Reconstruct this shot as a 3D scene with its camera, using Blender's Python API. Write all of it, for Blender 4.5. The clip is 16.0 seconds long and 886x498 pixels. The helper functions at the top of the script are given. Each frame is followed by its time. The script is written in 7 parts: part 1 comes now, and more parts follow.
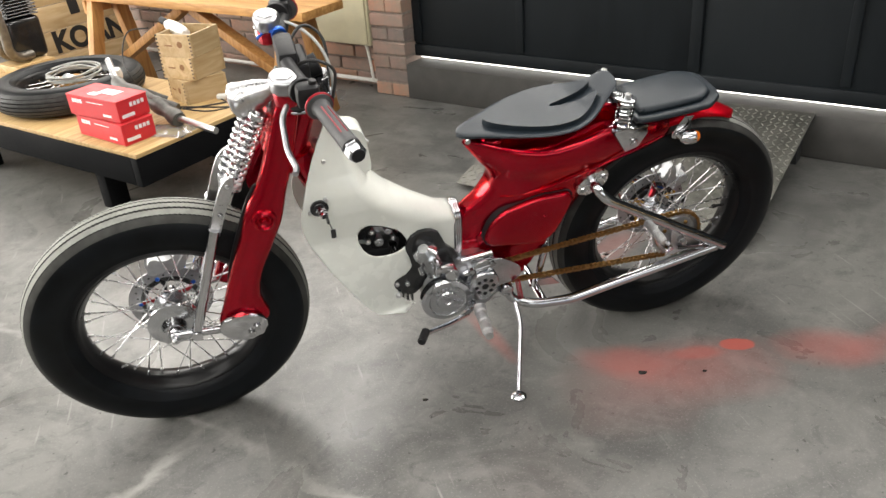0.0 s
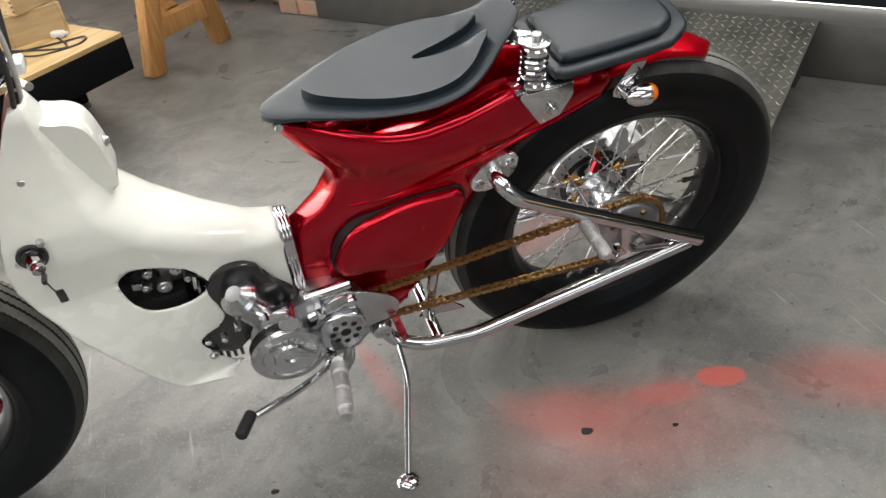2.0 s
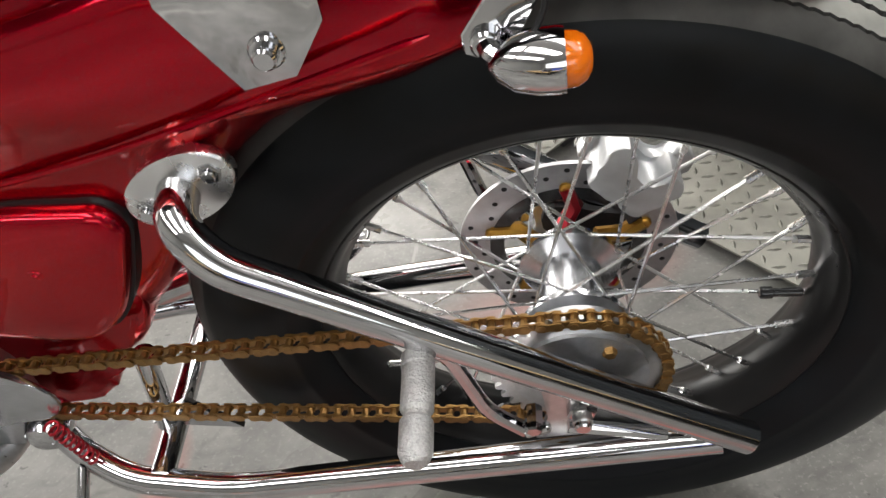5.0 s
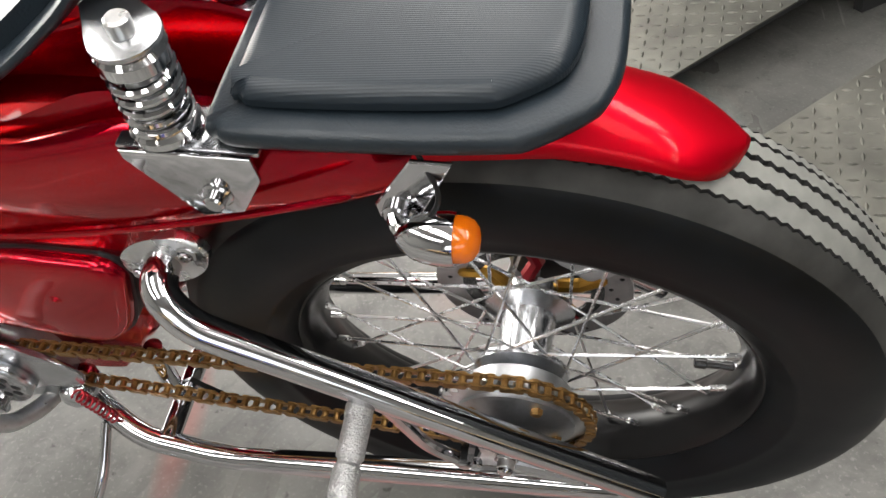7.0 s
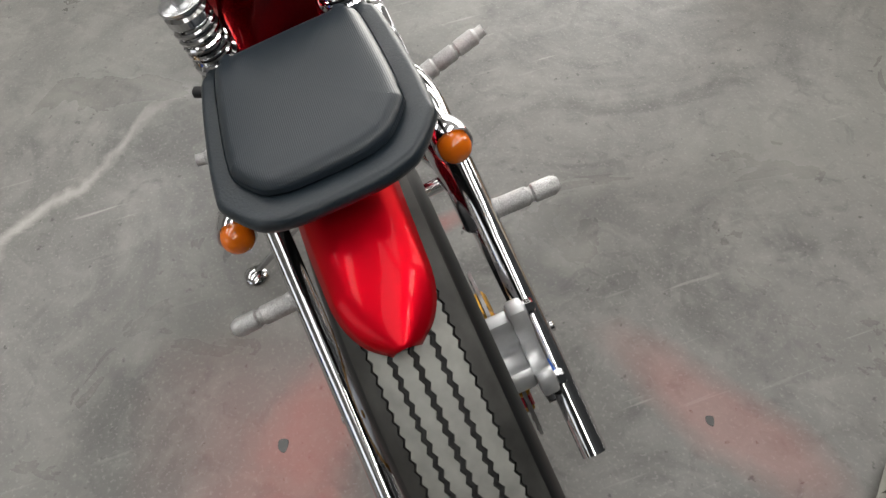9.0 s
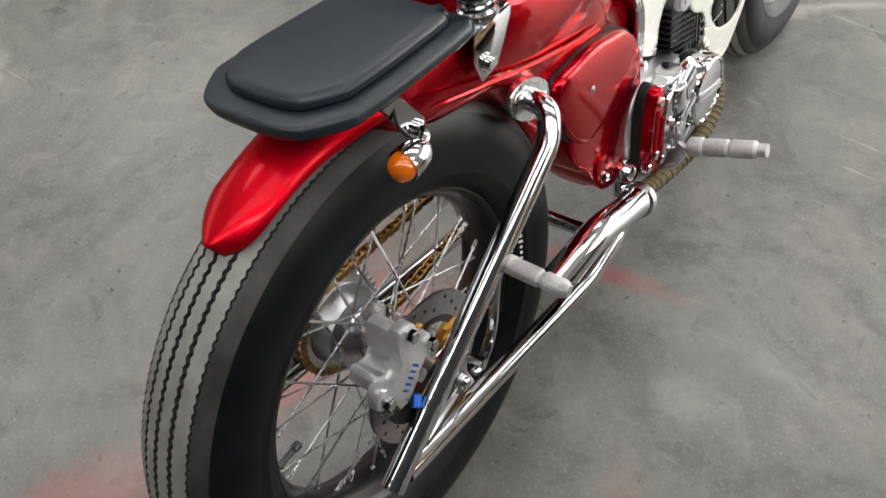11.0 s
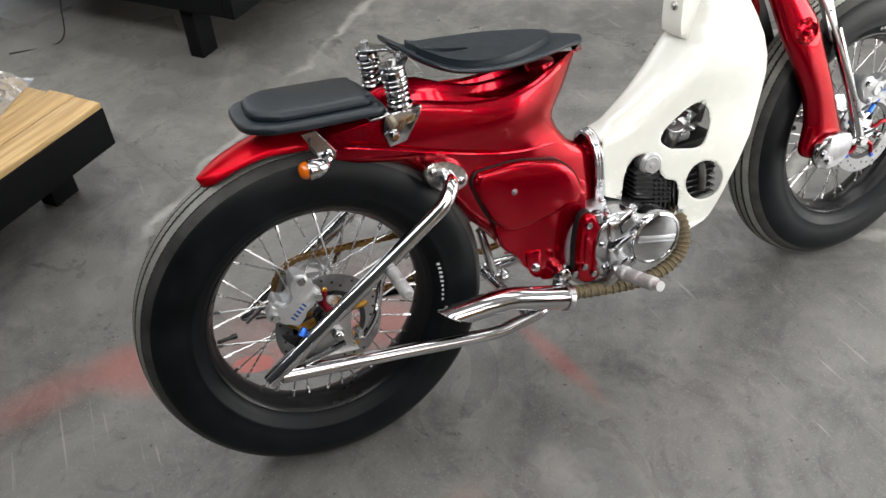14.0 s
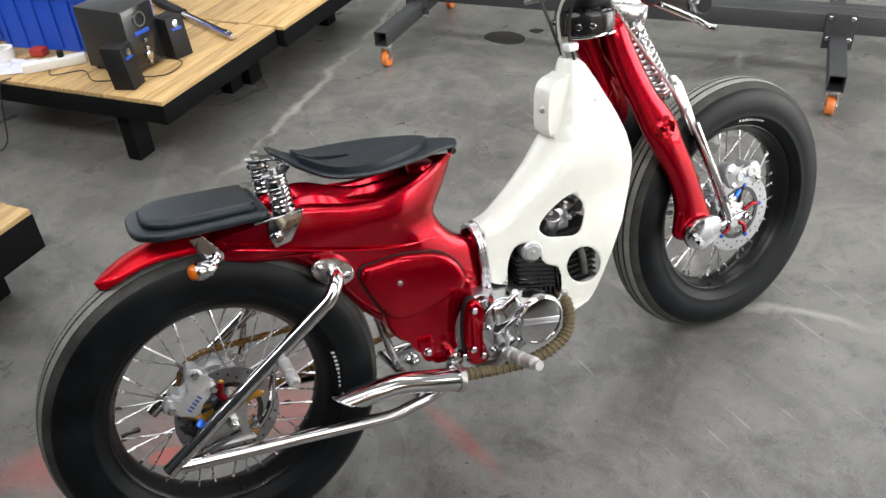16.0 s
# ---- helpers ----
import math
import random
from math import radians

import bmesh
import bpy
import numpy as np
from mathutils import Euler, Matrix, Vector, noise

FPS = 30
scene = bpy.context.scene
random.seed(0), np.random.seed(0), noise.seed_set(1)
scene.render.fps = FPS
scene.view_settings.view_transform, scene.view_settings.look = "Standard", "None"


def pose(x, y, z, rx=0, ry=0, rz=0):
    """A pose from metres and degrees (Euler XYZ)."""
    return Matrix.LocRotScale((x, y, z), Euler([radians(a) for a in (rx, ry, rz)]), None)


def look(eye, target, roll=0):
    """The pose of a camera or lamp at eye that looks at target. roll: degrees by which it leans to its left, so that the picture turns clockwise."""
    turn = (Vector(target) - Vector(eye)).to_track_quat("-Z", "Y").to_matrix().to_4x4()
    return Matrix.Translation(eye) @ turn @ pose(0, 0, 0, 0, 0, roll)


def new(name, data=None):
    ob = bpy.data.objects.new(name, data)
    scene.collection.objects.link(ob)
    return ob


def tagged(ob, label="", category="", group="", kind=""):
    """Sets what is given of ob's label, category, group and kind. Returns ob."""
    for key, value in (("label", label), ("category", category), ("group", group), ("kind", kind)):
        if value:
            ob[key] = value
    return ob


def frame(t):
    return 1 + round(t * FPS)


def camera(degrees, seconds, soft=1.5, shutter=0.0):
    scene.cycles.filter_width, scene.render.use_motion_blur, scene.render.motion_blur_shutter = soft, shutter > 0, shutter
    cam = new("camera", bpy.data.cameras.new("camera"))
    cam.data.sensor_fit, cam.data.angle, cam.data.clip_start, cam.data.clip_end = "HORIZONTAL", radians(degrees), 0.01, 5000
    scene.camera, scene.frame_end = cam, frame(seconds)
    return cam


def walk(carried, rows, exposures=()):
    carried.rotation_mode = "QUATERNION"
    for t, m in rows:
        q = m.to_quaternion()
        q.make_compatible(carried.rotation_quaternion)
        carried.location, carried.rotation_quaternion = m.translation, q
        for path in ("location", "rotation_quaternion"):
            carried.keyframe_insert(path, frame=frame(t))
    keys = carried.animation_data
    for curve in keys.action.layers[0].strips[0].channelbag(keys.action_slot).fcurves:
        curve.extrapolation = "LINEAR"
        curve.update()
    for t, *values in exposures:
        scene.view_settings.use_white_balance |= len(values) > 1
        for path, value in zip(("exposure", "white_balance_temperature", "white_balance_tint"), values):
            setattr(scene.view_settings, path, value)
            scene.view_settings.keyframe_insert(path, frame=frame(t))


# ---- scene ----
PATH = [
    (0.0, (1.092, 1.878, 1.384), (0.779, 0.600, 0.663), -4.41),
    (0.5, (1.043, 1.804, 1.345), (0.718, 0.550, 0.589), -5.88),
    (1.0, (0.967, 1.605, 1.282), (0.635, 0.380, 0.483), -6.95),
    (1.5, (0.859, 1.378, 1.250), (0.522, 0.187, 0.403), -7.91),
    (2.0, (0.643, 1.249, 1.199), (0.350, 0.065, 0.326), -7.53),
    (2.5, (0.457, 1.084, 1.158), (0.237, -0.096, 0.259), -7.88),
    (3.0, (0.328, 0.938, 1.170), (0.152, -0.247, 0.268), -7.70),
    (3.5, (0.184, 0.834, 1.144), (0.123, -0.356, 0.232), -5.23),
    (4.0, (0.064, 0.706, 1.038), (0.182, -0.444, 0.082), -4.92),
    (4.5, (0.052, 0.650, 0.876), (0.199, -0.533, -0.034), -5.84),
    (4.7, (0.060, 0.630, 0.803), (0.190, -0.567, -0.091), -5.67),
    (6.8, (-0.029, 0.582, 0.917), (0.189, -0.475, -0.125), -5.43),
    (7.0, (-0.050, 0.562, 0.964), (0.224, -0.467, -0.093), -5.38),
    (7.5, (-0.099, 0.484, 1.043), (0.300, -0.400, -0.101), -1.84),
    (8.0, (-0.316, 0.444, 1.098), (0.660, -0.448, -0.402), -7.10),
    (8.5, (-0.437, 0.350, 1.134), (0.721, -0.274, -0.373), -6.50),
    (9.0, (-0.467, 0.162, 1.141), (0.779, -0.124, -0.397), -7.50),
    (9.2, (-0.476, 0.102, 1.141), (0.786, -0.056, -0.403), -7.50),
    (11.3, (-0.335, -0.367, 1.233), (0.330, 0.250, 0.039), -0.10),
    (11.5, (-0.303, -0.410, 1.245), (0.311, 0.260, 0.052), -0.32),
    (12.0, (-0.190, -0.606, 1.284), (0.287, 0.232, 0.135), -2.17),
    (12.5, (-0.159, -0.758, 1.322), (0.255, 0.188, 0.234), -2.87),
    (13.0, (-0.205, -0.904, 1.359), (0.213, 0.094, 0.319), -3.11),
    (13.5, (-0.230, -1.000, 1.400), (0.195, 0.023, 0.389), -3.37),
    (14.0, (-0.203, -1.055, 1.419), (0.241, -0.013, 0.435), -3.21),
    (14.5, (-0.149, -1.119, 1.454), (0.312, -0.061, 0.496), -3.22),
    (15.0, (-0.112, -1.162, 1.467), (0.374, -0.090, 0.537), -3.17),
    (15.5, (-0.087, -1.192, 1.485), (0.423, -0.105, 0.586), -3.34),
    (16.0, (-0.082, -1.209, 1.502), (0.450, -0.107, 0.633), -3.68),
]
cam = camera(57.5, 16.0, soft=1.5)
walk(cam, [(t, look(eye, target, roll)) for t, eye, target, roll in PATH],
     exposures=[(0.0, 0.33, 6750, 10), (2.5, 0.38, 6650, 10), (4.7, 0.66, 6700, 10), (7.2, 0.74, 6700, 10), (9.0, -0.02, 6700, 10), (12.0, -0.02, 6600, 10), (16.0, -0.03, 6450, 10)])
ROOF_WATTS = (9.0, 19.0, 25.0)      # watts a metre of roof light
DOOR_WATTS = 560.0
FILL_WATTS = 65.0
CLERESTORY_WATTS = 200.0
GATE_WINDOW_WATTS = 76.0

# ---- light: hall with roof lights, one wide door, daylight sky ----
world = bpy.data.worlds.new("sky")
scene.world = world
world.use_nodes = True
wn = world.node_tree
sky = wn.nodes.new("ShaderNodeTexSky")
sky.sky_type = "NISHITA"
sky.sun_disc = False
sky.sun_elevation, sky.sun_rotation = radians(50), radians(130)
wn.links.new(sky.outputs[0], wn.nodes["Background"].inputs[0])
wn.nodes["Background"].inputs[1].default_value = 0.10
ROOM = 40.5                       # the hall stands turned against the motorcycle


def room(X, Y, z=0.0, turn=0.0):
    """A pose in the hall: X away from the gate wall, Y along it."""
    c, s = math.cos(radians(ROOM)), math.sin(radians(ROOM))
    return pose(X * c - Y * s, X * s + Y * c, z, 0, 0, ROOM + turn)


def area_lamp(name, m, size_x, size_y, watts, colour):
    data = bpy.data.lights.new(name, "AREA")
    data.shape, data.size, data.size_y, data.energy, data.color = "RECTANGLE", size_x, size_y, watts, colour
    ob = new(name, data)
    ob.matrix_world = m
    return tagged(ob, kind="structure")


# ---- materials ----
def material(name, colour, rough=0.5, metal=0.0, coat=0.0, grain=0.0, scale=40.0, bump=0.0, wear=None, spec=0.5, stretch=(1, 1, 1)):
    """Principled surface with two scales of variation: fine grain and broad stains."""
    m = bpy.data.materials.new(name)
    m.use_nodes = True
    nt = m.node_tree
    b = nt.nodes["Principled BSDF"]
    b.inputs["Base Color"].default_value = (*colour, 1)
    b.inputs["Roughness"].default_value = rough
    b.inputs["Metallic"].default_value = metal
    b.inputs["Specular IOR Level"].default_value = spec
    b.inputs["Coat Weight"].default_value = coat
    b.inputs["Coat Roughness"].default_value = 0.04
    if grain or bump:
        tc = nt.nodes.new("ShaderNodeTexCoord")
        mp = nt.nodes.new("ShaderNodeMapping")
        mp.inputs["Scale"].default_value = stretch
        nt.links.new(tc.outputs["Object"], mp.inputs[0])
        fine, broad = nt.nodes.new("ShaderNodeTexNoise"), nt.nodes.new("ShaderNodeTexNoise")
        fine.inputs["Scale"].default_value, fine.inputs["Detail"].default_value = scale, 6
        broad.inputs["Scale"].default_value, broad.inputs["Detail"].default_value = scale / 12, 4
        for n in (fine, broad):
            nt.links.new(mp.outputs[0], n.inputs["Vector"])
        both = nt.nodes.new("ShaderNodeMath")
        both.operation = "ADD"
        nt.links.new(fine.outputs[0], both.inputs[0])
        nt.links.new(broad.outputs[0], both.inputs[1])
        ramp = nt.nodes.new("ShaderNodeMapRange")
        ramp.inputs[1].default_value, ramp.inputs[2].default_value = 0.7, 1.3
        nt.links.new(both.outputs[0], ramp.inputs[0])
        mix = nt.nodes.new("ShaderNodeMix")
        mix.data_type = "RGBA"
        dark = wear or tuple(c * (1 - grain) for c in colour)
        light = tuple(min(1, c * (1 + 0.6 * grain)) for c in colour)
        mix.inputs["A"].default_value, mix.inputs["B"].default_value = (*dark, 1), (*light, 1)
        nt.links.new(ramp.outputs[0], mix.inputs["Factor"])
        nt.links.new(mix.outputs["Result"], b.inputs["Base Color"])
        rr = nt.nodes.new("ShaderNodeMapRange")
        rr.inputs[1].default_value, rr.inputs[2].default_value = 0.6, 1.4
        rr.inputs[3].default_value, rr.inputs[4].default_value = max(0.02, rough * 0.8), min(1, rough * 1.25)
        nt.links.new(both.outputs[0], rr.inputs[0])
        nt.links.new(rr.outputs[0], b.inputs["Roughness"])
        if bump:
            bp = nt.nodes.new("ShaderNodeBump")
            bp.inputs["Strength"].default_value, bp.inputs["Distance"].default_value = bump, 0.002
            nt.links.new(fine.outputs[0], bp.inputs["Height"])
            nt.links.new(bp.outputs[0], b.inputs["Normal"])
    return m


def wood(name, colour, dark, axis=0, grain=14.0):
    """Sawn softwood: long fibres, darker streaks, boards varied one from another."""
    m = bpy.data.materials.new(name)
    m.use_nodes = True
    nt = m.node_tree
    b = nt.nodes["Principled BSDF"]
    b.inputs["Roughness"].default_value = 0.55
    tc, mp = nt.nodes.new("ShaderNodeTexCoord"), nt.nodes.new("ShaderNodeMapping")
    mp.inputs["Scale"].default_value = [1.2 if n == axis else grain for n in range(3)]
    info = nt.nodes.new("ShaderNodeObjectInfo")
    add = nt.nodes.new("ShaderNodeVectorMath")
    nt.links.new(tc.outputs["Object"], add.inputs[0])
    nt.links.new(info.outputs["Random"], add.inputs[1])
    nt.links.new(add.outputs[0], mp.inputs[0])
    n1, n2 = nt.nodes.new("ShaderNodeTexNoise"), nt.nodes.new("ShaderNodeTexNoise")
    n1.inputs["Scale"].default_value, n1.inputs["Detail"].default_value, n1.inputs["Distortion"].default_value = 3.0, 8, 1.2
    n2.inputs["Scale"].default_value = 0.9
    nt.links.new(mp.outputs[0], n1.inputs["Vector"])
    nt.links.new(tc.outputs["Object"], n2.inputs["Vector"])
    cr = nt.nodes.new("ShaderNodeValToRGB")
    cr.color_ramp.elements[0].position, cr.color_ramp.elements[1].position = 0.34, 0.62
    cr.color_ramp.elements[0].color, cr.color_ramp.elements[1].color = (*dark, 1), (*colour, 1)
    nt.links.new(n1.outputs[0], cr.inputs[0])
    hs = nt.nodes.new("ShaderNodeHueSaturation")
    vr = nt.nodes.new("ShaderNodeMapRange")
    vr.inputs[3].default_value, vr.inputs[4].default_value = 0.80, 1.18
    nt.links.new(info.outputs["Random"], vr.inputs[0])
    nt.links.new(vr.outputs[0], hs.inputs["Value"])
    nt.links.new(cr.outputs[0], hs.inputs["Color"])
    nt.links.new(hs.outputs[0], b.inputs["Base Color"])
    bp = nt.nodes.new("ShaderNodeBump")
    bp.inputs["Strength"].default_value, bp.inputs["Distance"].default_value = 0.3, 0.001
    nt.links.new(n1.outputs[0], bp.inputs["Height"])
    nt.links.new(bp.outputs[0], b.inputs["Normal"])
    return m


def glowing(name, colour, strength):
    m = bpy.data.materials.new(name)
    m.use_nodes = True
    b = m.node_tree.nodes["Principled BSDF"]
    b.inputs["Base Color"].default_value = (0.8, 0.8, 0.8, 1)
    b.inputs["Emission Color"].default_value = (*colour, 1)
    b.inputs["Emission Strength"].default_value = strength
    return m


def candy_red(name="candy_red_paint", colour=(0.375, 0.0004, 0.012), rough=0.20, metal=0.82, coat=0.6):
    """Candy paint: fine metallic ground under a tinted, sharp clear coat."""
    m = material(name, colour, rough, metal, coat)
    b = m.node_tree.nodes["Principled BSDF"]
    b.inputs["Coat IOR"].default_value = 1.42
    b.inputs["Coat Roughness"].default_value = 0.025
    b.inputs["Specular Tint"].default_value = (0.9, 0.02, 0.03, 1)
    nt = m.node_tree
    tc, flake, bp = nt.nodes.new("ShaderNodeTexCoord"), nt.nodes.new("ShaderNodeTexNoise"), nt.nodes.new("ShaderNodeBump")
    flake.inputs["Scale"].default_value, flake.inputs["Detail"].default_value = 900, 2
    bp.inputs["Strength"].default_value, bp.inputs["Distance"].default_value = 0.10, 0.0004
    nt.links.new(tc.outputs["Object"], flake.inputs["Vector"])
    nt.links.new(flake.outputs[0], bp.inputs["Height"])
    nt.links.new(bp.outputs[0], b.inputs["Normal"])
    return m


def floor_material():
    """Power-floated concrete: cloudy greys, fine speckle, red overspray, scratches and a saw cut."""
    m = bpy.data.materials.new("polished_concrete")
    m.use_nodes = True
    nt = m.node_tree
    b = nt.nodes["Principled BSDF"]
    geo = nt.nodes.new("ShaderNodeNewGeometry")

    def noise_tex(scale, detail=5, distortion=0.0, rough=0.55):
        n = nt.nodes.new("ShaderNodeTexNoise")
        n.inputs["Scale"].default_value, n.inputs["Detail"].default_value = scale, detail
        n.inputs["Distortion"].default_value, n.inputs["Roughness"].default_value = distortion, rough
        nt.links.new(geo.outputs["Position"], n.inputs["Vector"])
        return n.outputs[0]

    def remap(v, a, c, lo=0.0, hi=1.0):
        r = nt.nodes.new("ShaderNodeMapRange")
        for k, val in enumerate((a, c, lo, hi)):
            r.inputs[k + 1].default_value = val
        nt.links.new(v, r.inputs[0])
        return r.outputs[0]

    def mixed(f, a, c):
        x = nt.nodes.new("ShaderNodeMix")
        x.data_type = "RGBA"
        for key, val in (("A", a), ("B", c)):
            if isinstance(val, tuple):
                x.inputs[key].default_value = (*val, 1)
            else:
                nt.links.new(val, x.inputs[key])
        nt.links.new(f, x.inputs["Factor"])
        return x.outputs["Result"]

    def calc(op, a, c):
        x = nt.nodes.new("ShaderNodeMath")
        x.operation = op
        for k, val in enumerate((a, c)):
            if isinstance(val, (int, float)):
                x.inputs[k].default_value = val
            else:
                nt.links.new(val, x.inputs[k])
        return x.outputs[0]

    def streaks(turn, fine, long):
        mp = nt.nodes.new("ShaderNodeMapping")
        mp.inputs["Rotation"].default_value = (0, 0, radians(turn))
        mp.inputs["Scale"].default_value = (fine, long, 1)
        n = nt.nodes.new("ShaderNodeTexNoise")
        n.inputs["Scale"].default_value, n.inputs["Detail"].default_value = 1.0, 4
        nt.links.new(geo.outputs["Position"], mp.inputs[0])
        nt.links.new(mp.outputs[0], n.inputs["Vector"])
        return n.outputs[0]

    cloud = remap(noise_tex(0.9, 6, 1.2, 0.6), 0.36, 0.64)
    col = mixed(cloud, (0.089, 0.088, 0.083), (0.168, 0.166, 0.155))
    col = mixed(remap(noise_tex(3.1, 9, 1.6, 0.62), 0.46, 0.70, 0.0, 0.85), col, (0.196, 0.192, 0.179))
    col = mixed(remap(noise_tex(2.3, 8, 2.2, 0.6), 0.52, 0.70, 0.0, 0.75), col, (0.059, 0.059, 0.057))
    col = mixed(remap(noise_tex(11, 8, 1.0, 0.65), 0.50, 0.72, 0.0, 0.45), col, (0.227, 0.220, 0.206))
    col = mixed(remap(noise_tex(14, 7, 1.4, 0.6), 0.56, 0.72, 0.0, 0.5), col, (0.048, 0.048, 0.047))
    col = mixed(remap(noise_tex(160, 3), 0.56, 0.72, 0.0, 0.5), col, (0.261, 0.255, 0.241))
    col = mixed(remap(noise_tex(45, 4), 0.66, 0.72, 0.0, 0.8), col, (0.041, 0.040, 0.037))
    # drag marks and scrapes, in patches
    for turn, patch in ((35, 1.7), (-52, 2.1), (80, 1.3)):
        mark = calc("MULTIPLY", remap(streaks(turn, 60, 3.2), 0.66, 0.72), remap(noise_tex(patch, 4, 0.4), 0.52, 0.62))
        col = mixed(calc("MULTIPLY", mark, 0.34), col, (0.42, 0.41, 0.385))
    # red overspray: patches of their own shape (centre x, y, half-lengths, turn, strength, softness)
    ragged = remap(noise_tex(5, 5, 0.4), 0.3, 0.7, -0.28, 0.28)
    for cx, cy, ax, ay, turn, power, soft in ((0.03, 0.31, 0.19, 0.075, -14, 0.25, 0.6), (-0.125, 0.284, 0.046, 0.026, -18, 0.80, 0.10), (0.0, 0.280, 0.070, 0.030, -14, 0.45, 0.30), (0.02, 0.42, 0.16, 0.06, -10, 0.14, 0.6),
                                              (-0.36, 0.385, 0.11, 0.075, -18, 0.36, 0.5), (-0.56, 0.41, 0.16, 0.05, 10, 0.25, 0.6), (0.24, 0.36, 0.14, 0.12, 5, 0.14, 0.7), (-0.02, -0.34, 0.17, 0.050, 26, 0.24, 0.5), (0.51, -0.03, 0.022, 0.13, 10, 0.36, 0.5), (0.19, 0.245, 0.11, 0.055, -30, 0.30, 0.5)):
        mp = nt.nodes.new("ShaderNodeMapping")
        mp.vector_type = "TEXTURE"
        mp.inputs["Location"].default_value = (cx, cy, 0)
        mp.inputs["Rotation"].default_value = (0, 0, radians(turn))
        mp.inputs["Scale"].default_value = (ax, ay, 1)
        nt.links.new(geo.outputs["Position"], mp.inputs[0])
        ln = nt.nodes.new("ShaderNodeVectorMath")
        ln.operation = "LENGTH"
        nt.links.new(mp.outputs[0], ln.inputs[0])
        spot = remap(calc("ADD", ln.outputs["Value"], ragged), 1.0 + soft, 1.0 - soft, 0.0, power)
        col = mixed(spot, col, (0.42, 0.085, 0.065))
    # worn, whitish saw cuts along the hall's axes
    turned = nt.nodes.new("ShaderNodeMapping")
    turned.vector_type = "TEXTURE"
    turned.inputs["Rotation"].default_value = (0, 0, radians(ROOM))
    nt.links.new(geo.outputs["Position"], turned.inputs[0])
    axes3 = nt.nodes.new("ShaderNodeSeparateXYZ")
    nt.links.new(turned.outputs[0], axes3.inputs[0])
    wobble = remap(noise_tex(5, 6, 0.5), 0.3, 0.7, -0.035, 0.035)
    broken = remap(noise_tex(2.2, 6, 0.6), 0.38, 0.58)
    # axis across the cut, its place, slope, and where along the other axis it begins and ends
    for n, at, slope, lo, hi in ((0, 1.09, 0.0, -3.2, 0.30), (1, 0.83, 0.085, 0.25, 3.6), (1, -0.77, 0.0, 1.0, 3.0)):
        along = axes3.outputs[1 - n]
        off = calc("ABSOLUTE", calc("SUBTRACT", calc("SUBTRACT", calc("ADD", axes3.outputs[n], wobble), calc("MULTIPLY", along, slope)), at), 0.0)
        span = calc("MULTIPLY", remap(along, lo, lo + 0.15), remap(along, hi, hi - 0.15))
        near = calc("MULTIPLY", calc("MULTIPLY", remap(off, 0.026, 0.004), broken), span)
        col = mixed(calc("MULTIPLY", near, 0.55), col, (0.44, 0.43, 0.40))
    nt.links.new(col, b.inputs["Base Color"])
    nt.links.new(remap(noise_tex(2.6, 6, 1.0), 0.3, 0.7, 0.23, 0.44), b.inputs["Roughness"])
    bp = nt.nodes.new("ShaderNodeBump")
    bp.inputs["Strength"].default_value, bp.inputs["Distance"].default_value = 0.22, 0.002
    nt.links.new(noise_tex(70, 6), bp.inputs["Height"])
    nt.links.new(bp.outputs[0], b.inputs["Normal"])
    return m


def ribbed(m, pitch):
    """Fine ribs across a vinyl cover."""
    nt = m.node_tree
    tc, wave, bp = nt.nodes.new("ShaderNodeTexCoord"), nt.nodes.new("ShaderNodeTexWave"), nt.nodes.new("ShaderNodeBump")
    wave.bands_direction = "Y"
    wave.inputs["Scale"].default_value = 0.314 / pitch
    bp.inputs["Strength"].default_value, bp.inputs["Distance"].default_value = 0.18, 0.0005
    nt.links.new(tc.outputs["Object"], wave.inputs["Vector"])
    nt.links.new(wave.outputs["Fac"], bp.inputs["Height"])
    nt.links.new(bp.outputs[0], nt.nodes["Principled BSDF"].inputs["Normal"])
    return m


def varied(m, lo, hi):
    """Lets each piece of a kind differ a little in shade."""
    nt = m.node_tree
    b = nt.nodes["Principled BSDF"]
    info, rng, hs = nt.nodes.new("ShaderNodeObjectInfo"), nt.nodes.new("ShaderNodeMapRange"), nt.nodes.new("ShaderNodeHueSaturation")
    rng.inputs[3].default_value, rng.inputs[4].default_value = lo, hi
    nt.links.new(info.outputs["Random"], rng.inputs[0])
    nt.links.new(rng.outputs[0], hs.inputs["Value"])
    nt.links.new(rng.outputs[0], hs.inputs["Saturation"])
    nt.links.new(b.inputs["Base Color"].links[0].from_socket, hs.inputs["Color"])
    nt.links.new(hs.outputs[0], b.inputs["Base Color"])
    return m


RED = candy_red()
# same candy red, brightened in colour for the light on the fender
FENDER_RED = candy_red("lit_candy_red_paint", (0.52, 0.002, 0.012), 0.38, 0.72, 0.2)
WHITE = material("cream_white_paint", (0.76, 0.77, 0.715), 0.25, 0.0, 0.6, 0.05, 30)
SATIN = material("satin_chrome", (0.74, 0.74, 0.75), 0.26, 1.0, 0, 0.08, 60)
CHROME = material("chrome", (0.57, 0.57, 0.585), 0.075, 1.0, 0, 0.05, 60)
ALU = material("polished_aluminium", (0.55, 0.56, 0.58), 0.22, 1.0, 0, 0.12, 120, 0.03)
KNURL = material("knurled_aluminium", (0.50, 0.50, 0.50), 0.42, 0.7, 0, 0.35, 500, 0.9)
CAST = material("cast_aluminium", (0.52, 0.53, 0.55), 0.38, 1.0, 0, 0.15, 200, 0.08)
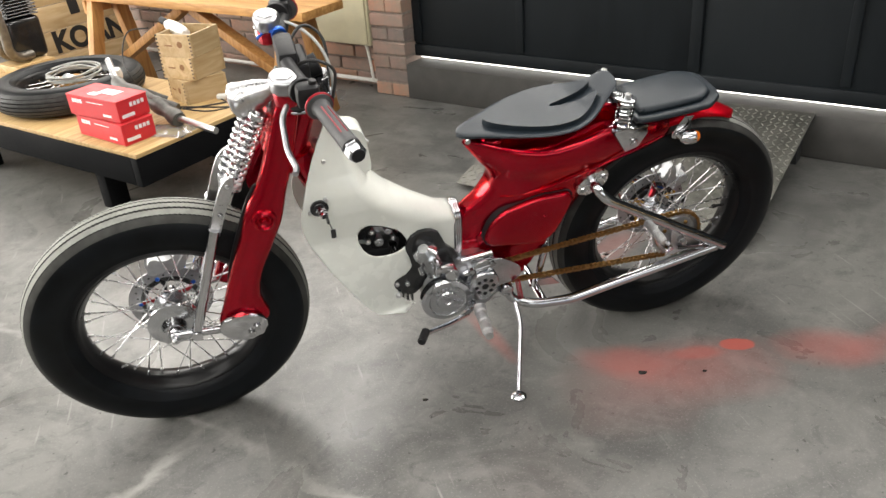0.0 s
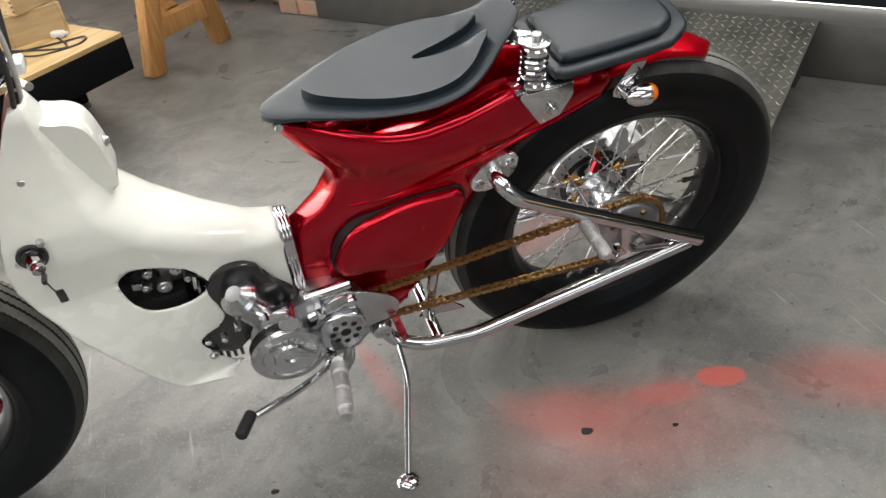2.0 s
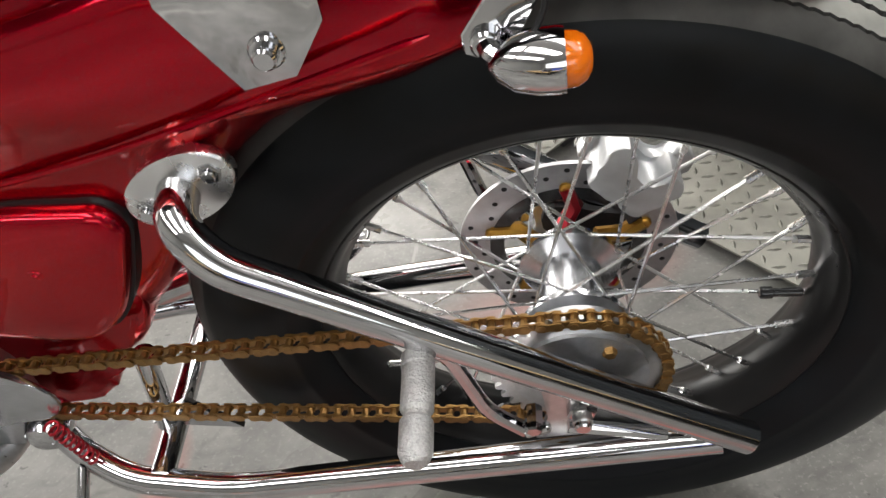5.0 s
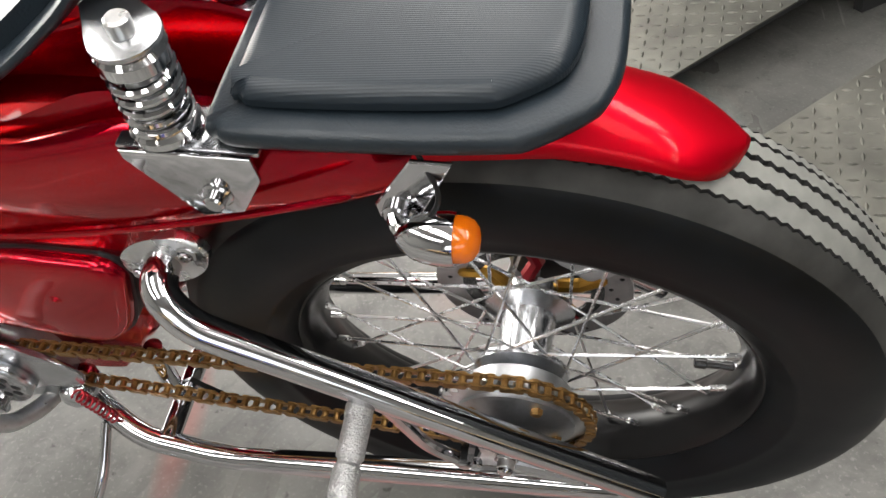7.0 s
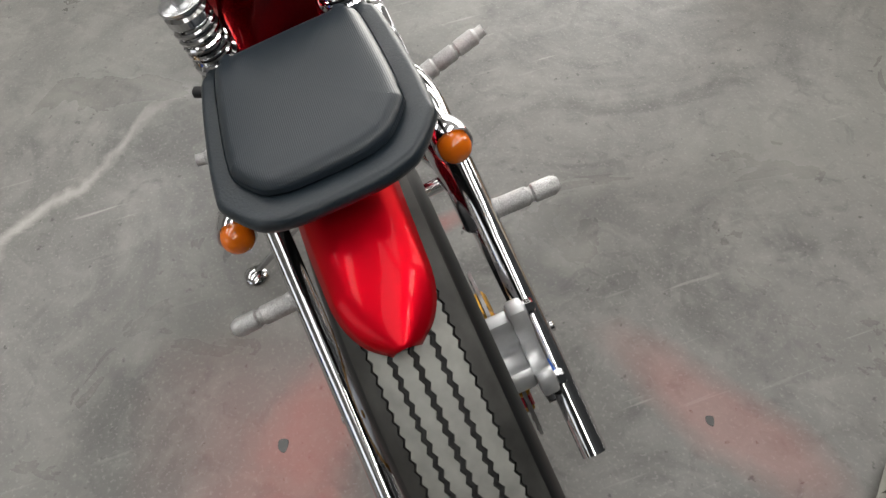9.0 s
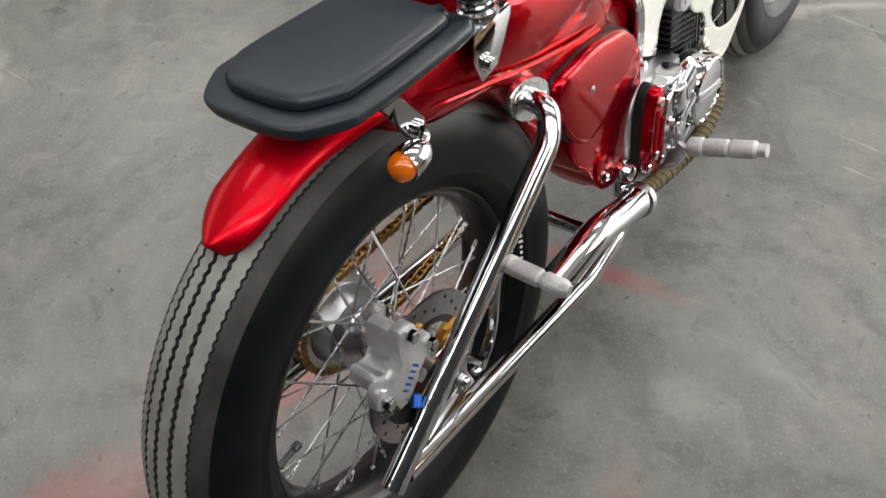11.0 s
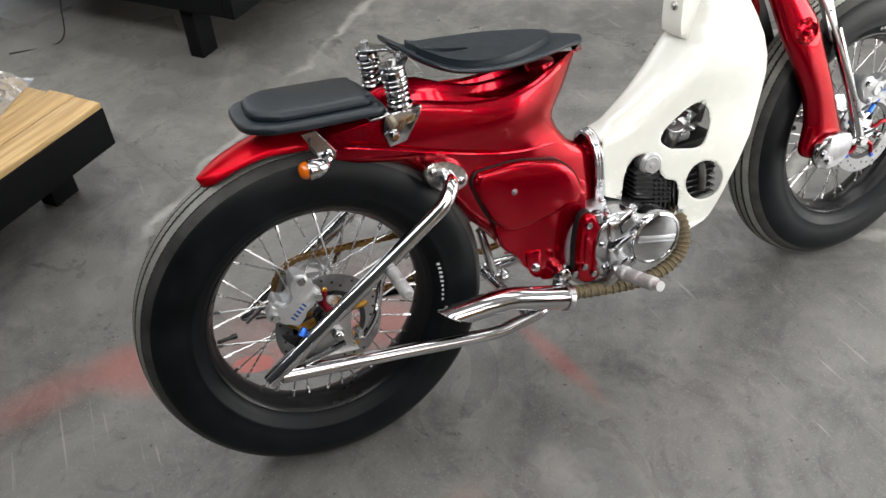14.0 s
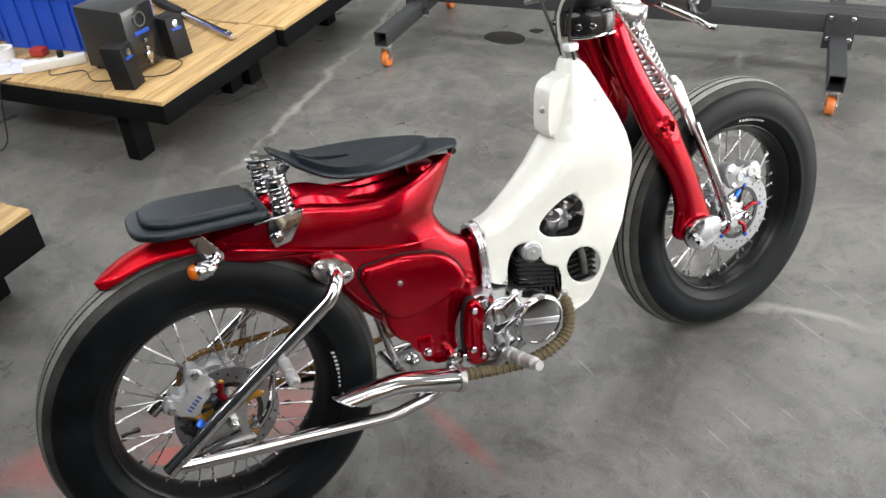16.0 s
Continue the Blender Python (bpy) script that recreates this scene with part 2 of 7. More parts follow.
STEEL = material("brushed_steel", (0.60, 0.60, 0.60), 0.3, 1.0, 0, 0.15, 150, 0.05)
DISC = material("disc_steel", (0.40, 0.40, 0.41), 0.32, 1.0, 0, 0.2, 90, 0.05)
BLACK = material("black_gloss", (0.012, 0.012, 0.013), 0.22, 0.0, 0.3, 0.2, 60)
MATT = material("matt_black_plastic", (0.012, 0.012, 0.013), 0.5, 0, 0, 0.25, 90, 0.05, spec=0.25)
RUBBER = material("tyre_rubber", (0.0036, 0.0047, 0.0060), 0.43, 0, 0, 0.85, 16, 0.12, spec=0.17)
SHOULDER = material("shoulder_rubber", (0.045, 0.045, 0.043), 0.52, 0, 0, 0.6, 30, 0.15, spec=0.2)
DUSTY_SHOULDER = material("dusty_shoulder_rubber", (0.050, 0.050, 0.046), 0.6, 0, 0, 0.5, 30, 0.15, spec=0.2)
RIM_BLACK = material("black_rim_enamel", (0.006, 0.006, 0.0065), 0.30, 0, 0, 0.2, 60, spec=0.28)
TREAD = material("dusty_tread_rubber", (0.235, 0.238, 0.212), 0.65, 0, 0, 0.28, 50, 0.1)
# rear tread, a little darker than the front one
REAR_TREAD = material("rear_tread_rubber", (0.19, 0.192, 0.178), 0.62, 0, 0, 0.35, 50, 0.1)
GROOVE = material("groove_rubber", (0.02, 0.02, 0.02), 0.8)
GRIP = material("grip_rubber", (0.045, 0.045, 0.047), 0.6, 0, 0, 0.2, 200, 0.3)
SEAT = material("black_vinyl", (0.0108, 0.0168, 0.0230), 0.37, 0, 0, 0.12, 500, 0.18, spec=0.4)
RIBBED = ribbed(material("ribbed_vinyl", (0.0110, 0.0168, 0.0230), 0.36, spec=0.38), 0.0017)
CALIPER = material("satin_alloy", (0.54, 0.55, 0.56), 0.42, 0.75, 0, 0.12, 90, 0.05)
BRASS = material("bronze_chain", (0.30, 0.17, 0.06), 0.38, 0.9, 0, 0.35, 120, 0.1)
AMBER = material("amber_lens", (0.60, 0.125, 0.004), 0.12, 0, 0.6, 0.1, 60)
WRAP = material("exhaust_wrap", (0.13, 0.10, 0.055), 0.85, 0, 0, 0.45, 260, 0.9)
BLUE = material("anodised_blue", (0.03, 0.13, 0.55), 0.3, 0.8)
RUBY = material("anodised_red", (0.30, 0.010, 0.02), 0.3, 0.7)
GOLD = material("gold_alloy", (0.50, 0.27, 0.05), 0.3, 0.9)
CABLE = material("grey_cable", (0.42, 0.42, 0.40), 0.45)
CORD = material("black_cord", (0.02, 0.02, 0.02), 0.5)
PLASTIC = material("white_plastic", (0.78, 0.77, 0.73), 0.35)
GLASS = material("lamp_glass", (0.85, 0.87, 0.88), 0.08, 0.2, 0.5)
PRINT = material("white_print", (0.8, 0.8, 0.8), 0.5)
INK = material("black_ink", (0.015, 0.014, 0.013), 0.7, 0, 0, 0.3, 80)
FRAME_BLACK = material("black_stained_timber", (0.0060, 0.0064, 0.0072), 0.7, 0, 0, 0.4, 60, 0.2, spec=0.08)
PINE = wood("pine_boards", (0.54, 0.37, 0.17), (0.38, 0.235, 0.09), 0, 16)
ORANGE_WOOD = wood("varnished_timber", (0.56, 0.29, 0.095), (0.40, 0.18, 0.05), 2, 14)
ORANGE_TOP = wood("varnished_plank", (0.58, 0.32, 0.11), (0.42, 0.20, 0.06), 1, 14)
CRATE_WOOD = wood("pale_box_wood", (0.56, 0.42, 0.24), (0.45, 0.31, 0.15), 0, 10)
GATE = material("dark_gate_paint", (0.0085, 0.0115, 0.0140), 0.5, 0.0, 0, 0.3, 25, 0.05, spec=0.3, stretch=(1, 1, 0.15))
CURB = material("dark_curb_concrete", (0.070, 0.067, 0.062), 0.7, 0, 0, 0.35, 14, 0.3)
MORTAR = material("grey_mortar", (0.26, 0.215, 0.18), 0.9, 0, 0, 0.4, 40, 0.5)
BRICK = varied(material("red_brick", (0.29, 0.165, 0.122), 0.9, 0, 0, 0.7, 38, 0.9, wear=(0.27, 0.21, 0.165)), 0.62, 1.2)
PLATE = material("steel_tread_plate", (0.175, 0.172, 0.150), 0.42, 0.45, 0, 0.5, 14, 0.2)
BOX_RED = material("red_carton", (0.60, 0.022, 0.03), 0.45, 0, 0, 0.06, 30)
CRATE_BLUE = material("blue_plastic", (0.012, 0.075, 0.52), 0.4, 0, 0, 0.12, 20)
CREAM = material("cream_box_paint", (0.60, 0.55, 0.38), 0.4, 0, 0, 0.08, 20)
WALLS = material("painted_hall_wall", (0.18, 0.18, 0.172), 0.8, 0, 0, 0.15, 6, 0.1)
CEILING = material("ceiling_sheet", (0.2, 0.2, 0.2), 0.6, 0, 0, 0.15, 8, 0.1)
FORK_GREY = material("worn_grey_steel", (0.13, 0.125, 0.115), 0.5, 0.5, 0, 0.4, 50, 0.3)
RUST_PIPE = material("heat_stained_pipe", (0.22, 0.20, 0.17), 0.45, 0.7, 0, 0.45, 40, 0.2)
ORANGE = material("orange_polyurethane", (0.75, 0.20, 0.04), 0.5, 0, 0, 0.15, 60)
STAND_GREY = material("grey_powder_coat", (0.045, 0.047, 0.05), 0.5, 0.2, 0, 0.25, 60, 0.05)
OIL = material("oil_stain", (0.02, 0.019, 0.018), 0.2, 0, 0, 0.3, 30)


# ---- mesh builders: each gives (vertices, faces) ----
def joined(*geos):
    vs, fs = [], []
    for v, f in geos:
        o = len(vs)
        vs += [tuple(p) for p in v]
        fs += [tuple(i + o for i in q) for q in f]
    return vs, fs


def moved(geo, m):
    return [tuple(m @ Vector(v)) for v in geo[0]], geo[1]


def mirrored(geo):
    return [(x, -y, z) for x, y, z in geo[0]], [tuple(reversed(f)) for f in geo[1]]


def from_bm(bm):
    bm.verts.index_update()
    out = [tuple(v.co) for v in bm.verts], [tuple(v.index for v in f.verts) for f in bm.faces]
    bm.free()
    return out


def box(c, s, bevel=0.003, seg=2):
    """A bevelled block, centre c, size s."""
    bm = bmesh.new()
    bmesh.ops.create_cube(bm, size=1)
    for v in bm.verts:
        v.co = Vector(c) + Vector([a * b for a, b in zip(v.co, s)])
    if bevel:
        bmesh.ops.bevel(bm, geom=bm.edges[:], offset=min(bevel, 0.45 * min(s)), segments=seg, affect="EDGES", profile=0.5)
    return from_bm(bm)


def basis(d):
    d = Vector(d).normalized()
    a = d.orthogonal().normalized()
    return a, d.cross(a).normalized(), d


def lathe(profile, origin, axis, n=40, closed=False):
    """Turn (radius, distance along axis) pairs round an axis."""
    a, b, d = basis(axis)
    o = Vector(origin)
    vs, fs = [], []
    for r, h in profile:
        for k in range(n):
            t = 2 * math.pi * k / n
            vs.append(tuple(o + d * h + (a * math.cos(t) + b * math.sin(t)) * max(r, 1e-4)))
    m = len(profile)
    for i in range(m if closed else m - 1):
        j = (i + 1) % m
        for k in range(n):
            l = (k + 1) % n
            fs.append((i * n + k, i * n + l, j * n + l, j * n + k))
    if not closed:
        fs.append(tuple(reversed(range(n))))
        fs.append(tuple((m - 1) * n + k for k in range(n)))
    return vs, fs


def cyl(p, q, r, r2=None, n=24, edge=0.0015):
    """A round bar from p to q with eased ends."""
    h = (Vector(q) - Vector(p)).length
    r2 = r if r2 is None else r2
    e = min(edge, r * 0.4, h * 0.3)
    return lathe([(r - e, 0), (r, e), (r2, h - e), (r2 - e, h)], p, Vector(q) - Vector(p), n)


def rounded(pts, bend=0.03, steps=5):
    """A polyline with its corners turned into arcs."""
    pts = [Vector(p) for p in pts]
    out = [pts[0]]
    for a, b, c in zip(pts, pts[1:], pts[2:]):
        d = min(bend, 0.45 * (b - a).length, 0.45 * (c - b).length)
        p, q = b + (a - b).normalized() * d, b + (c - b).normalized() * d
        for k in range(steps + 1):
            t = k / steps
            out.append(p.lerp(b, t).lerp(b.lerp(q, t), t))
    return out + [pts[-1]]


def smooth(pts, steps=8):
    """Catmull-Rom through the points."""
    p = [Vector(q) for q in pts]
    p = [p[0] * 2 - p[1]] + p + [p[-1] * 2 - p[-2]]
    out = []
    for a, b, c, d in zip(p, p[1:], p[2:], p[3:]):
        for k in range(steps):
            t = k / steps
            out.append(0.5 * ((2 * b) + (c - a) * t + (2 * a - 5 * b + 4 * c - d) * t * t + (3 * b - a - 3 * c + d) * t ** 3))
    return out + [p[-2]]


def tube(pts, r, n=14, cap=True):
    """A round tube along pts; r is a number or one radius a point."""
    pts = [Vector(p) for p in pts]
    rs = r if isinstance(r, (list, tuple)) else [r] * len(pts)
    vs, fs = [], []
    a = None
    for i, p in enumerate(pts):
        d = (pts[min(i + 1, len(pts) - 1)] - pts[max(i - 1, 0)]).normalized()
        a = d.orthogonal().normalized() if a is None else (a - d * a.dot(d)).normalized()
        b = d.cross(a)
        for k in range(n):
            t = 2 * math.pi * k / n
            vs.append(tuple(p + (a * math.cos(t) + b * math.sin(t)) * rs[i]))
    for i in range(len(pts) - 1):
        for k in range(n):
            l = (k + 1) % n
            fs.append((i * n + k, i * n + l, (i + 1) * n + l, (i + 1) * n + k))
    if cap:
        fs += [tuple(reversed(range(n))), tuple((len(pts) - 1) * n + k for k in range(n))]
    return vs, fs


def spring(p, q, radius, wire, turns, n=8, per=18):
    a, b, d = basis(Vector(q) - Vector(p))
    h = (Vector(q) - Vector(p)).length
    pts = [Vector(p) + d * (h * k / (turns * per)) + (a * math.cos(2 * math.pi * k / per) + b * math.sin(2 * math.pi * k / per)) * radius for k in range(int(turns * per) + 1)]
    return tube(pts, wire, n)


def slab(outline, low, high, bevel=0.004, plane="xy", seg=2):
    """An outline raised from low to high, with eased rims. plane xy: raised along z; xz: along y."""
    bm = bmesh.new()
    bottom = [bm.verts.new((u, v, low)) for u, v in outline]
    top = [bm.verts.new((u, v, high)) for u, v in outline]
    bm.faces.new(list(reversed(bottom)))
    bm.faces.new(top)
    k = len(outline)
    for i in range(k):
        j = (i + 1) % k
        bm.faces.new((bottom[i], bottom[j], top[j], top[i]))
    if bevel:
        edges = [e for e in bm.edges if abs(e.verts[0].co.z - e.verts[1].co.z) < 1e-6]
        bmesh.ops.bevel(bm, geom=edges, offset=bevel, segments=seg, affect="EDGES", profile=0.5, clamp_overlap=True)
    if plane == "xz":
        for v in bm.verts:
            v.co = (v.co.x, v.co.z, v.co.y)
    bmesh.ops.recalc_face_normals(bm, faces=bm.faces[:])
    return from_bm(bm)


def curved(outline, steps=6):
    """A closed smooth outline through the given corners."""
    p = [Vector((*q, 0)) for q in outline]
    n, out = len(p), []
    for i in range(n):
        a, b, c, d = p[i - 1], p[i], p[(i + 1) % n], p[(i + 2) % n]
        for k in range(steps):
            t = k / steps
            v = 0.5 * ((2 * b) + (c - a) * t + (2 * a - 5 * b + 4 * c - d) * t * t + (3 * b - a - 3 * c + d) * t ** 3)
            out.append((v.x, v.y))
    return out


def mesh_of(name, geo, *mats, angle=35, pick=None):
    me = bpy.data.meshes.new(name)
    me.from_pydata(*[list(x) for x in (geo[0], [], geo[1])])
    me.validate()
    for m in mats:
        me.materials.append(m)
    me.polygons.foreach_set("use_smooth", [True] * len(me.polygons))
    if pick:
        me.polygons.foreach_set("material_index", [pick(p.index) for p in me.polygons])
    me.set_sharp_from_angle(angle=radians(angle))
    return me


def part(name, geo, mat, parent, label="", angle=35):
    """One mesh object under a thing or under a part; geo in the thing's own frame."""
    mats = mat if isinstance(mat, tuple) else (mat,)
    ob = new(name, geo if isinstance(geo, bpy.types.Mesh) else mesh_of(name, geo, *mats, angle=angle))
    ob.parent = parent
    return tagged(ob, label) if label else ob


def thing(name, m, label, category, group="", kind=""):
    ob = new(name)
    ob.empty_display_size = 0.05
    ob.matrix_world = m
    return tagged(ob, label, category, group, kind)


def solo(name, geo, mat, m, label="", category="", group="", kind="", angle=35):
    mats = mat if isinstance(mat, tuple) else (mat,)
    ob = new(name, mesh_of(name, geo, *mats, angle=angle))
    ob.matrix_world = m
    return tagged(ob, label, category, group, kind)


def letters(text, size, depth, m, bold=0.0):
    """Built-in font turned into a mesh."""
    cu = bpy.data.curves.new("letters", "FONT")
    cu.body, cu.size, cu.extrude, cu.align_x, cu.align_y = text, size, depth, "CENTER", "CENTER"
    cu.offset = bold
    ob = bpy.data.objects.new("letters", cu)
    me = ob.to_mesh()
    geo = [tuple(m @ v.co) for v in me.vertices], [tuple(p.vertices) for p in me.polygons]
    ob.to_mesh_clear()
    bpy.data.objects.remove(ob)
    bpy.data.curves.remove(cu)
    return geo

# ---- the hall ----
def setting(name, geo, mat, label, category, m=None, angle=35):
    return solo(name, geo, mat, m or room(0, 0), label, category, kind="structure", angle=angle)


def sheet(X0, X1, Y0, Y1, z0, z1, bevel=0.0):
    return box(((X0 + X1) / 2, (Y0 + Y1) / 2, (z0 + z1) / 2), (X1 - X0, Y1 - Y0, z1 - z0), bevel)


setting("floor", sheet(-1.9, 9.2, -7.2, 7.2, -0.15, 0.0), floor_material(), "mottled grey polished concrete floor with red overspray", "floor")
setting("curb", sheet(-1.9, -1.34, -1.87, 7.0, 0.0, 0.187, 0.006), CURB, "dark raised concrete threshold below the gate", "curb")
# gate leaves hang a hand's breadth behind the threshold's edge and leave a bright slit over it
for n, (Y0, Y1) in enumerate(((-1.86, -0.381), (-0.380, 1.124), (1.125, 2.624), (2.625, 4.204), (4.205, 7.0))):
    setting("gate_leaf", joined(sheet(-1.47, -1.43, Y0, Y1, 0.215, 2.6, 0.004), sheet(-1.43, -1.418, Y0, Y1, 0.215, 0.275, 0.003), sheet(-1.43, -1.418, Y0, Y0 + 0.05, 0.29, 2.6, 0.003),
                                               sheet(-1.43, -1.418, Y0 + 0.62, Y0 + 0.66, 0.29, 2.6, 0.003)),
                   GATE, "near-black painted sliding gate leaf of ribbed metal", "gate")
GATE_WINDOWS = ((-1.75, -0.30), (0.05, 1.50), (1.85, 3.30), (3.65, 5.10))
posts = [-1.87] + [v for pair in GATE_WINDOWS for v in pair] + [7.0]
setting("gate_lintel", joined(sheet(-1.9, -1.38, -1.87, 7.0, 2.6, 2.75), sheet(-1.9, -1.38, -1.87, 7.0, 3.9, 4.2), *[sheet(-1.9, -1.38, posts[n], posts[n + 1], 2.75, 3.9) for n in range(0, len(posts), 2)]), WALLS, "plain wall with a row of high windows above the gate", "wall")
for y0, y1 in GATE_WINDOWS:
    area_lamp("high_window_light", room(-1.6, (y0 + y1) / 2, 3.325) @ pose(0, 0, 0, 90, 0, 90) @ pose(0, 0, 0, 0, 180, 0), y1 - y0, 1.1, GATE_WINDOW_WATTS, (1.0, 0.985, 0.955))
DAY = glowing("daylight_outside", (1.0, 0.99, 0.96), 4.0)
setting("backdrop", sheet(-1.52, -1.49, -1.87, 7.0, 0.188, 2.58), DAY, "bright daylight behind the gate", "backdrop")
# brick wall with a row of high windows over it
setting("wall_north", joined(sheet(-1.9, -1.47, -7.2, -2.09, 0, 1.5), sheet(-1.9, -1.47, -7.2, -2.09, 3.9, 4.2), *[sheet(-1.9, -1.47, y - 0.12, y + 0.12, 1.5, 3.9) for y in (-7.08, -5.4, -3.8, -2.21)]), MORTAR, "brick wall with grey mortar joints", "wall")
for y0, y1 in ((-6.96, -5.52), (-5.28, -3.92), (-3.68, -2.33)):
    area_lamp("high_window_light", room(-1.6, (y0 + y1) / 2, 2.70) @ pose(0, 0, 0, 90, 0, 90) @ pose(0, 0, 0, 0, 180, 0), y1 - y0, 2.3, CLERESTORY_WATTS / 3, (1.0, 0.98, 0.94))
setting("wall_pillar", sheet(-1.9, -1.352, -2.088, -1.872, 0, 4.2), MORTAR, "brick pier beside the gate", "wall")
setting("wall_west", joined(sheet(-1.9, 0.4, -7.4, -7.2, 0, 4.2), sheet(7.0, 9.2, -7.4, -7.2, 0, 4.2), sheet(0.4, 7.0, -7.4, -7.2, 3.6, 4.2)), WALLS, "plain painted hall wall with a wide open doorway", "wall")
# the opening in this unseen wall is made up for the fill lamp
setting("wall_east", joined(sheet(-1.9, 1.5, 7.2, 7.4, 0, 4.2), sheet(8.0, 9.2, 7.2, 7.4, 0, 4.2), sheet(1.5, 8.0, 7.2, 7.4, 0, 0.9), sheet(1.5, 8.0, 7.2, 7.4, 3.4, 4.2)), WALLS, "plain unseen hall wall with an opening for added fill light", "wall")
setting("wall_south", sheet(9.2, 9.4, -7.2, 7.2, 0, 4.2), WALLS, "plain painted hall wall", "wall")
# ceiling with three long roof lights
RL = ((-0.9, 0.2), (1.7, 2.8), (4.6, 5.7))
gaps = [-1.9] + [v for pair in RL for v in pair] + [9.2]
pieces = [sheet(gaps[i], gaps[i + 1], -7.2, 7.2, 4.2, 4.3) for i in range(0, len(gaps), 2)]
pieces += [sheet(a, b, y0, y1, 4.2, 4.3) for a, b in RL for y0, y1 in ((-7.2, -4.2), (-0.9, -0.5), (3.6, 7.2))]
setting("ceiling", joined(*pieces), CEILING, "metal sheet ceiling with long roof lights", "ceiling")
for n, (a, b) in enumerate(RL):
    for y0, y1 in ((-4.2, -0.9), (-0.5, 3.6)):
        area_lamp("roof_light", room((a + b) / 2, (y0 + y1) / 2, 4.19), b - a, y1 - y0, ROOF_WATTS[n] * (y1 - y0), (1.0, 0.985, 0.95))
area_lamp("door_light", room(3.7, -7.19, 1.8) @ pose(0, 0, 0, 90, 0, 0), 6.5, 3.5, DOOR_WATTS, (1.0, 0.98, 0.94))
# added fill for the motorcycle's left side; no window is known here
area_lamp("fill_light", room(4.75, 7.19, 2.15) @ pose(0, 0, 0, 90, 0, 180), 6.4, 2.4, FILL_WATTS, (1.0, 0.98, 0.94))


# ---- tread-plate ramps up to the gate ----
def ramp(Y0, Y1, label):
    low, high = Vector((-0.455, 0, 0.028)), Vector((-1.345, 0, 0.192))
    t = thing("ramp", room(0, 0), label, "ramp", "ramps at the gate")
    d = (high - low)
    length = d.length
    tilt = Matrix.Translation((low.x, 0, low.z)) @ Matrix.Rotation(math.pi, 4, "Z") @ Matrix.Rotation(-math.atan2(high.z - low.z, low.x - high.x), 4, "Y")
    w = Y1 - Y0
    part("plate", moved(box((length / 2, -(Y0 + Y1) / 2, -0.002), (length, w, 0.005), 0.0015), tilt), PLATE, t)
    lugs = []
    pitch = 0.026
    for i in range(int(length / pitch)):
        for j in range(int(w / pitch)):
            u, v = (i + 0.5) * pitch, -Y1 + (j + 0.5) * pitch
            turn = 45 if (i + j) % 2 else -45
            e = Matrix.Translation((u, v, 0.0005)) @ Matrix.Rotation(radians(turn), 4, "Z")
            prof = [(-0.012, 0, 0), (0, -0.0036, 0), (0.012, 0, 0), (0, 0.0036, 0), (-0.006, 0, 0.0027), (0.006, 0, 0.0027)]
            lugs.append(moved((prof, [(0, 1, 5, 4), (1, 2, 5), (2, 3, 4, 5), (3, 0, 4)]), tilt @ e))
    ob = part("tread_lug", joined(*lugs), PLATE, t, angle=20)
    tagged(ob, kind="stuff")
    for y in (Y0 + 0.04, Y1 - 0.04):
        part("bearer", joined(slab([(-0.53, 0.0), (-0.53, 0.034), (-1.33, 0.181), (-1.33, 0.0), (-1.25, 0.0), (-1.22, 0.12), (-0.62, 0.02)], y - 0.012, y + 0.012, 0.0, "xz")), STAND_GREY, t)
    return t


ramp(-0.995, -0.525, "worn steel tread-plate ramp leaning on the threshold")
ramp(-0.292, 0.178, "worn steel tread-plate ramp leaning on the threshold")


# ---- low timber platforms ----
def platform(X0, X1, Y0, Y1, label, legs, planks=True, top=0.30, skirt=0.135):
    t = thing("platform", room(0, 0), label, "platform", "low platforms")
    n = max(1, round((Y1 - Y0) / 0.095)) if planks else 1
    w = (Y1 - Y0) / n
    for k in range(n):
        off = 0.006 * math.sin(k * 2.3)
        me = box((0, 0, 0), (X1 - X0 - 0.004 + off, w - 0.003, 0.018), 0.0025)
        ob = part("plank", moved(me, Matrix.Translation(((X0 + X1) / 2 + off / 2, Y0 + (k + 0.5) * w, top - 0.009))), PINE, t)
    z0, z1 = top - skirt, top - 0.0185
    for geo in (sheet(X0, X1, Y0 - 0.001, Y0 + 0.04, z0, z1, 0.003), sheet(X0, X1, Y1 - 0.04, Y1, z0, z1, 0.003), sheet(X0 + 0.0005, X0 + 0.04, Y0 + 0.041, Y1 - 0.041, z0, z1, 0.003), sheet(X1 - 0.04, X1, Y0 + 0.041, Y1 - 0.041, z0, z1, 0.003)):
        part("skirt", geo, FRAME_BLACK, t)
    for x, y in legs:
        part("leg", sheet(x - 0.045, x + 0.045, y - 0.03, y + 0.03, 0.0, z1 - 0.02, 0.003), FRAME_BLACK, t)
    return t


platform(-0.38, 0.36, -3.75, -1.90, "low platform with a pine top and black skirt, bearing spare parts", ((0.29, -2.22), (-0.31, -2.24), (0.29, -3.2), (-0.31, -3.3)), planks=False)
platform(1.245, 2.025, 1.122, 3.0, "low plank platform with a black skirt, bearing loudspeakers", ((1.333, 1.377), (1.975, 1.375), (1.333, 2.6), (1.975, 2.6)), skirt=0.092)
platform(2.035, 3.0, 1.085, 2.9, "low platform of pine planks with a black skirt", ((2.085, 1.345), (2.86, 1.36), (2.085, 2.6), (2.86, 2.6)), skirt=0.092)
platform(-0.60, 0.53, 1.04, 2.6, "low platform of knotty pine planks with a black skirt", ((0.42, 1.22), (-0.5, 1.22), (0.42, 2.4), (-0.5, 2.4)))


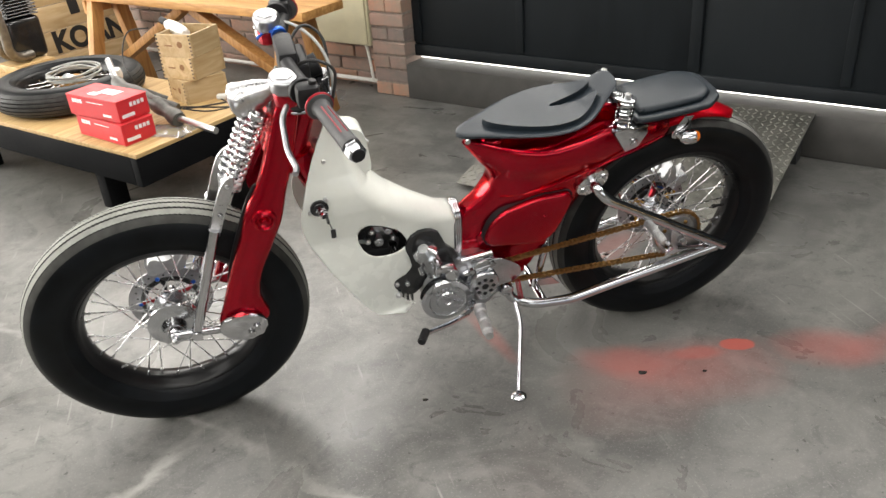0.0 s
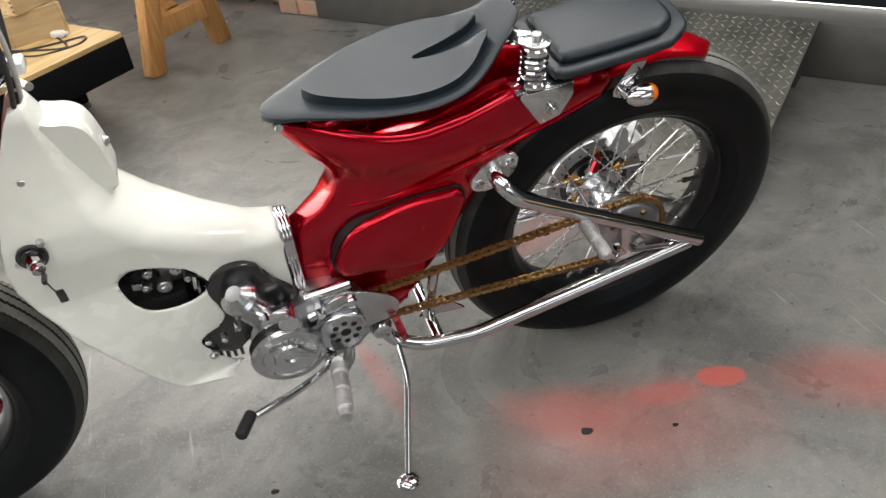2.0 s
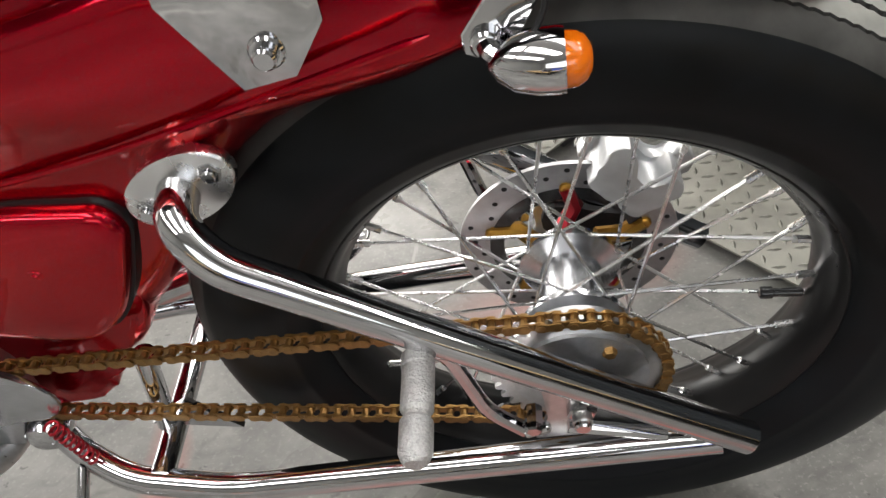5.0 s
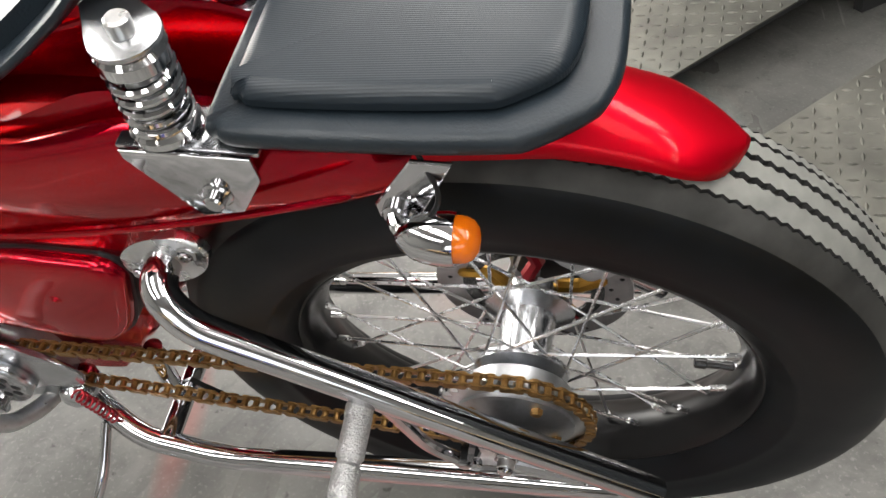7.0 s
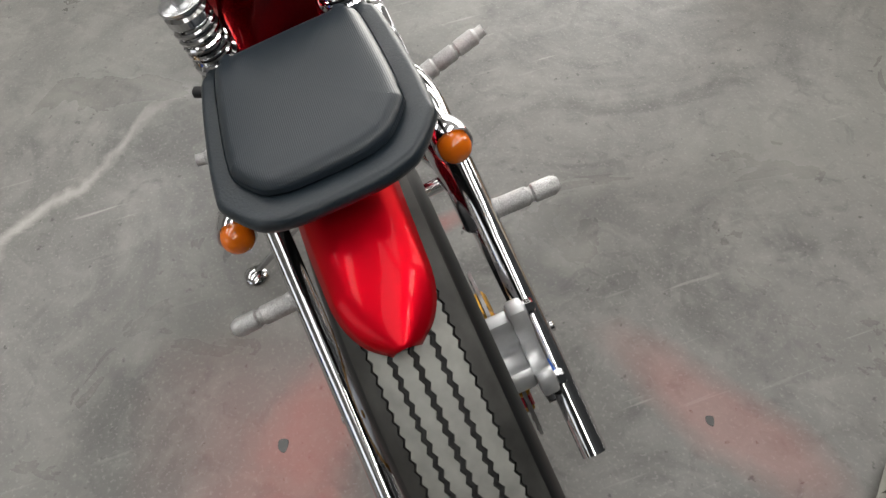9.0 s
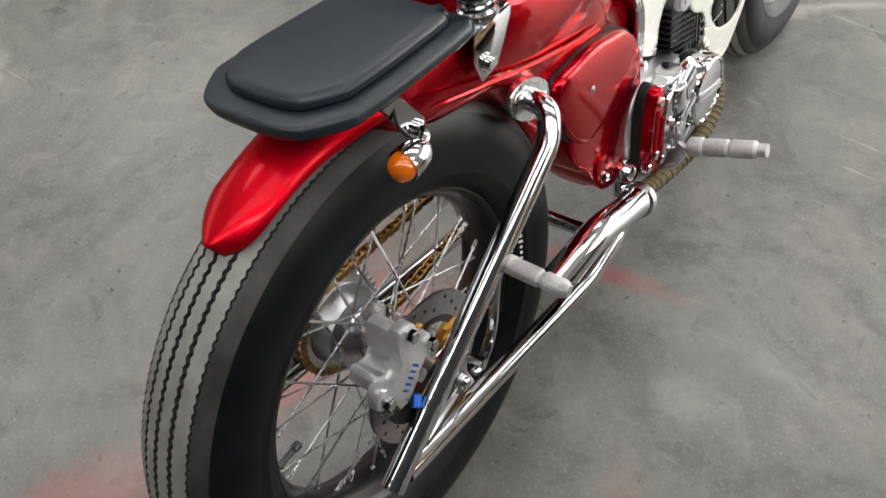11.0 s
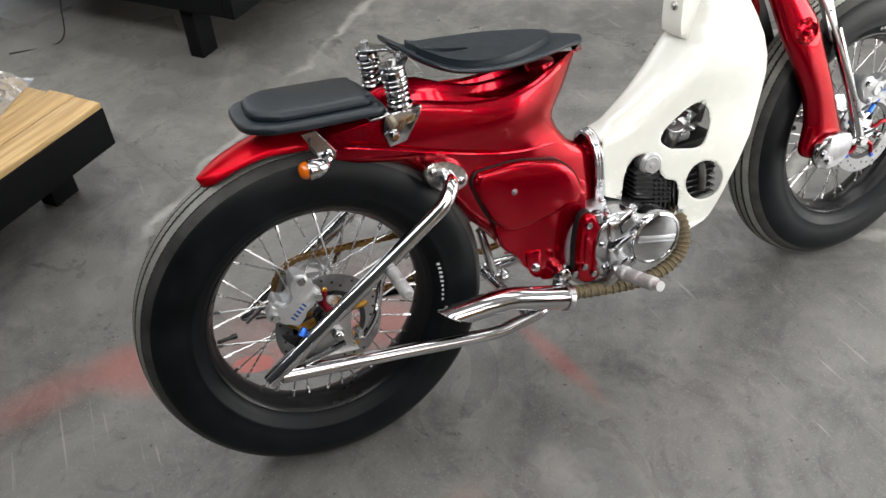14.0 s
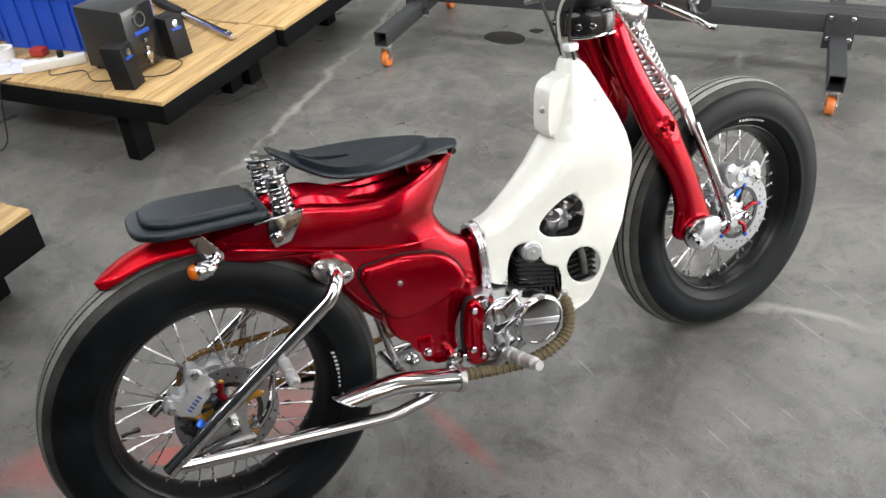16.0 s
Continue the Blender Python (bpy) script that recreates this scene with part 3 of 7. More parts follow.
# ---- trestle table, sign and fittings at the brick wall ----
def beam(p, q, w, h, bevel=0.004):
    """A squared timber from p to q."""
    d = Vector(q) - Vector(p)
    side = Vector((0, 1, 0)) if abs(d.normalized().y) < 0.9 else Vector((1, 0, 0))
    z = d.normalized()
    x = side.cross(z).normalized()
    y = z.cross(x)
    m = Matrix((x, y, z)).transposed().to_4x4()
    m.translation = (Vector(p) + Vector(q)) / 2
    return moved(box((0, 0, 0), (w, h, d.length), bevel), m)


def trestle_bench():
    t = thing("trestle_bench", room(0, 0), "varnished orange timber trestle bench near the brick wall", "bench")
    for k in range(2):
        X = -1.005 + k * 0.150
        part("top_plank", sheet(X, X + 0.146, -3.95, -1.965, 0.548, 0.590, 0.004), ORANGE_TOP, t)
    for y in (-2.13, -3.62):
        part("leg", beam((-0.76, y, 0.545), (-0.62, y, 0.0), 0.075, 0.055), ORANGE_WOOD, t)
        part("leg", beam((-0.90, y, 0.545), (-1.00, y, 0.0), 0.075, 0.055), ORANGE_WOOD, t)
        part("crossbar", sheet(-1.0, -0.71, y - 0.055, y - 0.029, 0.47, 0.546, 0.004), ORANGE_WOOD, t)
        part("crossbar", sheet(-0.96, -0.66, y - 0.028, y + 0.026, 0.13, 0.205, 0.004), ORANGE_WOOD, t)
    part("brace", beam((-0.82, -2.85, 0.53), (-0.82, -2.17, 0.19), 0.07, 0.045), ORANGE_WOOD, t)
    part("brace", beam((-0.82, -2.92, 0.53), (-0.82, -3.57, 0.19), 0.07, 0.045), ORANGE_WOOD, t)
    return t


trestle_bench()
sign = thing("painted_sign", room(-1.07, -4.22, 0.0) @ pose(0, 0, 0, 8, 0, 0), "weathered plank sign with black painted letters, leaning beside the bench", "sign")
for k in range(4):
    part("board", sheet(-0.34, 0.34, -0.012, 0.012, k * 0.152, k * 0.152 + 0.149, 0.002), CRATE_WOOD, sign)
for text, x in (("KO", 0.138), ("AN", -0.138)):
    part("lettering", letters(text, 0.180, 0.0015, Matrix.Translation((x, 0.0136, 0.222)) @ pose(0, 0, 0, 90, 0, 180), 0.007), INK, sign, "bold black painted letters")
part("painted_bar", sheet(0.02, 0.09, 0.0125, 0.0145, 0.37, 0.50, 0.0), INK, sign, "black painted bar")

# bricks of the pier and of the wall beside it
brick_big = mesh_of("brick", box((0, 0, 0), (0.022, 0.212, 0.064), 0.004, 1), BRICK)
pier_big = mesh_of("brick", box((0, 0, 0), (0.137, 0.221, 0.064), 0.004, 1), BRICK)
pier_half = mesh_of("brick", box((0, 0, 0), (0.137, 0.108, 0.064), 0.004, 1), BRICK)
brick_rand = random.Random(4)
wall_ob, pier_ob = bpy.data.objects["wall_north"], bpy.data.objects["wall_pillar"]


def lay(me, parent, X, Y, z):
    ob = new("brick", me)
    ob.parent = parent
    ob.location = (X + brick_rand.uniform(-0.003, 0.003), Y, z)
    ob.rotation_euler = (0, 0, brick_rand.uniform(-0.012, 0.012))


for row in range(16):
    z = 0.036 + row * 0.075
    if row % 2:
        lay(pier_big, pier_ob, -1.411, -1.98, z)
    else:
        for y in (-1.9235, -2.0365):
            lay(pier_half, pier_ob, -1.411, y, z)
for row in range(10):
    z = 0.036 + row * 0.075
    for k in range(12):
        lay(brick_big, wall_ob, -1.468, -2.21 - k * 0.222 + (0.11 if row % 2 else 0), z)


def electric_box():
    t = thing("electric_box", room(0, 0), "cream metal distribution box on the brick wall", "cabinet")
    part("case", sheet(-1.455, -1.335, -2.47, -2.095, 0.265, 1.15, 0.006), CREAM, t)
    part("door", sheet(-1.334, -1.322, -2.462, -2.105, 0.275, 1.14, 0.004), CREAM, t)
    part("lock", cyl((-1.322, -2.43, 0.47), (-1.312, -2.43, 0.47), 0.012), BLACK, t, "black lock knob")
    return t


electric_box()
solo("conduit", tube(smooth([(-1.40, -2.2, 0.262), (-1.39, -2.17, 0.24), (-1.36, -2.13, 0.16), (-1.36, -2.12, 0.06)], 8), 0.008), PLASTIC, room(0, 0), "white cable hanging below the distribution box", "cable")
solo("skirting_pipe", tube([(-1.40, -2.11, 0.05), (-1.40, -5.2, 0.05)], 0.011), PLASTIC, room(0, 0), "white pipe run along the foot of the wall", "pipe")

# ---- the motorcycle: built upright in its own frame, then leaned onto its side stand ----
# own frame: x forward from the rear axle, y to its left, z up
bike = thing("motorcycle", pose(0, 0, 0, -11.1, 0, 0), "custom step-through motorcycle in candy red and cream on its side stand", "motorcycle")
R_TYRE = 0.337


def interp(x, table):
    return float(np.interp(x, [a for a, _ in table], [b for _, b in table]))


def glide(x, table):
    """Smooth reading between the pairs of a table."""
    xs, ys = [a for a, _ in table], [b for _, b in table]
    if x <= xs[0] or x >= xs[-1]:
        return ys[0] if x <= xs[0] else ys[-1]
    i = max(k for k in range(len(xs) - 1) if xs[k] <= x)
    slope = lambda k: (ys[min(k + 1, len(xs) - 1)] - ys[max(k - 1, 0)]) / (xs[min(k + 1, len(xs) - 1)] - xs[max(k - 1, 0)])
    h = xs[i + 1] - xs[i]
    t = (x - xs[i]) / h
    return (2 * t ** 3 - 3 * t * t + 1) * ys[i] + (t ** 3 - 2 * t * t + t) * h * slope(i) + (3 * t * t - 2 * t ** 3) * ys[i + 1] + (t ** 3 - t * t) * h * slope(i + 1)


def round_outline(pts, bend=0.022):
    v = [Vector((*p, 0)) for p in pts]
    ring = rounded([v[-1], *v, v[0]], bend, 4)[1:-1]
    return [(p.x, p.y) for p in ring]


def rings_to_mesh(rings):
    n = len(rings[0])
    vs = [p for r in rings for p in r]
    fs = [(i * n + k, i * n + (k + 1) % n, (i + 1) * n + (k + 1) % n, (i + 1) * n + k) for i in range(len(rings) - 1) for k in range(n)]
    return vs, fs + [tuple(reversed(range(n))), tuple((len(rings) - 1) * n + k for k in range(n))]


def tyre_geo():
    """Fat classic tyre: round sidewalls and shoulders, five fine sawtooth grooves in a crowned tread. Faces carry rubber, tread, groove or shoulder."""
    side = [(0.031, 0.218), (0.040, 0.222), (0.0495, 0.232), (0.0548, 0.242), (0.0562, 0.2435), (0.0572, 0.2465), (0.0568, 0.249), (0.0592, 0.260), (0.0600, 0.272), (0.0597, 0.282), (0.0585, 0.291), (0.0562, 0.3000), (0.0532, 0.3075), (0.0495, 0.3138), (0.0450, 0.3192), (0.0400, 0.3236)]
    crown = lambda y: R_TYRE - 0.0165 * (abs(y) / 0.0445) ** 2.2
    prof = [(y, r, 0, 0.0) for y, r in side]                      # y, radius, material, zigzag
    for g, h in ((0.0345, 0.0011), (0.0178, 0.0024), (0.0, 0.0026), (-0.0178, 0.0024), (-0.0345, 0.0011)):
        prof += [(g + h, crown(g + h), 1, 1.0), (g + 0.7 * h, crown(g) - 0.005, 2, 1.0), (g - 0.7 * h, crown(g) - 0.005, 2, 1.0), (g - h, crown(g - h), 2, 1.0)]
        if g > -0.03:
            prof.append((g - 0.0085, crown(g - 0.0085), 1, 0.0))
    prof += [(-y, r, 0, 0.0) for y, r in reversed(side)]
    n, m = 400, len(prof)
    vs, fs, mats = [], [], []
    for k in range(n):
        t = 2 * math.pi * k / n
        zig = 0.0013 * (1 if k % 2 else -1)
        for y, r, _, z in prof:
            vs.append((r * math.cos(t), y + zig * z, r * math.sin(t)))
    for k in range(n):
        l = (k + 1) % n
        for i in range(m - 1):
            fs.append((k * m + i, k * m + i + 1, l * m + i + 1, l * m + i))
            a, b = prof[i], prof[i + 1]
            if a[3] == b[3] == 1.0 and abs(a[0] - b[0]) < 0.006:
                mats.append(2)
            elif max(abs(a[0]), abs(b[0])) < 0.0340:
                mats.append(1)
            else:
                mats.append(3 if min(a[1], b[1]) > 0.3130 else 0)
    return (vs, fs), mats


tyre_shape, tyre_mats = tyre_geo()
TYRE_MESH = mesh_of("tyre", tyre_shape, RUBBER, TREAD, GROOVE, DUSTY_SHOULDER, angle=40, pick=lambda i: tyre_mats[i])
REAR_TYRE_MESH = mesh_of("tyre", tyre_shape, RUBBER, REAR_TREAD, GROOVE, SHOULDER, angle=40, pick=lambda i: tyre_mats[i])
rim_prof = [(0.2255, 0.033), (0.2255, 0.036), (0.219, 0.0375), (0.215, 0.034), (0.211, 0.027), (0.207, 0.018), (0.2025, 0.012), (0.2015, 0.0), (0.2025, -0.012), (0.207, -0.018), (0.211, -0.027), (0.215, -0.034), (0.219, -0.0375), (0.2255, -0.036), (0.2255, -0.033), (0.219, -0.02), (0.214, 0.0), (0.219, 0.02)]
RIM_MESH = mesh_of("rim", lathe(rim_prof, (0, 0, 0), (0, 1, 0), 96, closed=True), RIM_BLACK)


def spoke_meshes(flange, half):
    """Two spokes that lean forward and back, from hub flange to rim, each with its nipple."""
    out = []
    for lean in (1, -1):
        a = Vector((math.cos(radians(lean * 62)) * flange, half, math.sin(radians(lean * 62)) * flange))
        b = Vector((0.2012, 0.004 * (1 if half > 0 else -1), 0))
        d = (a - b).normalized()
        out.append(mesh_of("spoke", joined(tube([a, b], 0.0017, 6), tube([b - d * 0.003, b + d * 0.014], 0.0033, 8)), SATIN))
    return out


def wheel(name, label, front):
    w = part(name, RIM_MESH, BLACK, bike, label)
    part("tyre", TYRE_MESH if front else REAR_TYRE_MESH, RUBBER, w, "fat black tyre with dusty zigzag tread" if front else "fat black tyre with darker zigzag tread")
    hub = joined(lathe([(0.012, -0.062), (0.030, -0.060), (0.030, -0.045), (0.046, -0.040), (0.046, -0.035), (0.028, -0.028), (0.026, 0.02), (0.046 if not front else 0.062, 0.028), (0.046 if not front else 0.062, 0.034), (0.03, 0.040), (0.022, 0.058), (0.012, 0.060)], (0, 0, 0), (0, 1, 0), 40))
    part("hub", hub, ALU, w, "polished alloy hub")
    for half, flange in ((0.031 if front else 0.031, 0.055 if front else 0.042), (-0.0375, 0.042)):
        pair = spoke_meshes(flange, half)
        for k in range(18):
            ob = new("spoke", pair[k % 2])
            ob.parent = w
            ob.rotation_euler = (0, radians(20 * k + (10 if half < 0 else 0)), 0)
    # drilled disc on the right
    d = part("brake_disc", lathe([(0.070, -0.068), (0.102, -0.068), (0.102, -0.064), (0.070, -0.064)], (0, 0, 0), (0, 1, 0), 64, closed=True), DISC, w, "drilled steel brake disc")
    for k in range(30):
        t = 2 * math.pi * k / 30
        r = (0.080, 0.087, 0.094)[k % 3]
        part("drilling", cyl((r * math.cos(t), -0.0687, r * math.sin(t)), (r * math.cos(t), -0.0633, r * math.sin(t)), 0.0033, n=10), MATT, d)
    part("disc_carrier", lathe([(0.060, -0.0672), (0.0735, -0.0672), (0.0735, -0.0632), (0.060, -0.0632)], (0, 0, 0), (0, 1, 0), 48, closed=True), BLACK, d, "black disc carrier ring")
    for k in range(5):
        t = 2 * math.pi * k / 5 + 0.3
        part("disc_arm", tube([(0.028 * math.cos(t), -0.062, 0.028 * math.sin(t)), (0.05 * math.cos(t + 0.25), -0.066, 0.05 * math.sin(t + 0.25)), (0.074 * math.cos(t + 0.1), -0.066, 0.074 * math.sin(t + 0.1))], 0.0055 if front else 0.008, 8), (RUBY if k != 1 else BLACK) if front else (RUBY if k % 2 else GOLD), d)
        part("disc_bolt", cyl((0.074 * math.cos(t + 0.1), -0.072, 0.074 * math.sin(t + 0.1)), (0.074 * math.cos(t + 0.1), -0.060, 0.074 * math.sin(t + 0.1)), 0.0058, n=12), BLUE if front else GOLD, d)
    part("valve", joined(cyl((-0.197, 0, -0.03), (-0.165, 0, -0.025), 0.004), cyl((-0.172, 0, -0.026), (-0.16, 0, -0.0243), 0.0055)), BLACK, w)
    if front:
        part("axle_spacer", joined(cyl((0, 0.056, 0), (0, 0.074, 0), 0.0185, 0.0155), cyl((0, 0.072, 0), (0, 0.098, 0), 0.0085, n=12)), ALU, w, "turned alloy axle spacer")
    # printed marks low on the tyre wall, too small to read
    for a0, n, s in ((-0.05 if not front else 1.50, 9, 0.011),):
        marks = []
        for k in range(n):
            t = a0 + k * 0.043
            m = Matrix.Rotation(-t, 4, "Y") @ Matrix.Translation((0.2368, -0.0526, 0)) @ Matrix.Rotation(radians(-28), 4, "Z")
            marks.append(moved(box((0, 0, 0), (0.0064 if k > 3 else 0.0036, 0.0014, 0.0042), 0), m))
        part("printed_mark", joined(*marks), PRINT, w, "white printed marks")
    return w


rear = wheel("rear_wheel", "black spoked wheel with a drilled disc", False)
rear.location = (0.008, -0.003, 0.333)
rear.rotation_euler = (0, radians(8), 0)
front_wheel = wheel("front_wheel", "black spoked wheel with a drilled disc", True)
front_wheel.location = (1.346, 0.006, 0.334)
front_wheel.rotation_euler = (0, radians(20), radians(1.8))


# main frame shell: slices at rising heights, from tail to neck
def shell_geo():
    levels = [(0.235, 0.515, 0.470, 0.032), (0.27, 0.533, 0.443, 0.040), (0.33, 0.55, 0.418, 0.045), (0.355, 0.60, 0.408, 0.047), (0.385, 0.626, 0.360, 0.049), (0.42, 0.629, 0.332, 0.052), (0.45, 0.628, 0.311, 0.055),
              (0.486, 0.617, 0.290, 0.059), (0.505, 0.592, 0.280, 0.062), (0.53, 0.560, 0.262, 0.064), (0.56, 0.539, 0.236, 0.066), (0.585, 0.530, 0.205, 0.070), (0.605, 0.534, 0.165, 0.076), (0.622, 0.545, 0.10, 0.0815), (0.645, 0.563, 0.055, 0.084),
              (0.668, 0.579, 0.050, 0.0835), (0.69, 0.593, 0.060, 0.081), (0.700, 0.599, 0.075, 0.079)]
    top = [(0.05, 0.690), (0.12, 0.690), (0.20, 0.699), (0.25, 0.699), (0.295, 0.687), (0.34, 0.675), (0.40, 0.668), (0.46, 0.673), (0.51, 0.681), (0.55, 0.687), (0.60, 0.690)]
    n = 96
    rings = []
    for z, xf, xr, hw in levels:
        ring = []
        for k in range(n):
            t = 2 * math.pi * k / n
            c, s = math.cos(t), math.sin(t)
            u = 0.5 + 0.5 * math.copysign(abs(c) ** 0.62, c)
            x = xr + (xf - xr) * u
            w = hw * abs(s) ** 0.42
            if z < 0.58:
                w *= 1 - (1 - 0.036 / hw) * max(0, min(1, (x - 0.47) / 0.13)) if hw > 0.036 else 1
            else:
                w *= max(0.0, 1 - max(0, (x - 0.36) / 0.235) ** 2.4) ** 0.75 if x > 0.36 else 1 - 0.22 * max(0, (0.30 - x) / 0.25)
            zz = z
            if z > 0.60:
                zt = glide(x, top)
                zz = 0.60 + (z - 0.60) * (zt - 0.60) / 0.10
            ring.append((x, math.copysign(w, s) if abs(s) > 1e-9 else 0.0, zz))
        rings.append(ring)
    # rolled rim, then the open well under the seat
    last = rings[-1]
    mid = [(0.36 + (x - 0.36) * 0.985, y * 0.90, z + 0.005) for x, y, z in last]
    lip = [(0.36 + (x - 0.36) * 0.93, y * 0.78, z + 0.001) for x, y, z in last]
    step = [(0.37 + (x - 0.37) * 0.86, y * 0.72, z - 0.016) for x, y, z in last]
    hump = lambda x: 0.5 - 0.5 * math.cos(math.pi * max(0.0, min(1.0, (0.50 - x) / 0.24)))       # the inner ring stands up behind the seat
    foot = [(0.37 + (x - 0.37) * 0.84, y * 0.69, z - 0.014 + 0.012 * hump(x)) for x, y, z in last]
    rise = [(0.37 + (x - 0.37) * 0.80, y * 0.64, z - 0.010 + 0.022 * hump(x)) for x, y, z in last]
    crest = [(0.375 + (x - 0.375) * 0.76, y * 0.59, z - 0.014 + 0.020 * hump(x)) for x, y, z in last]
    well = [(0.38 + (x - 0.38) * 0.72, y * 0.54, z - 0.060) for x, y, z in last]
    rings += [mid, lip, step, foot, rise, crest, well]
    vs = [p for r in rings for p in r]
    fs = []
    for i in range(len(rings) - 1):
        for k in range(n):
            l = (k + 1) % n
            fs.append((i * n + k, i * n + l, (i + 1) * n + l, (i + 1) * n + k))
    fs.append(tuple(reversed(range(n))))
    fs.append(tuple((len(rings) - 1) * n + k for k in range(n)))
    return vs, fs


frame_shell = part("frame_shell", shell_geo(), RED, bike, "glossy candy red pressed-steel frame shell", angle=50)
# raised bead along the flank
for s in (1, -1):
    bead = smooth([(0.10, s * 0.0795, 0.665), (0.17, s * 0.0825, 0.642), (0.25, s * 0.0795, 0.612), (0.34, s * 0.0735, 0.580), (0.43, s * 0.067, 0.556), (0.515, s * 0.052, 0.545)], 6)
    part("bead", tube(bead, [0.001] + [0.0028] * (len(bead) - 2) + [0.001], 8), RED, frame_shell)


def fender_geo():
    rows, n = [], 13
    cx, cz = 0.008, 0.333
    for a in [62 + 3 * k for k in range(15)] + [106 + 0.75 * k for k in range(13)]:
        t = radians(a)
        taper = 1 - max(0.0, (a - 104.5) / 10.6) ** 2.2
        hw = (0.048 - 0.0055 * max(0.0, min(1.0, (a - 80) / 25))) * max(0.08, taper) ** 0.5
        row = []
        for k in range(n):
            v = -1 + 2 * k / (n - 1)
            drop = (0.030 - 0.014 * max(0.0, min(1.0, (a - 88) / 18))) * abs(v) ** 2.6
            r = 0.366 - drop - 0.012 * max(0, (a - 95) / 18)
            row.append((cx + r * math.cos(t), hw * v, cz + r * math.sin(t)))
        rows.append(row)
    vs = [p for r in rows for p in r]
    fs = [(i * n + k, i * n + k + 1, (i + 1) * n + k + 1, (i + 1) * n + k) for i in range(len(rows) - 1) for k in range(n - 1)]
    return vs, fs


fender = part("rear_fender", fender_geo(), FENDER_RED, bike, "short candy red rear fender", angle=60)
fender.modifiers.new("thickness", "SOLIDIFY").thickness = 0.003

# side covers
cover_line = round_outline([(0.325, 0.519), (0.338, 0.540), (0.42, 0.541), (0.512, 0.515), (0.546, 0.480), (0.561, 0.437), (0.549, 0.413), (0.43, 0.395), (0.392, 0.396), (0.363, 0.424), (0.344, 0.465)], 0.03)


def pillow(line, c):
    """Pressed cover: straight skirt, broad rounded rim and a slightly domed face."""
    rings = [[(c[0] + (x - c[0]) * f, y, c[1] + (z - c[1]) * f) for x, z in line] for f, y in ((1.0, 0.046), (1.0, 0.066), (0.992, 0.0722), (0.972, 0.0768), (0.94, 0.0795), (0.89, 0.0808), (0.76, 0.0822), (0.5, 0.0838), (0.2, 0.0845))]
    vs, fs = rings_to_mesh(rings)
    return vs, fs


for s in (1, -1):
    geo = pillow(cover_line, (0.449, 0.472))
    # shade of the gap round the cover, put in as a black rim
    gap_rim = slab([(0.441 + (x - 0.441) * 1.024, 0.470 + (z - 0.470) * 1.045) for x, z in cover_line], 0.048, 0.0672, 0.002, "xz", 1)
    c = part("side_cover", geo if s > 0 else mirrored(geo), RED, bike, "candy red side cover", angle=70)
    part("cover_gap", gap_rim if s > 0 else mirrored(gap_rim), MATT, c, "black rim for the shade in the gap behind the cover")
    part("cover_bolt", joined(cyl((0.405, s * 0.080, 0.485), (0.405, s * 0.0866, 0.485), 0.0035), cyl((0.405, s * 0.080, 0.485), (0.405, s * 0.0850, 0.485), 0.0068)), RED if s > 0 else DISC, c, "painted bolt" if s > 0 else "steel bolt")


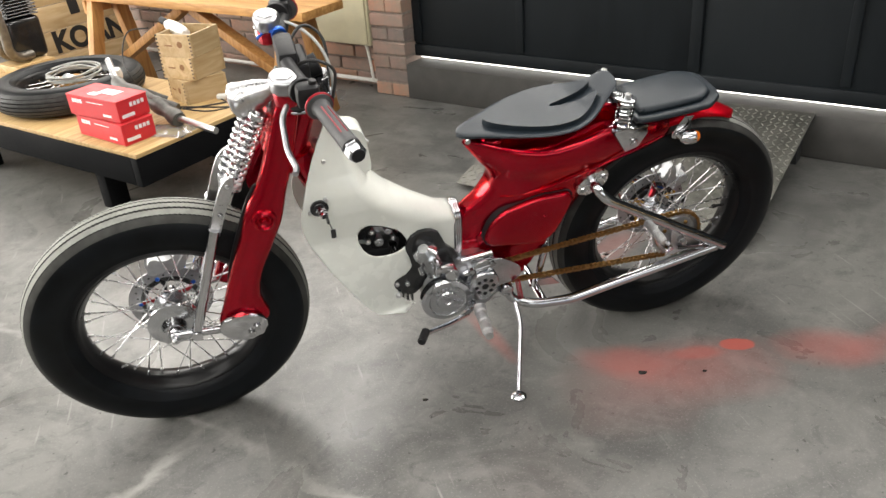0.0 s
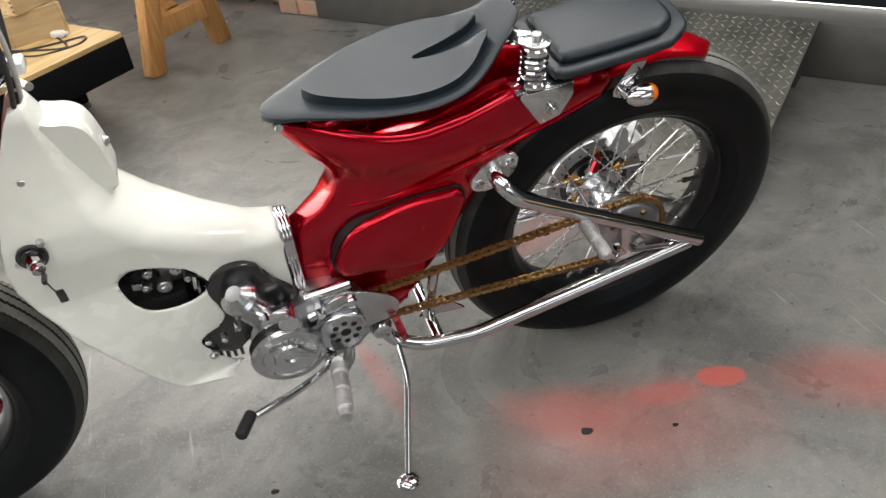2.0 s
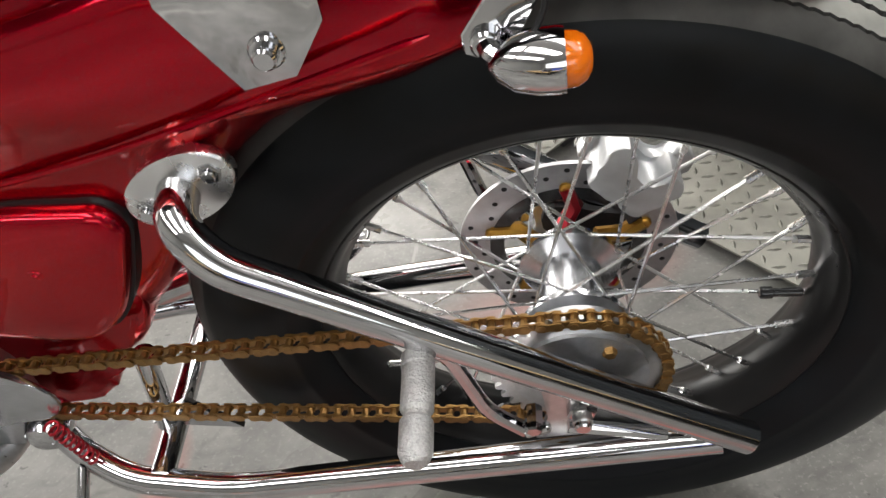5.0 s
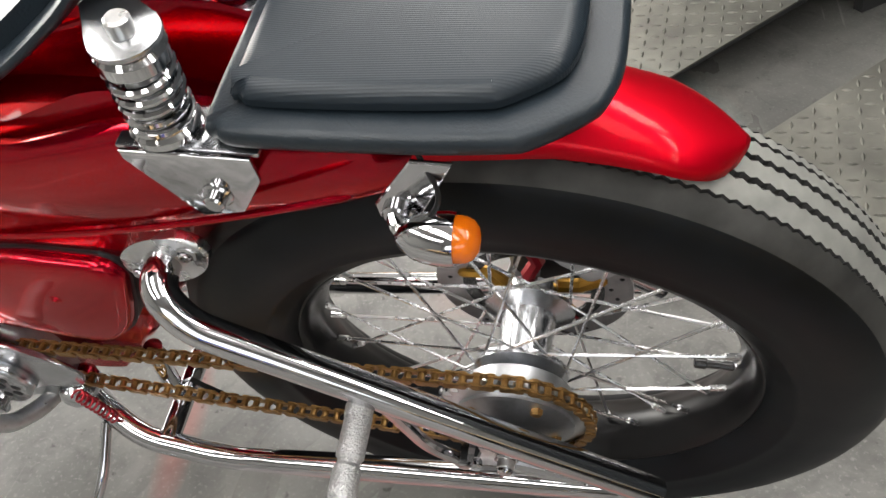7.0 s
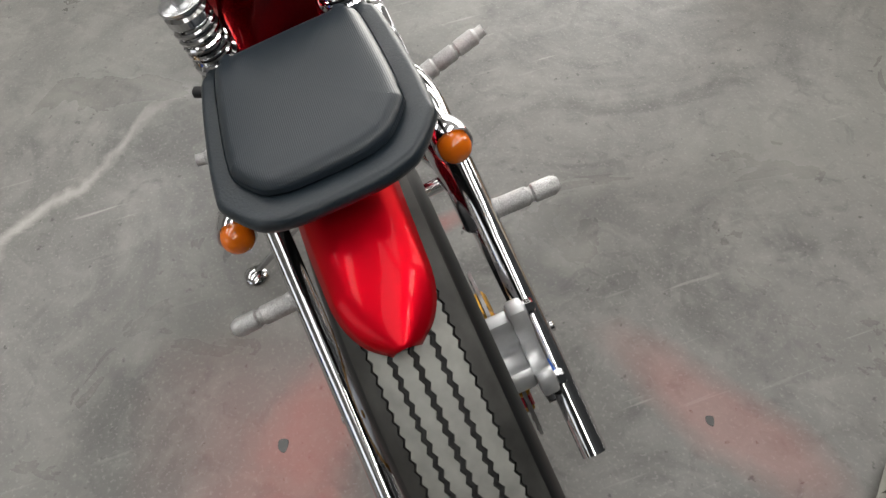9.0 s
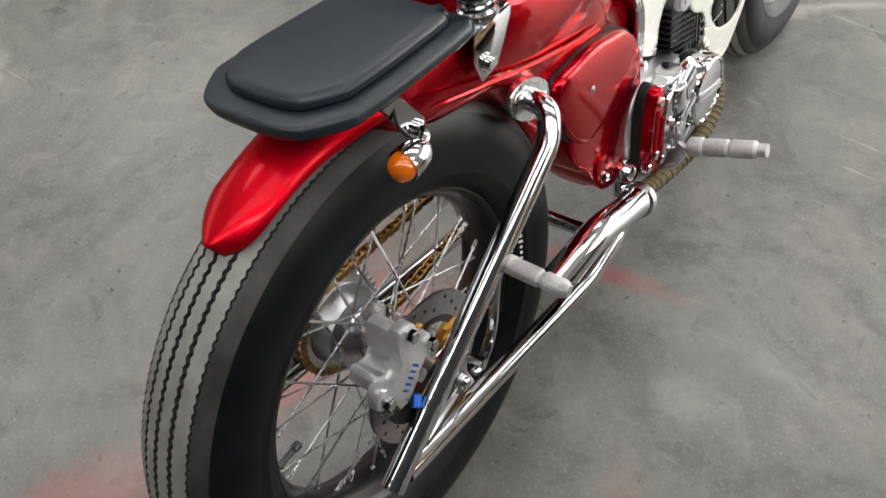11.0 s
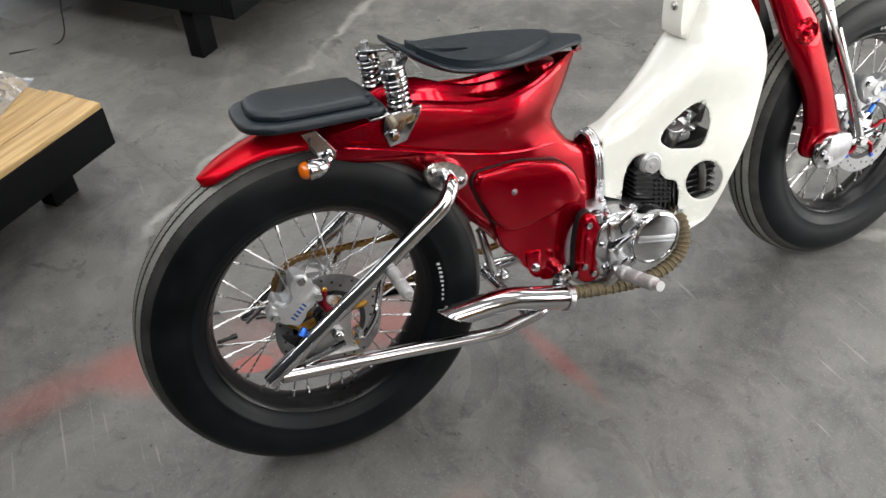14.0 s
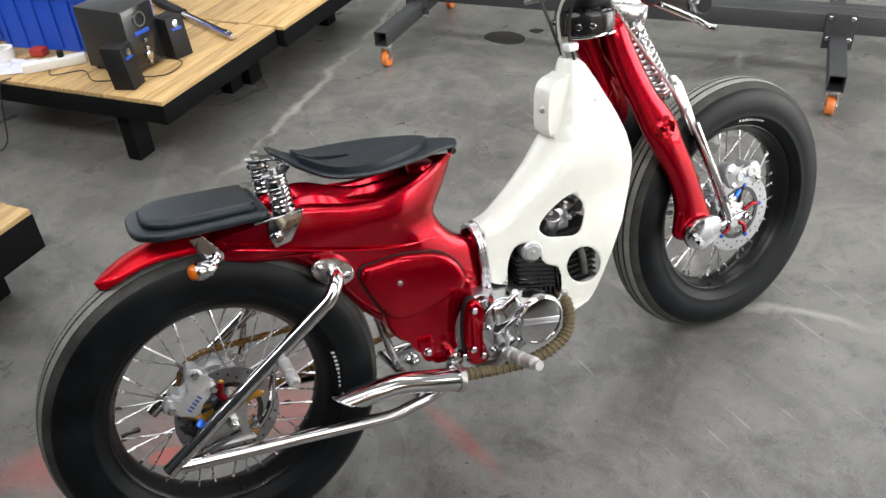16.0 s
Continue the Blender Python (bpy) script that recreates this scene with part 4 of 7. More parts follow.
# cream leg shield
def leg_shield():
    front = [(0.258, 0.775), (0.266, 0.822), (0.276, 0.850), (0.288, 0.862), (0.305, 0.874), (0.336, 0.892), (0.398, 0.926), (0.452, 0.958), (0.490, 0.977), (0.527, 0.996), (0.570, 1.006), (0.605, 1.006), (0.647, 0.996), (0.691, 0.982), (0.734, 0.965), (0.774, 0.947), (0.811, 0.928), (0.825, 0.916)]
    edge = [(0.258, 0.090), (0.340, 0.098), (0.398, 0.100), (0.452, 0.095), (0.490, 0.086), (0.527, 0.077), (0.605, 0.075), (0.647, 0.074), (0.691, 0.064), (0.734, 0.051), (0.774, 0.042), (0.811, 0.034), (0.820, 0.028), (0.825, 0.020)]
    ridge = [(0.258, 0.752), (0.30, 0.757), (0.34, 0.745), (0.372, 0.655), (0.385, 0.628), (0.49, 0.622), (0.505, 0.628), (0.53, 0.672), (0.558, 0.722), (0.60, 0.785), (0.653, 0.838), (0.69, 0.854), (0.74, 0.872), (0.775, 0.882), (0.795, 0.888), (0.825, 0.900)]
    width = [(0.62, 0.038), (0.68, 0.046), (0.75, 0.060), (0.85, 0.083), (0.95, 0.108), (1.0, 0.121)]
    zs = np.linspace(0.258, 0.825, 116)
    n = 72
    grid = {}
    vs, fs = [], []
    for i, z in enumerate(zs):
        xf, xr = interp(z, front), interp(z, ridge)
        high = max(0, min(1, (z - 0.502) / 0.02))
        for k in range(-n, n + 1):
            u = abs(k) / n
            x = xr + (xf - xr) * u
            w = interp(x, width) * (1 + u * (interp(z, edge) / interp(xf, width) - 1))
            if high > 0:
                g = 1 - (1 - min(u / 0.26, 1)) ** 2.2
                w *= (1 - high) + high * max(0.0, g) ** 0.5
                top = max(0, min(1, (z - 0.60) / 0.09))
                w += top * (interp(z, edge) * (0.80 + 0.20 * u) * max(0.0, g) ** 0.5 - w)
            grid[i, k] = len(vs)
            vs.append([x, math.copysign(w, k) if k else 0.0, z])
    ring = lambda x, z, r, q: [(x + r * math.cos(t * math.pi / 6), z + q * math.sin(t * math.pi / 6)) for t in range(12)]
    holes = [(1, [(0.881, 0.528), (0.858, 0.549), (0.822, 0.538), (0.78, 0.509), (0.759, 0.468), (0.783, 0.448), (0.836, 0.452), (0.87, 0.48)]),
             (1, [(0.628, 0.375), (0.645, 0.40), (0.66, 0.43), (0.69, 0.459), (0.73, 0.447), (0.741, 0.41), (0.752, 0.378), (0.79, 0.366), (0.802, 0.352), (0.79, 0.318), (0.771, 0.284), (0.728, 0.252), (0.66, 0.25), (0.61, 0.30)]),
             (-1, [(0.759, 0.485), (0.788, 0.518), (0.841, 0.544), (0.868, 0.519), (0.869, 0.484), (0.846, 0.448), (0.802, 0.452), (0.774, 0.461)]),
             (-1, ring(0.852, 0.370, 0.040, 0.044)),
             (-1, [(0.672, 0.386), (0.679, 0.425), (0.697, 0.454), (0.724, 0.458), (0.75, 0.440), (0.757, 0.408), (0.770, 0.392), (0.792, 0.379), (0.797, 0.344), (0.785, 0.300), (0.72, 0.280), (0.67, 0.32)])]
    holes = [(s, curved(line, 6)) for s, line in holes]

    def inside(x, z, line):
        hit = False
        for (x0, z0), (x1, z1) in zip(line, line[1:] + line[:1]):
            if (z0 > z) != (z1 > z) and x < (x1 - x0) * (z - z0) / (z1 - z0) + x0:
                hit = not hit
        return hit

    for i in range(len(zs) - 1):
        for k in range(-n, n):
            if zs[i] < 0.502 and k in (-1, 0):
                continue
            q = (grid[i, k], grid[i, k + 1], grid[i + 1, k + 1], grid[i + 1, k])
            c = [sum(vs[j][m] for j in q) / 4 for m in range(3)]
            if any(s * c[1] > 0 and inside(c[0], c[2], line) for s, line in holes):
                continue
            fs.append(q)
    # draw the ragged cells round each hole onto its outline
    count = {}
    for f in fs:
        for a, b in zip(f, f[1:] + f[:1]):
            count[frozenset((a, b))] = count.get(frozenset((a, b)), 0) + 1
    rimmed = {j for e, c in count.items() if c == 1 for j in e}
    for j in rimmed:
        v = vs[j]
        near = [((v[0] - x) ** 2 + (v[2] - z) ** 2, x, z) for s, line in holes if s * v[1] > 0 for x, z in line]
        if near and min(near)[0] < 0.009 ** 2:
            _, v[0], v[2] = min(near)
    return vs, fs


shield = part("leg_shield", leg_shield(), WHITE, bike, "cream white leg shield with cut-out holes", angle=60)
shield.modifiers.new("thickness", "SOLIDIFY").thickness = 0.004
# raised box on the spine, with its screw
box_line = [(0.845, 0.664), (0.827, 0.680), (0.829, 0.728), (0.837, 0.768), (0.850, 0.785), (0.872, 0.792), (0.915, 0.792), (0.915, 0.664)]
part("spine_box", slab(curved(box_line, 6), -0.030, 0.030, 0.021, "xz", 7), WHITE, shield)
for p, d in (((0.829, -0.006, 0.730), (-1, 0.0, 0.15)), ((0.938, -0.0470, 0.733), (-0.3, -1, 0.1)), ((0.938, 0.0470, 0.733), (-0.3, 1, 0.1)), ((0.79, 0.074, 0.312), (0, 1, 0)), ((0.80, -0.076, 0.312), (0, -1, 0))):
    v = Vector(p)
    d = Vector(d).normalized()
    part("screw", joined(cyl(v - d * 0.004, v + d * 0.004, 0.009), cyl(v, v + d * 0.0075, 0.0055, n=6)), STEEL, shield, "steel screw")
lock = part("ignition_lock", joined(cyl((0.962, 0.062, 0.632), (0.961, 0.089, 0.632), 0.0165), lathe([(0.008, 0.080), (0.021, 0.080), (0.021, 0.085), (0.008, 0.085)], (0.962, 0, 0.632), (0, 1, 0), 24)), BLACK, shield, "ignition lock")
part("lock_barrel", joined(cyl((0.961, 0.087, 0.632), (0.957, 0.101, 0.629), 0.0115, n=8), cyl((0.957, 0.101, 0.629), (0.954, 0.110, 0.627), 0.0095)), CHROME, lock)
part("key", joined(box((0.950, 0.120, 0.622), (0.007, 0.020, 0.010), 0.003), tube(rounded([(0.948, 0.126, 0.619), (0.944, 0.129, 0.604), (0.941, 0.124, 0.594)], 0.01), 0.0012, 6), box((0.941, 0.121, 0.583), (0.012, 0.005, 0.024), 0.004)), BLACK, lock, "black key with a fob")
for z, x in ((0.650, 0.945), (0.622, 0.983)):
    part("lock_screw", cyl((x, 0.060, z), (x, 0.084, z), 0.0055, n=12), STEEL, lock)

# chrome clamp at the neck
band = [(0.6215 + dx, s, z) for dx in (0,) for s, z in ((0.037, 0.368), (0.041, 0.43), (0.040, 0.475), (0.031, 0.502), (0.014, 0.516), (0.0, 0.519), (-0.014, 0.516), (-0.031, 0.502), (-0.040, 0.475), (-0.041, 0.43), (-0.037, 0.368))]
clamp = part("neck_clamp", joined(*[tube(smooth([(x + dx, y, z) for x, y, z in band], 4), r, 12) for dx, r in ((-0.0065, 0.0050), (-0.001, 0.0058), (0.005, 0.0066))]), CHROME, bike, "chrome band clamp")
for s in (1, -1):
    part("clamp_bolt", cyl((0.622, s * 0.034, 0.378), (0.622, s * 0.054, 0.378), 0.007, n=12), CHROME, clamp)


# ---- saddle and rear pad ----
SADDLE_MID = [(0.205, 0.815), (0.23, 0.804), (0.26, 0.778), (0.30, 0.753), (0.34, 0.741), (0.40, 0.734), (0.48, 0.731), (0.55, 0.728), (0.612, 0.721)]


def saddle_geo():
    hw = [(0.222, 0.026), (0.226, 0.036), (0.24, 0.047), (0.265, 0.063), (0.29, 0.082), (0.33, 0.104), (0.38, 0.113), (0.445, 0.100), (0.50, 0.078), (0.555, 0.049), (0.59, 0.032), (0.607, 0.018), (0.612, 0.004)]
    xs = list(np.linspace(0.222, 0.60, 44)) + [0.605, 0.609, 0.612]
    n = 24
    rings = []
    for x in xs:
        w, z = glide(x, hw), glide(x, SADDLE_MID)
        th = 0.014 if x > 0.24 else 0.010
        ring = []
        for k in range(n):
            t = 2 * math.pi * k / n
            c, s = math.cos(t), math.sin(t)
            y = w * math.copysign(abs(c) ** 0.5, c)
            droop = -0.010 * (y / 0.113) ** 2
            ring.append((x, y, z - droop - 0.006 + 0.5 * th * math.copysign(abs(s) ** 0.7, s)))
        rings.append(ring)
    return rings_to_mesh(rings)


def saddle_pad_geo():
    """Upper cushion: heart-shaped, split from behind by a pointed slot."""
    outer = [(0.548, 0.0), (0.535, 0.022), (0.505, 0.046), (0.45, 0.076), (0.395, 0.091), (0.345, 0.088), (0.31, 0.070), (0.288, 0.048), (0.272, 0.032), (0.270, 0.021)]
    half = [Vector((*p, 0)) for p in outer]
    line = [(v.x, v.y) for v in smooth(half, 4)]
    slot = [(0.285, 0.0165), (0.32, 0.0150), (0.35, 0.0110), (0.375, 0.005), (0.388, 0.0)]
    left = line + slot
    full = left + [(x, -y) for x, y in reversed(left[1:-1])]
    bm = bmesh.new()
    bottom = [bm.verts.new((x, y, 0.0)) for x, y in full]
    top = [bm.verts.new((x, y, 0.0180)) for x, y in full]
    k = len(full)
    bm.faces.new(list(reversed(bottom)))
    bm.faces.new(top)
    for i in range(k):
        j = (i + 1) % k
        bm.faces.new((bottom[i], bottom[j], top[j], top[i]))
    edges = [e for e in bm.edges if e.verts[0].co.z > 0.01 and e.verts[1].co.z > 0.01]
    bmesh.ops.bevel(bm, geom=edges, offset=0.0085, segments=5, affect="EDGES", profile=0.55, clamp_overlap=True)
    bmesh.ops.triangulate(bm, faces=[f for f in bm.faces if len(f.verts) > 4])
    bmesh.ops.subdivide_edges(bm, edges=[e for e in bm.edges if e.calc_length() > 0.03], cuts=2, use_grid_fill=True)
    bmesh.ops.triangulate(bm, faces=[f for f in bm.faces if len(f.verts) > 4])
    for v in bm.verts:
        v.co.z += glide(v.co.x, SADDLE_MID) - 0.002 + 0.003 * (v.co.y / 0.113) ** 2
    bmesh.ops.recalc_face_normals(bm, faces=bm.faces[:])
    return from_bm(bm)


saddle = part("saddle", saddle_geo(), SEAT, bike, "black vinyl solo saddle with a slotted cushion", angle=50)
part("cushion", saddle_pad_geo(), SEAT, saddle, angle=30)
for s in (1, -1):
    part("nose_bolt", joined(cyl((0.592, s * 0.018, 0.700), (0.592, s * 0.018, 0.7125), 0.006, n=12), cyl((0.592, s * 0.012, 0.706), (0.592, s * 0.030, 0.706), 0.008, n=6)), CHROME, saddle, "chrome bolt")


def pad_outline(inset, rear_cut=0.0):
    pts = [(0.183, 0.066), (0.174, 0.082), (0.155, 0.089), (0.06, 0.0930), (0.004, 0.0920), (-0.014, 0.0885), (-0.044, 0.068), (-0.054, 0.052), (-0.059, 0.026)]
    full = pts + [(x, -y) for x, y in reversed(pts)]
    c = (0.066, 0.0)
    return [(c[0] + (x - c[0]) * (1 - inset / 0.13) - rear_cut, y * (1 - inset / 0.104)) for x, y in full]


def cushion_geo(line, low, high, edge, dome=0.0):
    """A padded slab over a smooth outline: round rims and a slightly domed top."""
    n = len(line)
    normals = []
    for k in range(n):
        (xa, ya), (xb, yb) = line[k - 1], line[(k + 1) % n]
        v = Vector((yb - ya, xa - xb)).normalized()
        normals.append(v if v.dot(Vector((line[k][0] - 0.07, line[k][1]))) > 0 else -v)
    levels = [(edge, low), (edge * 0.3, low + edge * 0.3), (0.0, low + edge)] + [(edge * (1 - math.cos(a)), high - edge + edge * math.sin(a)) for a in np.linspace(0.0, math.pi / 2, 6)]
    rings = [[(x - q.x * d, y - q.y * d, z) for (x, y), q in zip(line, normals)] for d, z in levels]
    for f in (0.8, 0.55, 0.3, 0.1, 0.01):
        rings.append([(0.07 + (x - 0.07) * f, y * f, high + dome * (1 - f * f)) for x, y, _ in rings[len(levels) - 1]])
    return rings_to_mesh(rings)


PAD_TILT = Matrix.Translation((0.07, -0.004, 0.722)) @ Matrix.Rotation(radians(5.0), 4, "Y") @ Matrix.Translation((-0.07, 0, 0))
rear_pad = part("rear_pad", moved(cushion_geo(curved(pad_outline(0.0), 6), -0.007, 0.009, 0.0065), PAD_TILT), SEAT, bike, "black vinyl passenger pad in two layers", angle=50)
part("pad_cushion", moved(cushion_geo(curved(pad_outline(0.021, -0.002), 6), 0.004, 0.0245, 0.0125, 0.0025), PAD_TILT), RIBBED, rear_pad, "finely ribbed vinyl cushion", angle=50)

# shocks and bracket between saddle and pad
brk = part("saddle_bracket", sheet(0.150, 0.172, -0.0435, 0.0435, 0.698, 0.7025, 0.002), ALU, bike, "chrome saddle bracket")
part("saddle_block", slab([(0.234, -0.024), (0.234, 0.024), (0.250, 0.028), (0.250, -0.028)], 0.7745, 0.7860, 0.001), ALU, brk)
for y0, y1 in ((0.044, 0.082), (-0.082, -0.044)):
    part("bracket_plate", sheet(0.150, 0.245, y0, y1, 0.698, 0.7025, 0.002), ALU, brk)
for s in (1, -1):
    ear = [(0.240, 0.702), (0.154, 0.702), (0.153, 0.682), (0.174, 0.648), (0.206, 0.640), (0.240, 0.694)] if s > 0 else [(0.242, 0.702), (0.176, 0.702), (0.169, 0.674), (0.177, 0.646), (0.208, 0.650), (0.240, 0.692)]
    part("bracket_ear", slab(ear, 0.083 if s > 0 else -0.0865, 0.0865 if s > 0 else -0.083, 0.001, "xz"), CHROME, brk)
    part("bracket_bolt", joined(cyl((0.187, s * 0.084, 0.665), (0.187, s * 0.096, 0.665), 0.0070, n=16), cyl((0.187, s * 0.084, 0.665), (0.187, s * 0.089, 0.665), 0.0105, n=20)), CHROME, brk)
    strap = [(0.209 + 0.0215 * math.cos(t), s * (0.066 + 0.0215 * math.sin(t))) for t in np.linspace(radians(25), radians(235), 14)] + [(0.238, s * 0.020), (0.247, s * 0.044)]
    part("saddle_strap", slab(strap if s > 0 else strap[::-1], 0.7742, 0.7782, 0.0012, "xy"), ALU, brk, "flat alloy strap from saddle to shock")
    sh = part("saddle_shock", cyl((0.213, s * 0.066, 0.703), (0.209, s * 0.066, 0.774), 0.008), CHROME, bike, "small chrome spring shock under the saddle")
    part("spring_seat", cyl((0.213, s * 0.066, 0.703), (0.2126, s * 0.066, 0.714), 0.0225, edge=0.003), CHROME, sh)
    part("spring_collar", cyl((0.2100, s * 0.066, 0.756), (0.2092, s * 0.066, 0.774), 0.0212, edge=0.005), CHROME, sh)
    part("shock_body", cyl((0.2126, s * 0.066, 0.714), (0.2108, s * 0.066, 0.756), 0.0115), DISC, sh)
    part("coil_spring", spring((0.2126, s * 0.066, 0.715), (0.2102, s * 0.066, 0.758), 0.0186, 0.0030, 5.0), CHROME, sh)
    part("top_nut", cyl((0.209, s * 0.066, 0.7775), (0.2085, s * 0.066, 0.790), 0.0075, n=12, edge=0.0015), STEEL, sh)

# turn signals
for s in (1, -1):
    at = (0.034, s * 0.101, 0.660) if s > 0 else (0.030, s * 0.101, 0.655)
    lamp = part("turn_signal", lathe([(0.003, 0.035), (0.0085, 0.031), (0.0145, 0.022), (0.0173, 0.010), (0.0178, 0.0), (0.0172, -0.004), (0.0140, -0.004)], at, (1, 0, -0.05), 28), CHROME, bike, "chrome bullet turn signal")
    part("amber_lens", lathe([(0.0148, -0.001), (0.0150, -0.005), (0.0144, -0.010), (0.0120, -0.0145), (0.0075, -0.0175), (0.001, -0.0185)], at, (1, 0, -0.05), 28), AMBER, lamp, "amber lens")
    plate = slab([(0.031, 0.711), (0.056, 0.711), (0.083, 0.668), (0.082, 0.656), (0.070, 0.651), (0.055, 0.660)], 0.083, 0.0865, 0.001, "xz", 1)
    part("stalk", joined(plate if s > 0 else mirrored(plate), cyl((0.070, s * 0.083, 0.664), (0.070, s * 0.092, 0.664), 0.0085, n=16), tube(rounded([(0.070, s * 0.088, 0.664), (0.066, s * 0.098, 0.662), (0.050, s * 0.101, 0.659)], 0.008), 0.0065, 10)), CHROME, lamp, "flat chrome stalk")
    part("lamp_wire", tube(smooth([(0.048, s * 0.098, 0.670), (0.040, s * 0.092, 0.690), (0.052, s * 0.080, 0.712)], 5), 0.0018, 6), MATT, lamp)

# ---- swing arm, pegs, chain ----
for s in (1, -1):
    upper = rounded([(0.277, s * 0.068, 0.554), (0.275, s * 0.100, 0.550), (0.252, s * 0.113, 0.523), (-0.128, s * 0.113, 0.287)], 0.026, 6)
    arm = part("swing_arm_upper", tube(upper, 0.0145, 18), CHROME, bike, "polished stainless swing arm tube")
    flange = [(0.2765 + 0.046 * math.cos(t) * 0.851 + 0.027 * math.sin(t) * 0.525, 0.554 - 0.046 * math.cos(t) * 0.525 + 0.027 * math.sin(t) * 0.851) for t in np.linspace(0, 2 * math.pi, 32, endpoint=False)]
    part("mount_flange", slab(flange, 0.064 if s > 0 else -0.075, 0.075 if s > 0 else -0.064, 0.003, "xz", 3), SATIN, arm, "oval satin mounting flange")
    for x, z in ((0.2505, 0.570), (0.3025, 0.538)):
        part("flange_bolt", joined(cyl((x, s * 0.072, z), (x, s * 0.078, z), 0.0085, n=6), cyl((x, s * 0.078, z), (x, s * 0.081, z), 0.005, n=12)), CHROME, arm)
    lower = rounded([(0.500, s * 0.074, 0.262), (0.481, s * 0.085, 0.222), (0.430, s * 0.108, 0.211), (0.325, s * 0.115, 0.206), (-0.105, s * 0.114, 0.290)], 0.03, 6)
    low = part("swing_arm_lower", tube(lower, 0.0138, 16), CHROME, bike, "polished stainless lower tube")
    part("pivot_boss", lathe([(0.008, -0.026), (0.017, -0.020), (0.0215, -0.008), (0.0215, 0.006), (0.017, 0.017), (0.010, 0.021)], (0.500, s * 0.078, 0.264), (0, s, 0), 28), CHROME, low)
    axle_plate = [(0.045, 0.378), (0.020, 0.362), (-0.06, 0.315), (-0.05, 0.298), (0.045, 0.284), (0.035, 0.318)]
    part("axle_plate", slab(axle_plate, 0.104 if s > 0 else -0.110, 0.110 if s > 0 else -0.104, 0.001, "xz"), STEEL, low)
    part("axle_nut", joined(cyl((0.010, s * 0.104, 0.340), (0.010, s * 0.122, 0.340), 0.012, n=6), cyl((0.010, s * 0.120, 0.340), (0.010, s * 0.134, 0.340), 0.007, n=12), cyl((0.035, s * 0.120, 0.322), (0.055, s * 0.120, 0.312), 0.005, n=10), cyl((0.048, s * 0.106, 0.330), (0.048, s * 0.130, 0.330), 0.0075, n=6)), CHROME, low)
    part("adjuster", tube([(0.02, s * 0.116, 0.315), (-0.06, s * 0.116, 0.300)], 0.006, 8), CHROME, low)
    peg = part("rear_peg", joined(cyl((0.130, s * 0.122, 0.430), (0.129, s * 0.135, 0.4305), 0.012), lathe([(0.0095, 0.0), (0.0118, 0.005), (0.0118, 0.040), (0.0095, 0.043), (0.0095, 0.046), (0.0118, 0.049), (0.0118, 0.072), (0.0095, 0.077), (0.007, 0.080)], (0.129, s * 0.127, 0.430), (-0.02, s, -0.02), 20)), KNURL, bike, "knurled aluminium passenger peg")
    part("peg_bracket", tube(rounded([(0.055, s * 0.117, 0.312), (0.085, s * 0.118, 0.345), (0.110, s * 0.118, 0.425), (0.128, s * 0.120, 0.440)], 0.02), 0.0065, 10), CHROME, peg)

part("axle", cyl((0.010, -0.128, 0.340), (0.010, 0.130, 0.340), 0.008), STEEL, bike)
part("arm_bridge", joined(tube([(0.400, -0.108, 0.215), (0.400, 0.108, 0.215)], 0.012, 12), tube([(0.405, 0.055, 0.225), (0.385, 0.055, 0.345)], 0.010, 12), slab([(0.42, 0.225), (0.33, 0.215), (0.375, 0.265)], 0.050, 0.056, 0.0, "xz")), CHROME, bike)

# sprockets and chain
Y_CHAIN = 0.075


def toothed(c, r, teeth, y0, y1, holes=0):
    line = []
    for k in range(teeth * 4):
        t = 2 * math.pi * k / (teeth * 4)
        rr = r + (0.005 if k % 4 in (1, 2) else -0.002)
        line.append((c[0] + rr * math.cos(t), c[1] + rr * math.sin(t)))
    return slab(line, y0, y1, 0.0, "xz")


sprocket = part("rear_sprocket", toothed((0.008, 0.333), 0.069, 34, Y_CHAIN - 0.002, Y_CHAIN + 0.002), STEEL, bike)
part("sprocket_carrier", lathe([(0.02, 0.04), (0.05, 0.045), (0.052, 0.064), (0.056, 0.070), (0.056, 0.081), (0.03, 0.086), (0.016, 0.095)], (0.008, 0, 0.333), (0, 1, 0), 36), CAST, sprocket)
for k in range(4):
    t = k * math.pi / 2 + 0.5
    part("sprocket_bolt", cyl((0.008 + 0.044 * math.cos(t), 0.078, 0.333 + 0.044 * math.sin(t)), (0.008 + 0.044 * math.cos(t), 0.088, 0.333 + 0.044 * math.sin(t)), 0.006, n=6), BRASS, sprocket)
part("front_sprocket", toothed((0.545, 0.318), 0.030, 15, Y_CHAIN - 0.002, Y_CHAIN + 0.002), STEEL, bike)


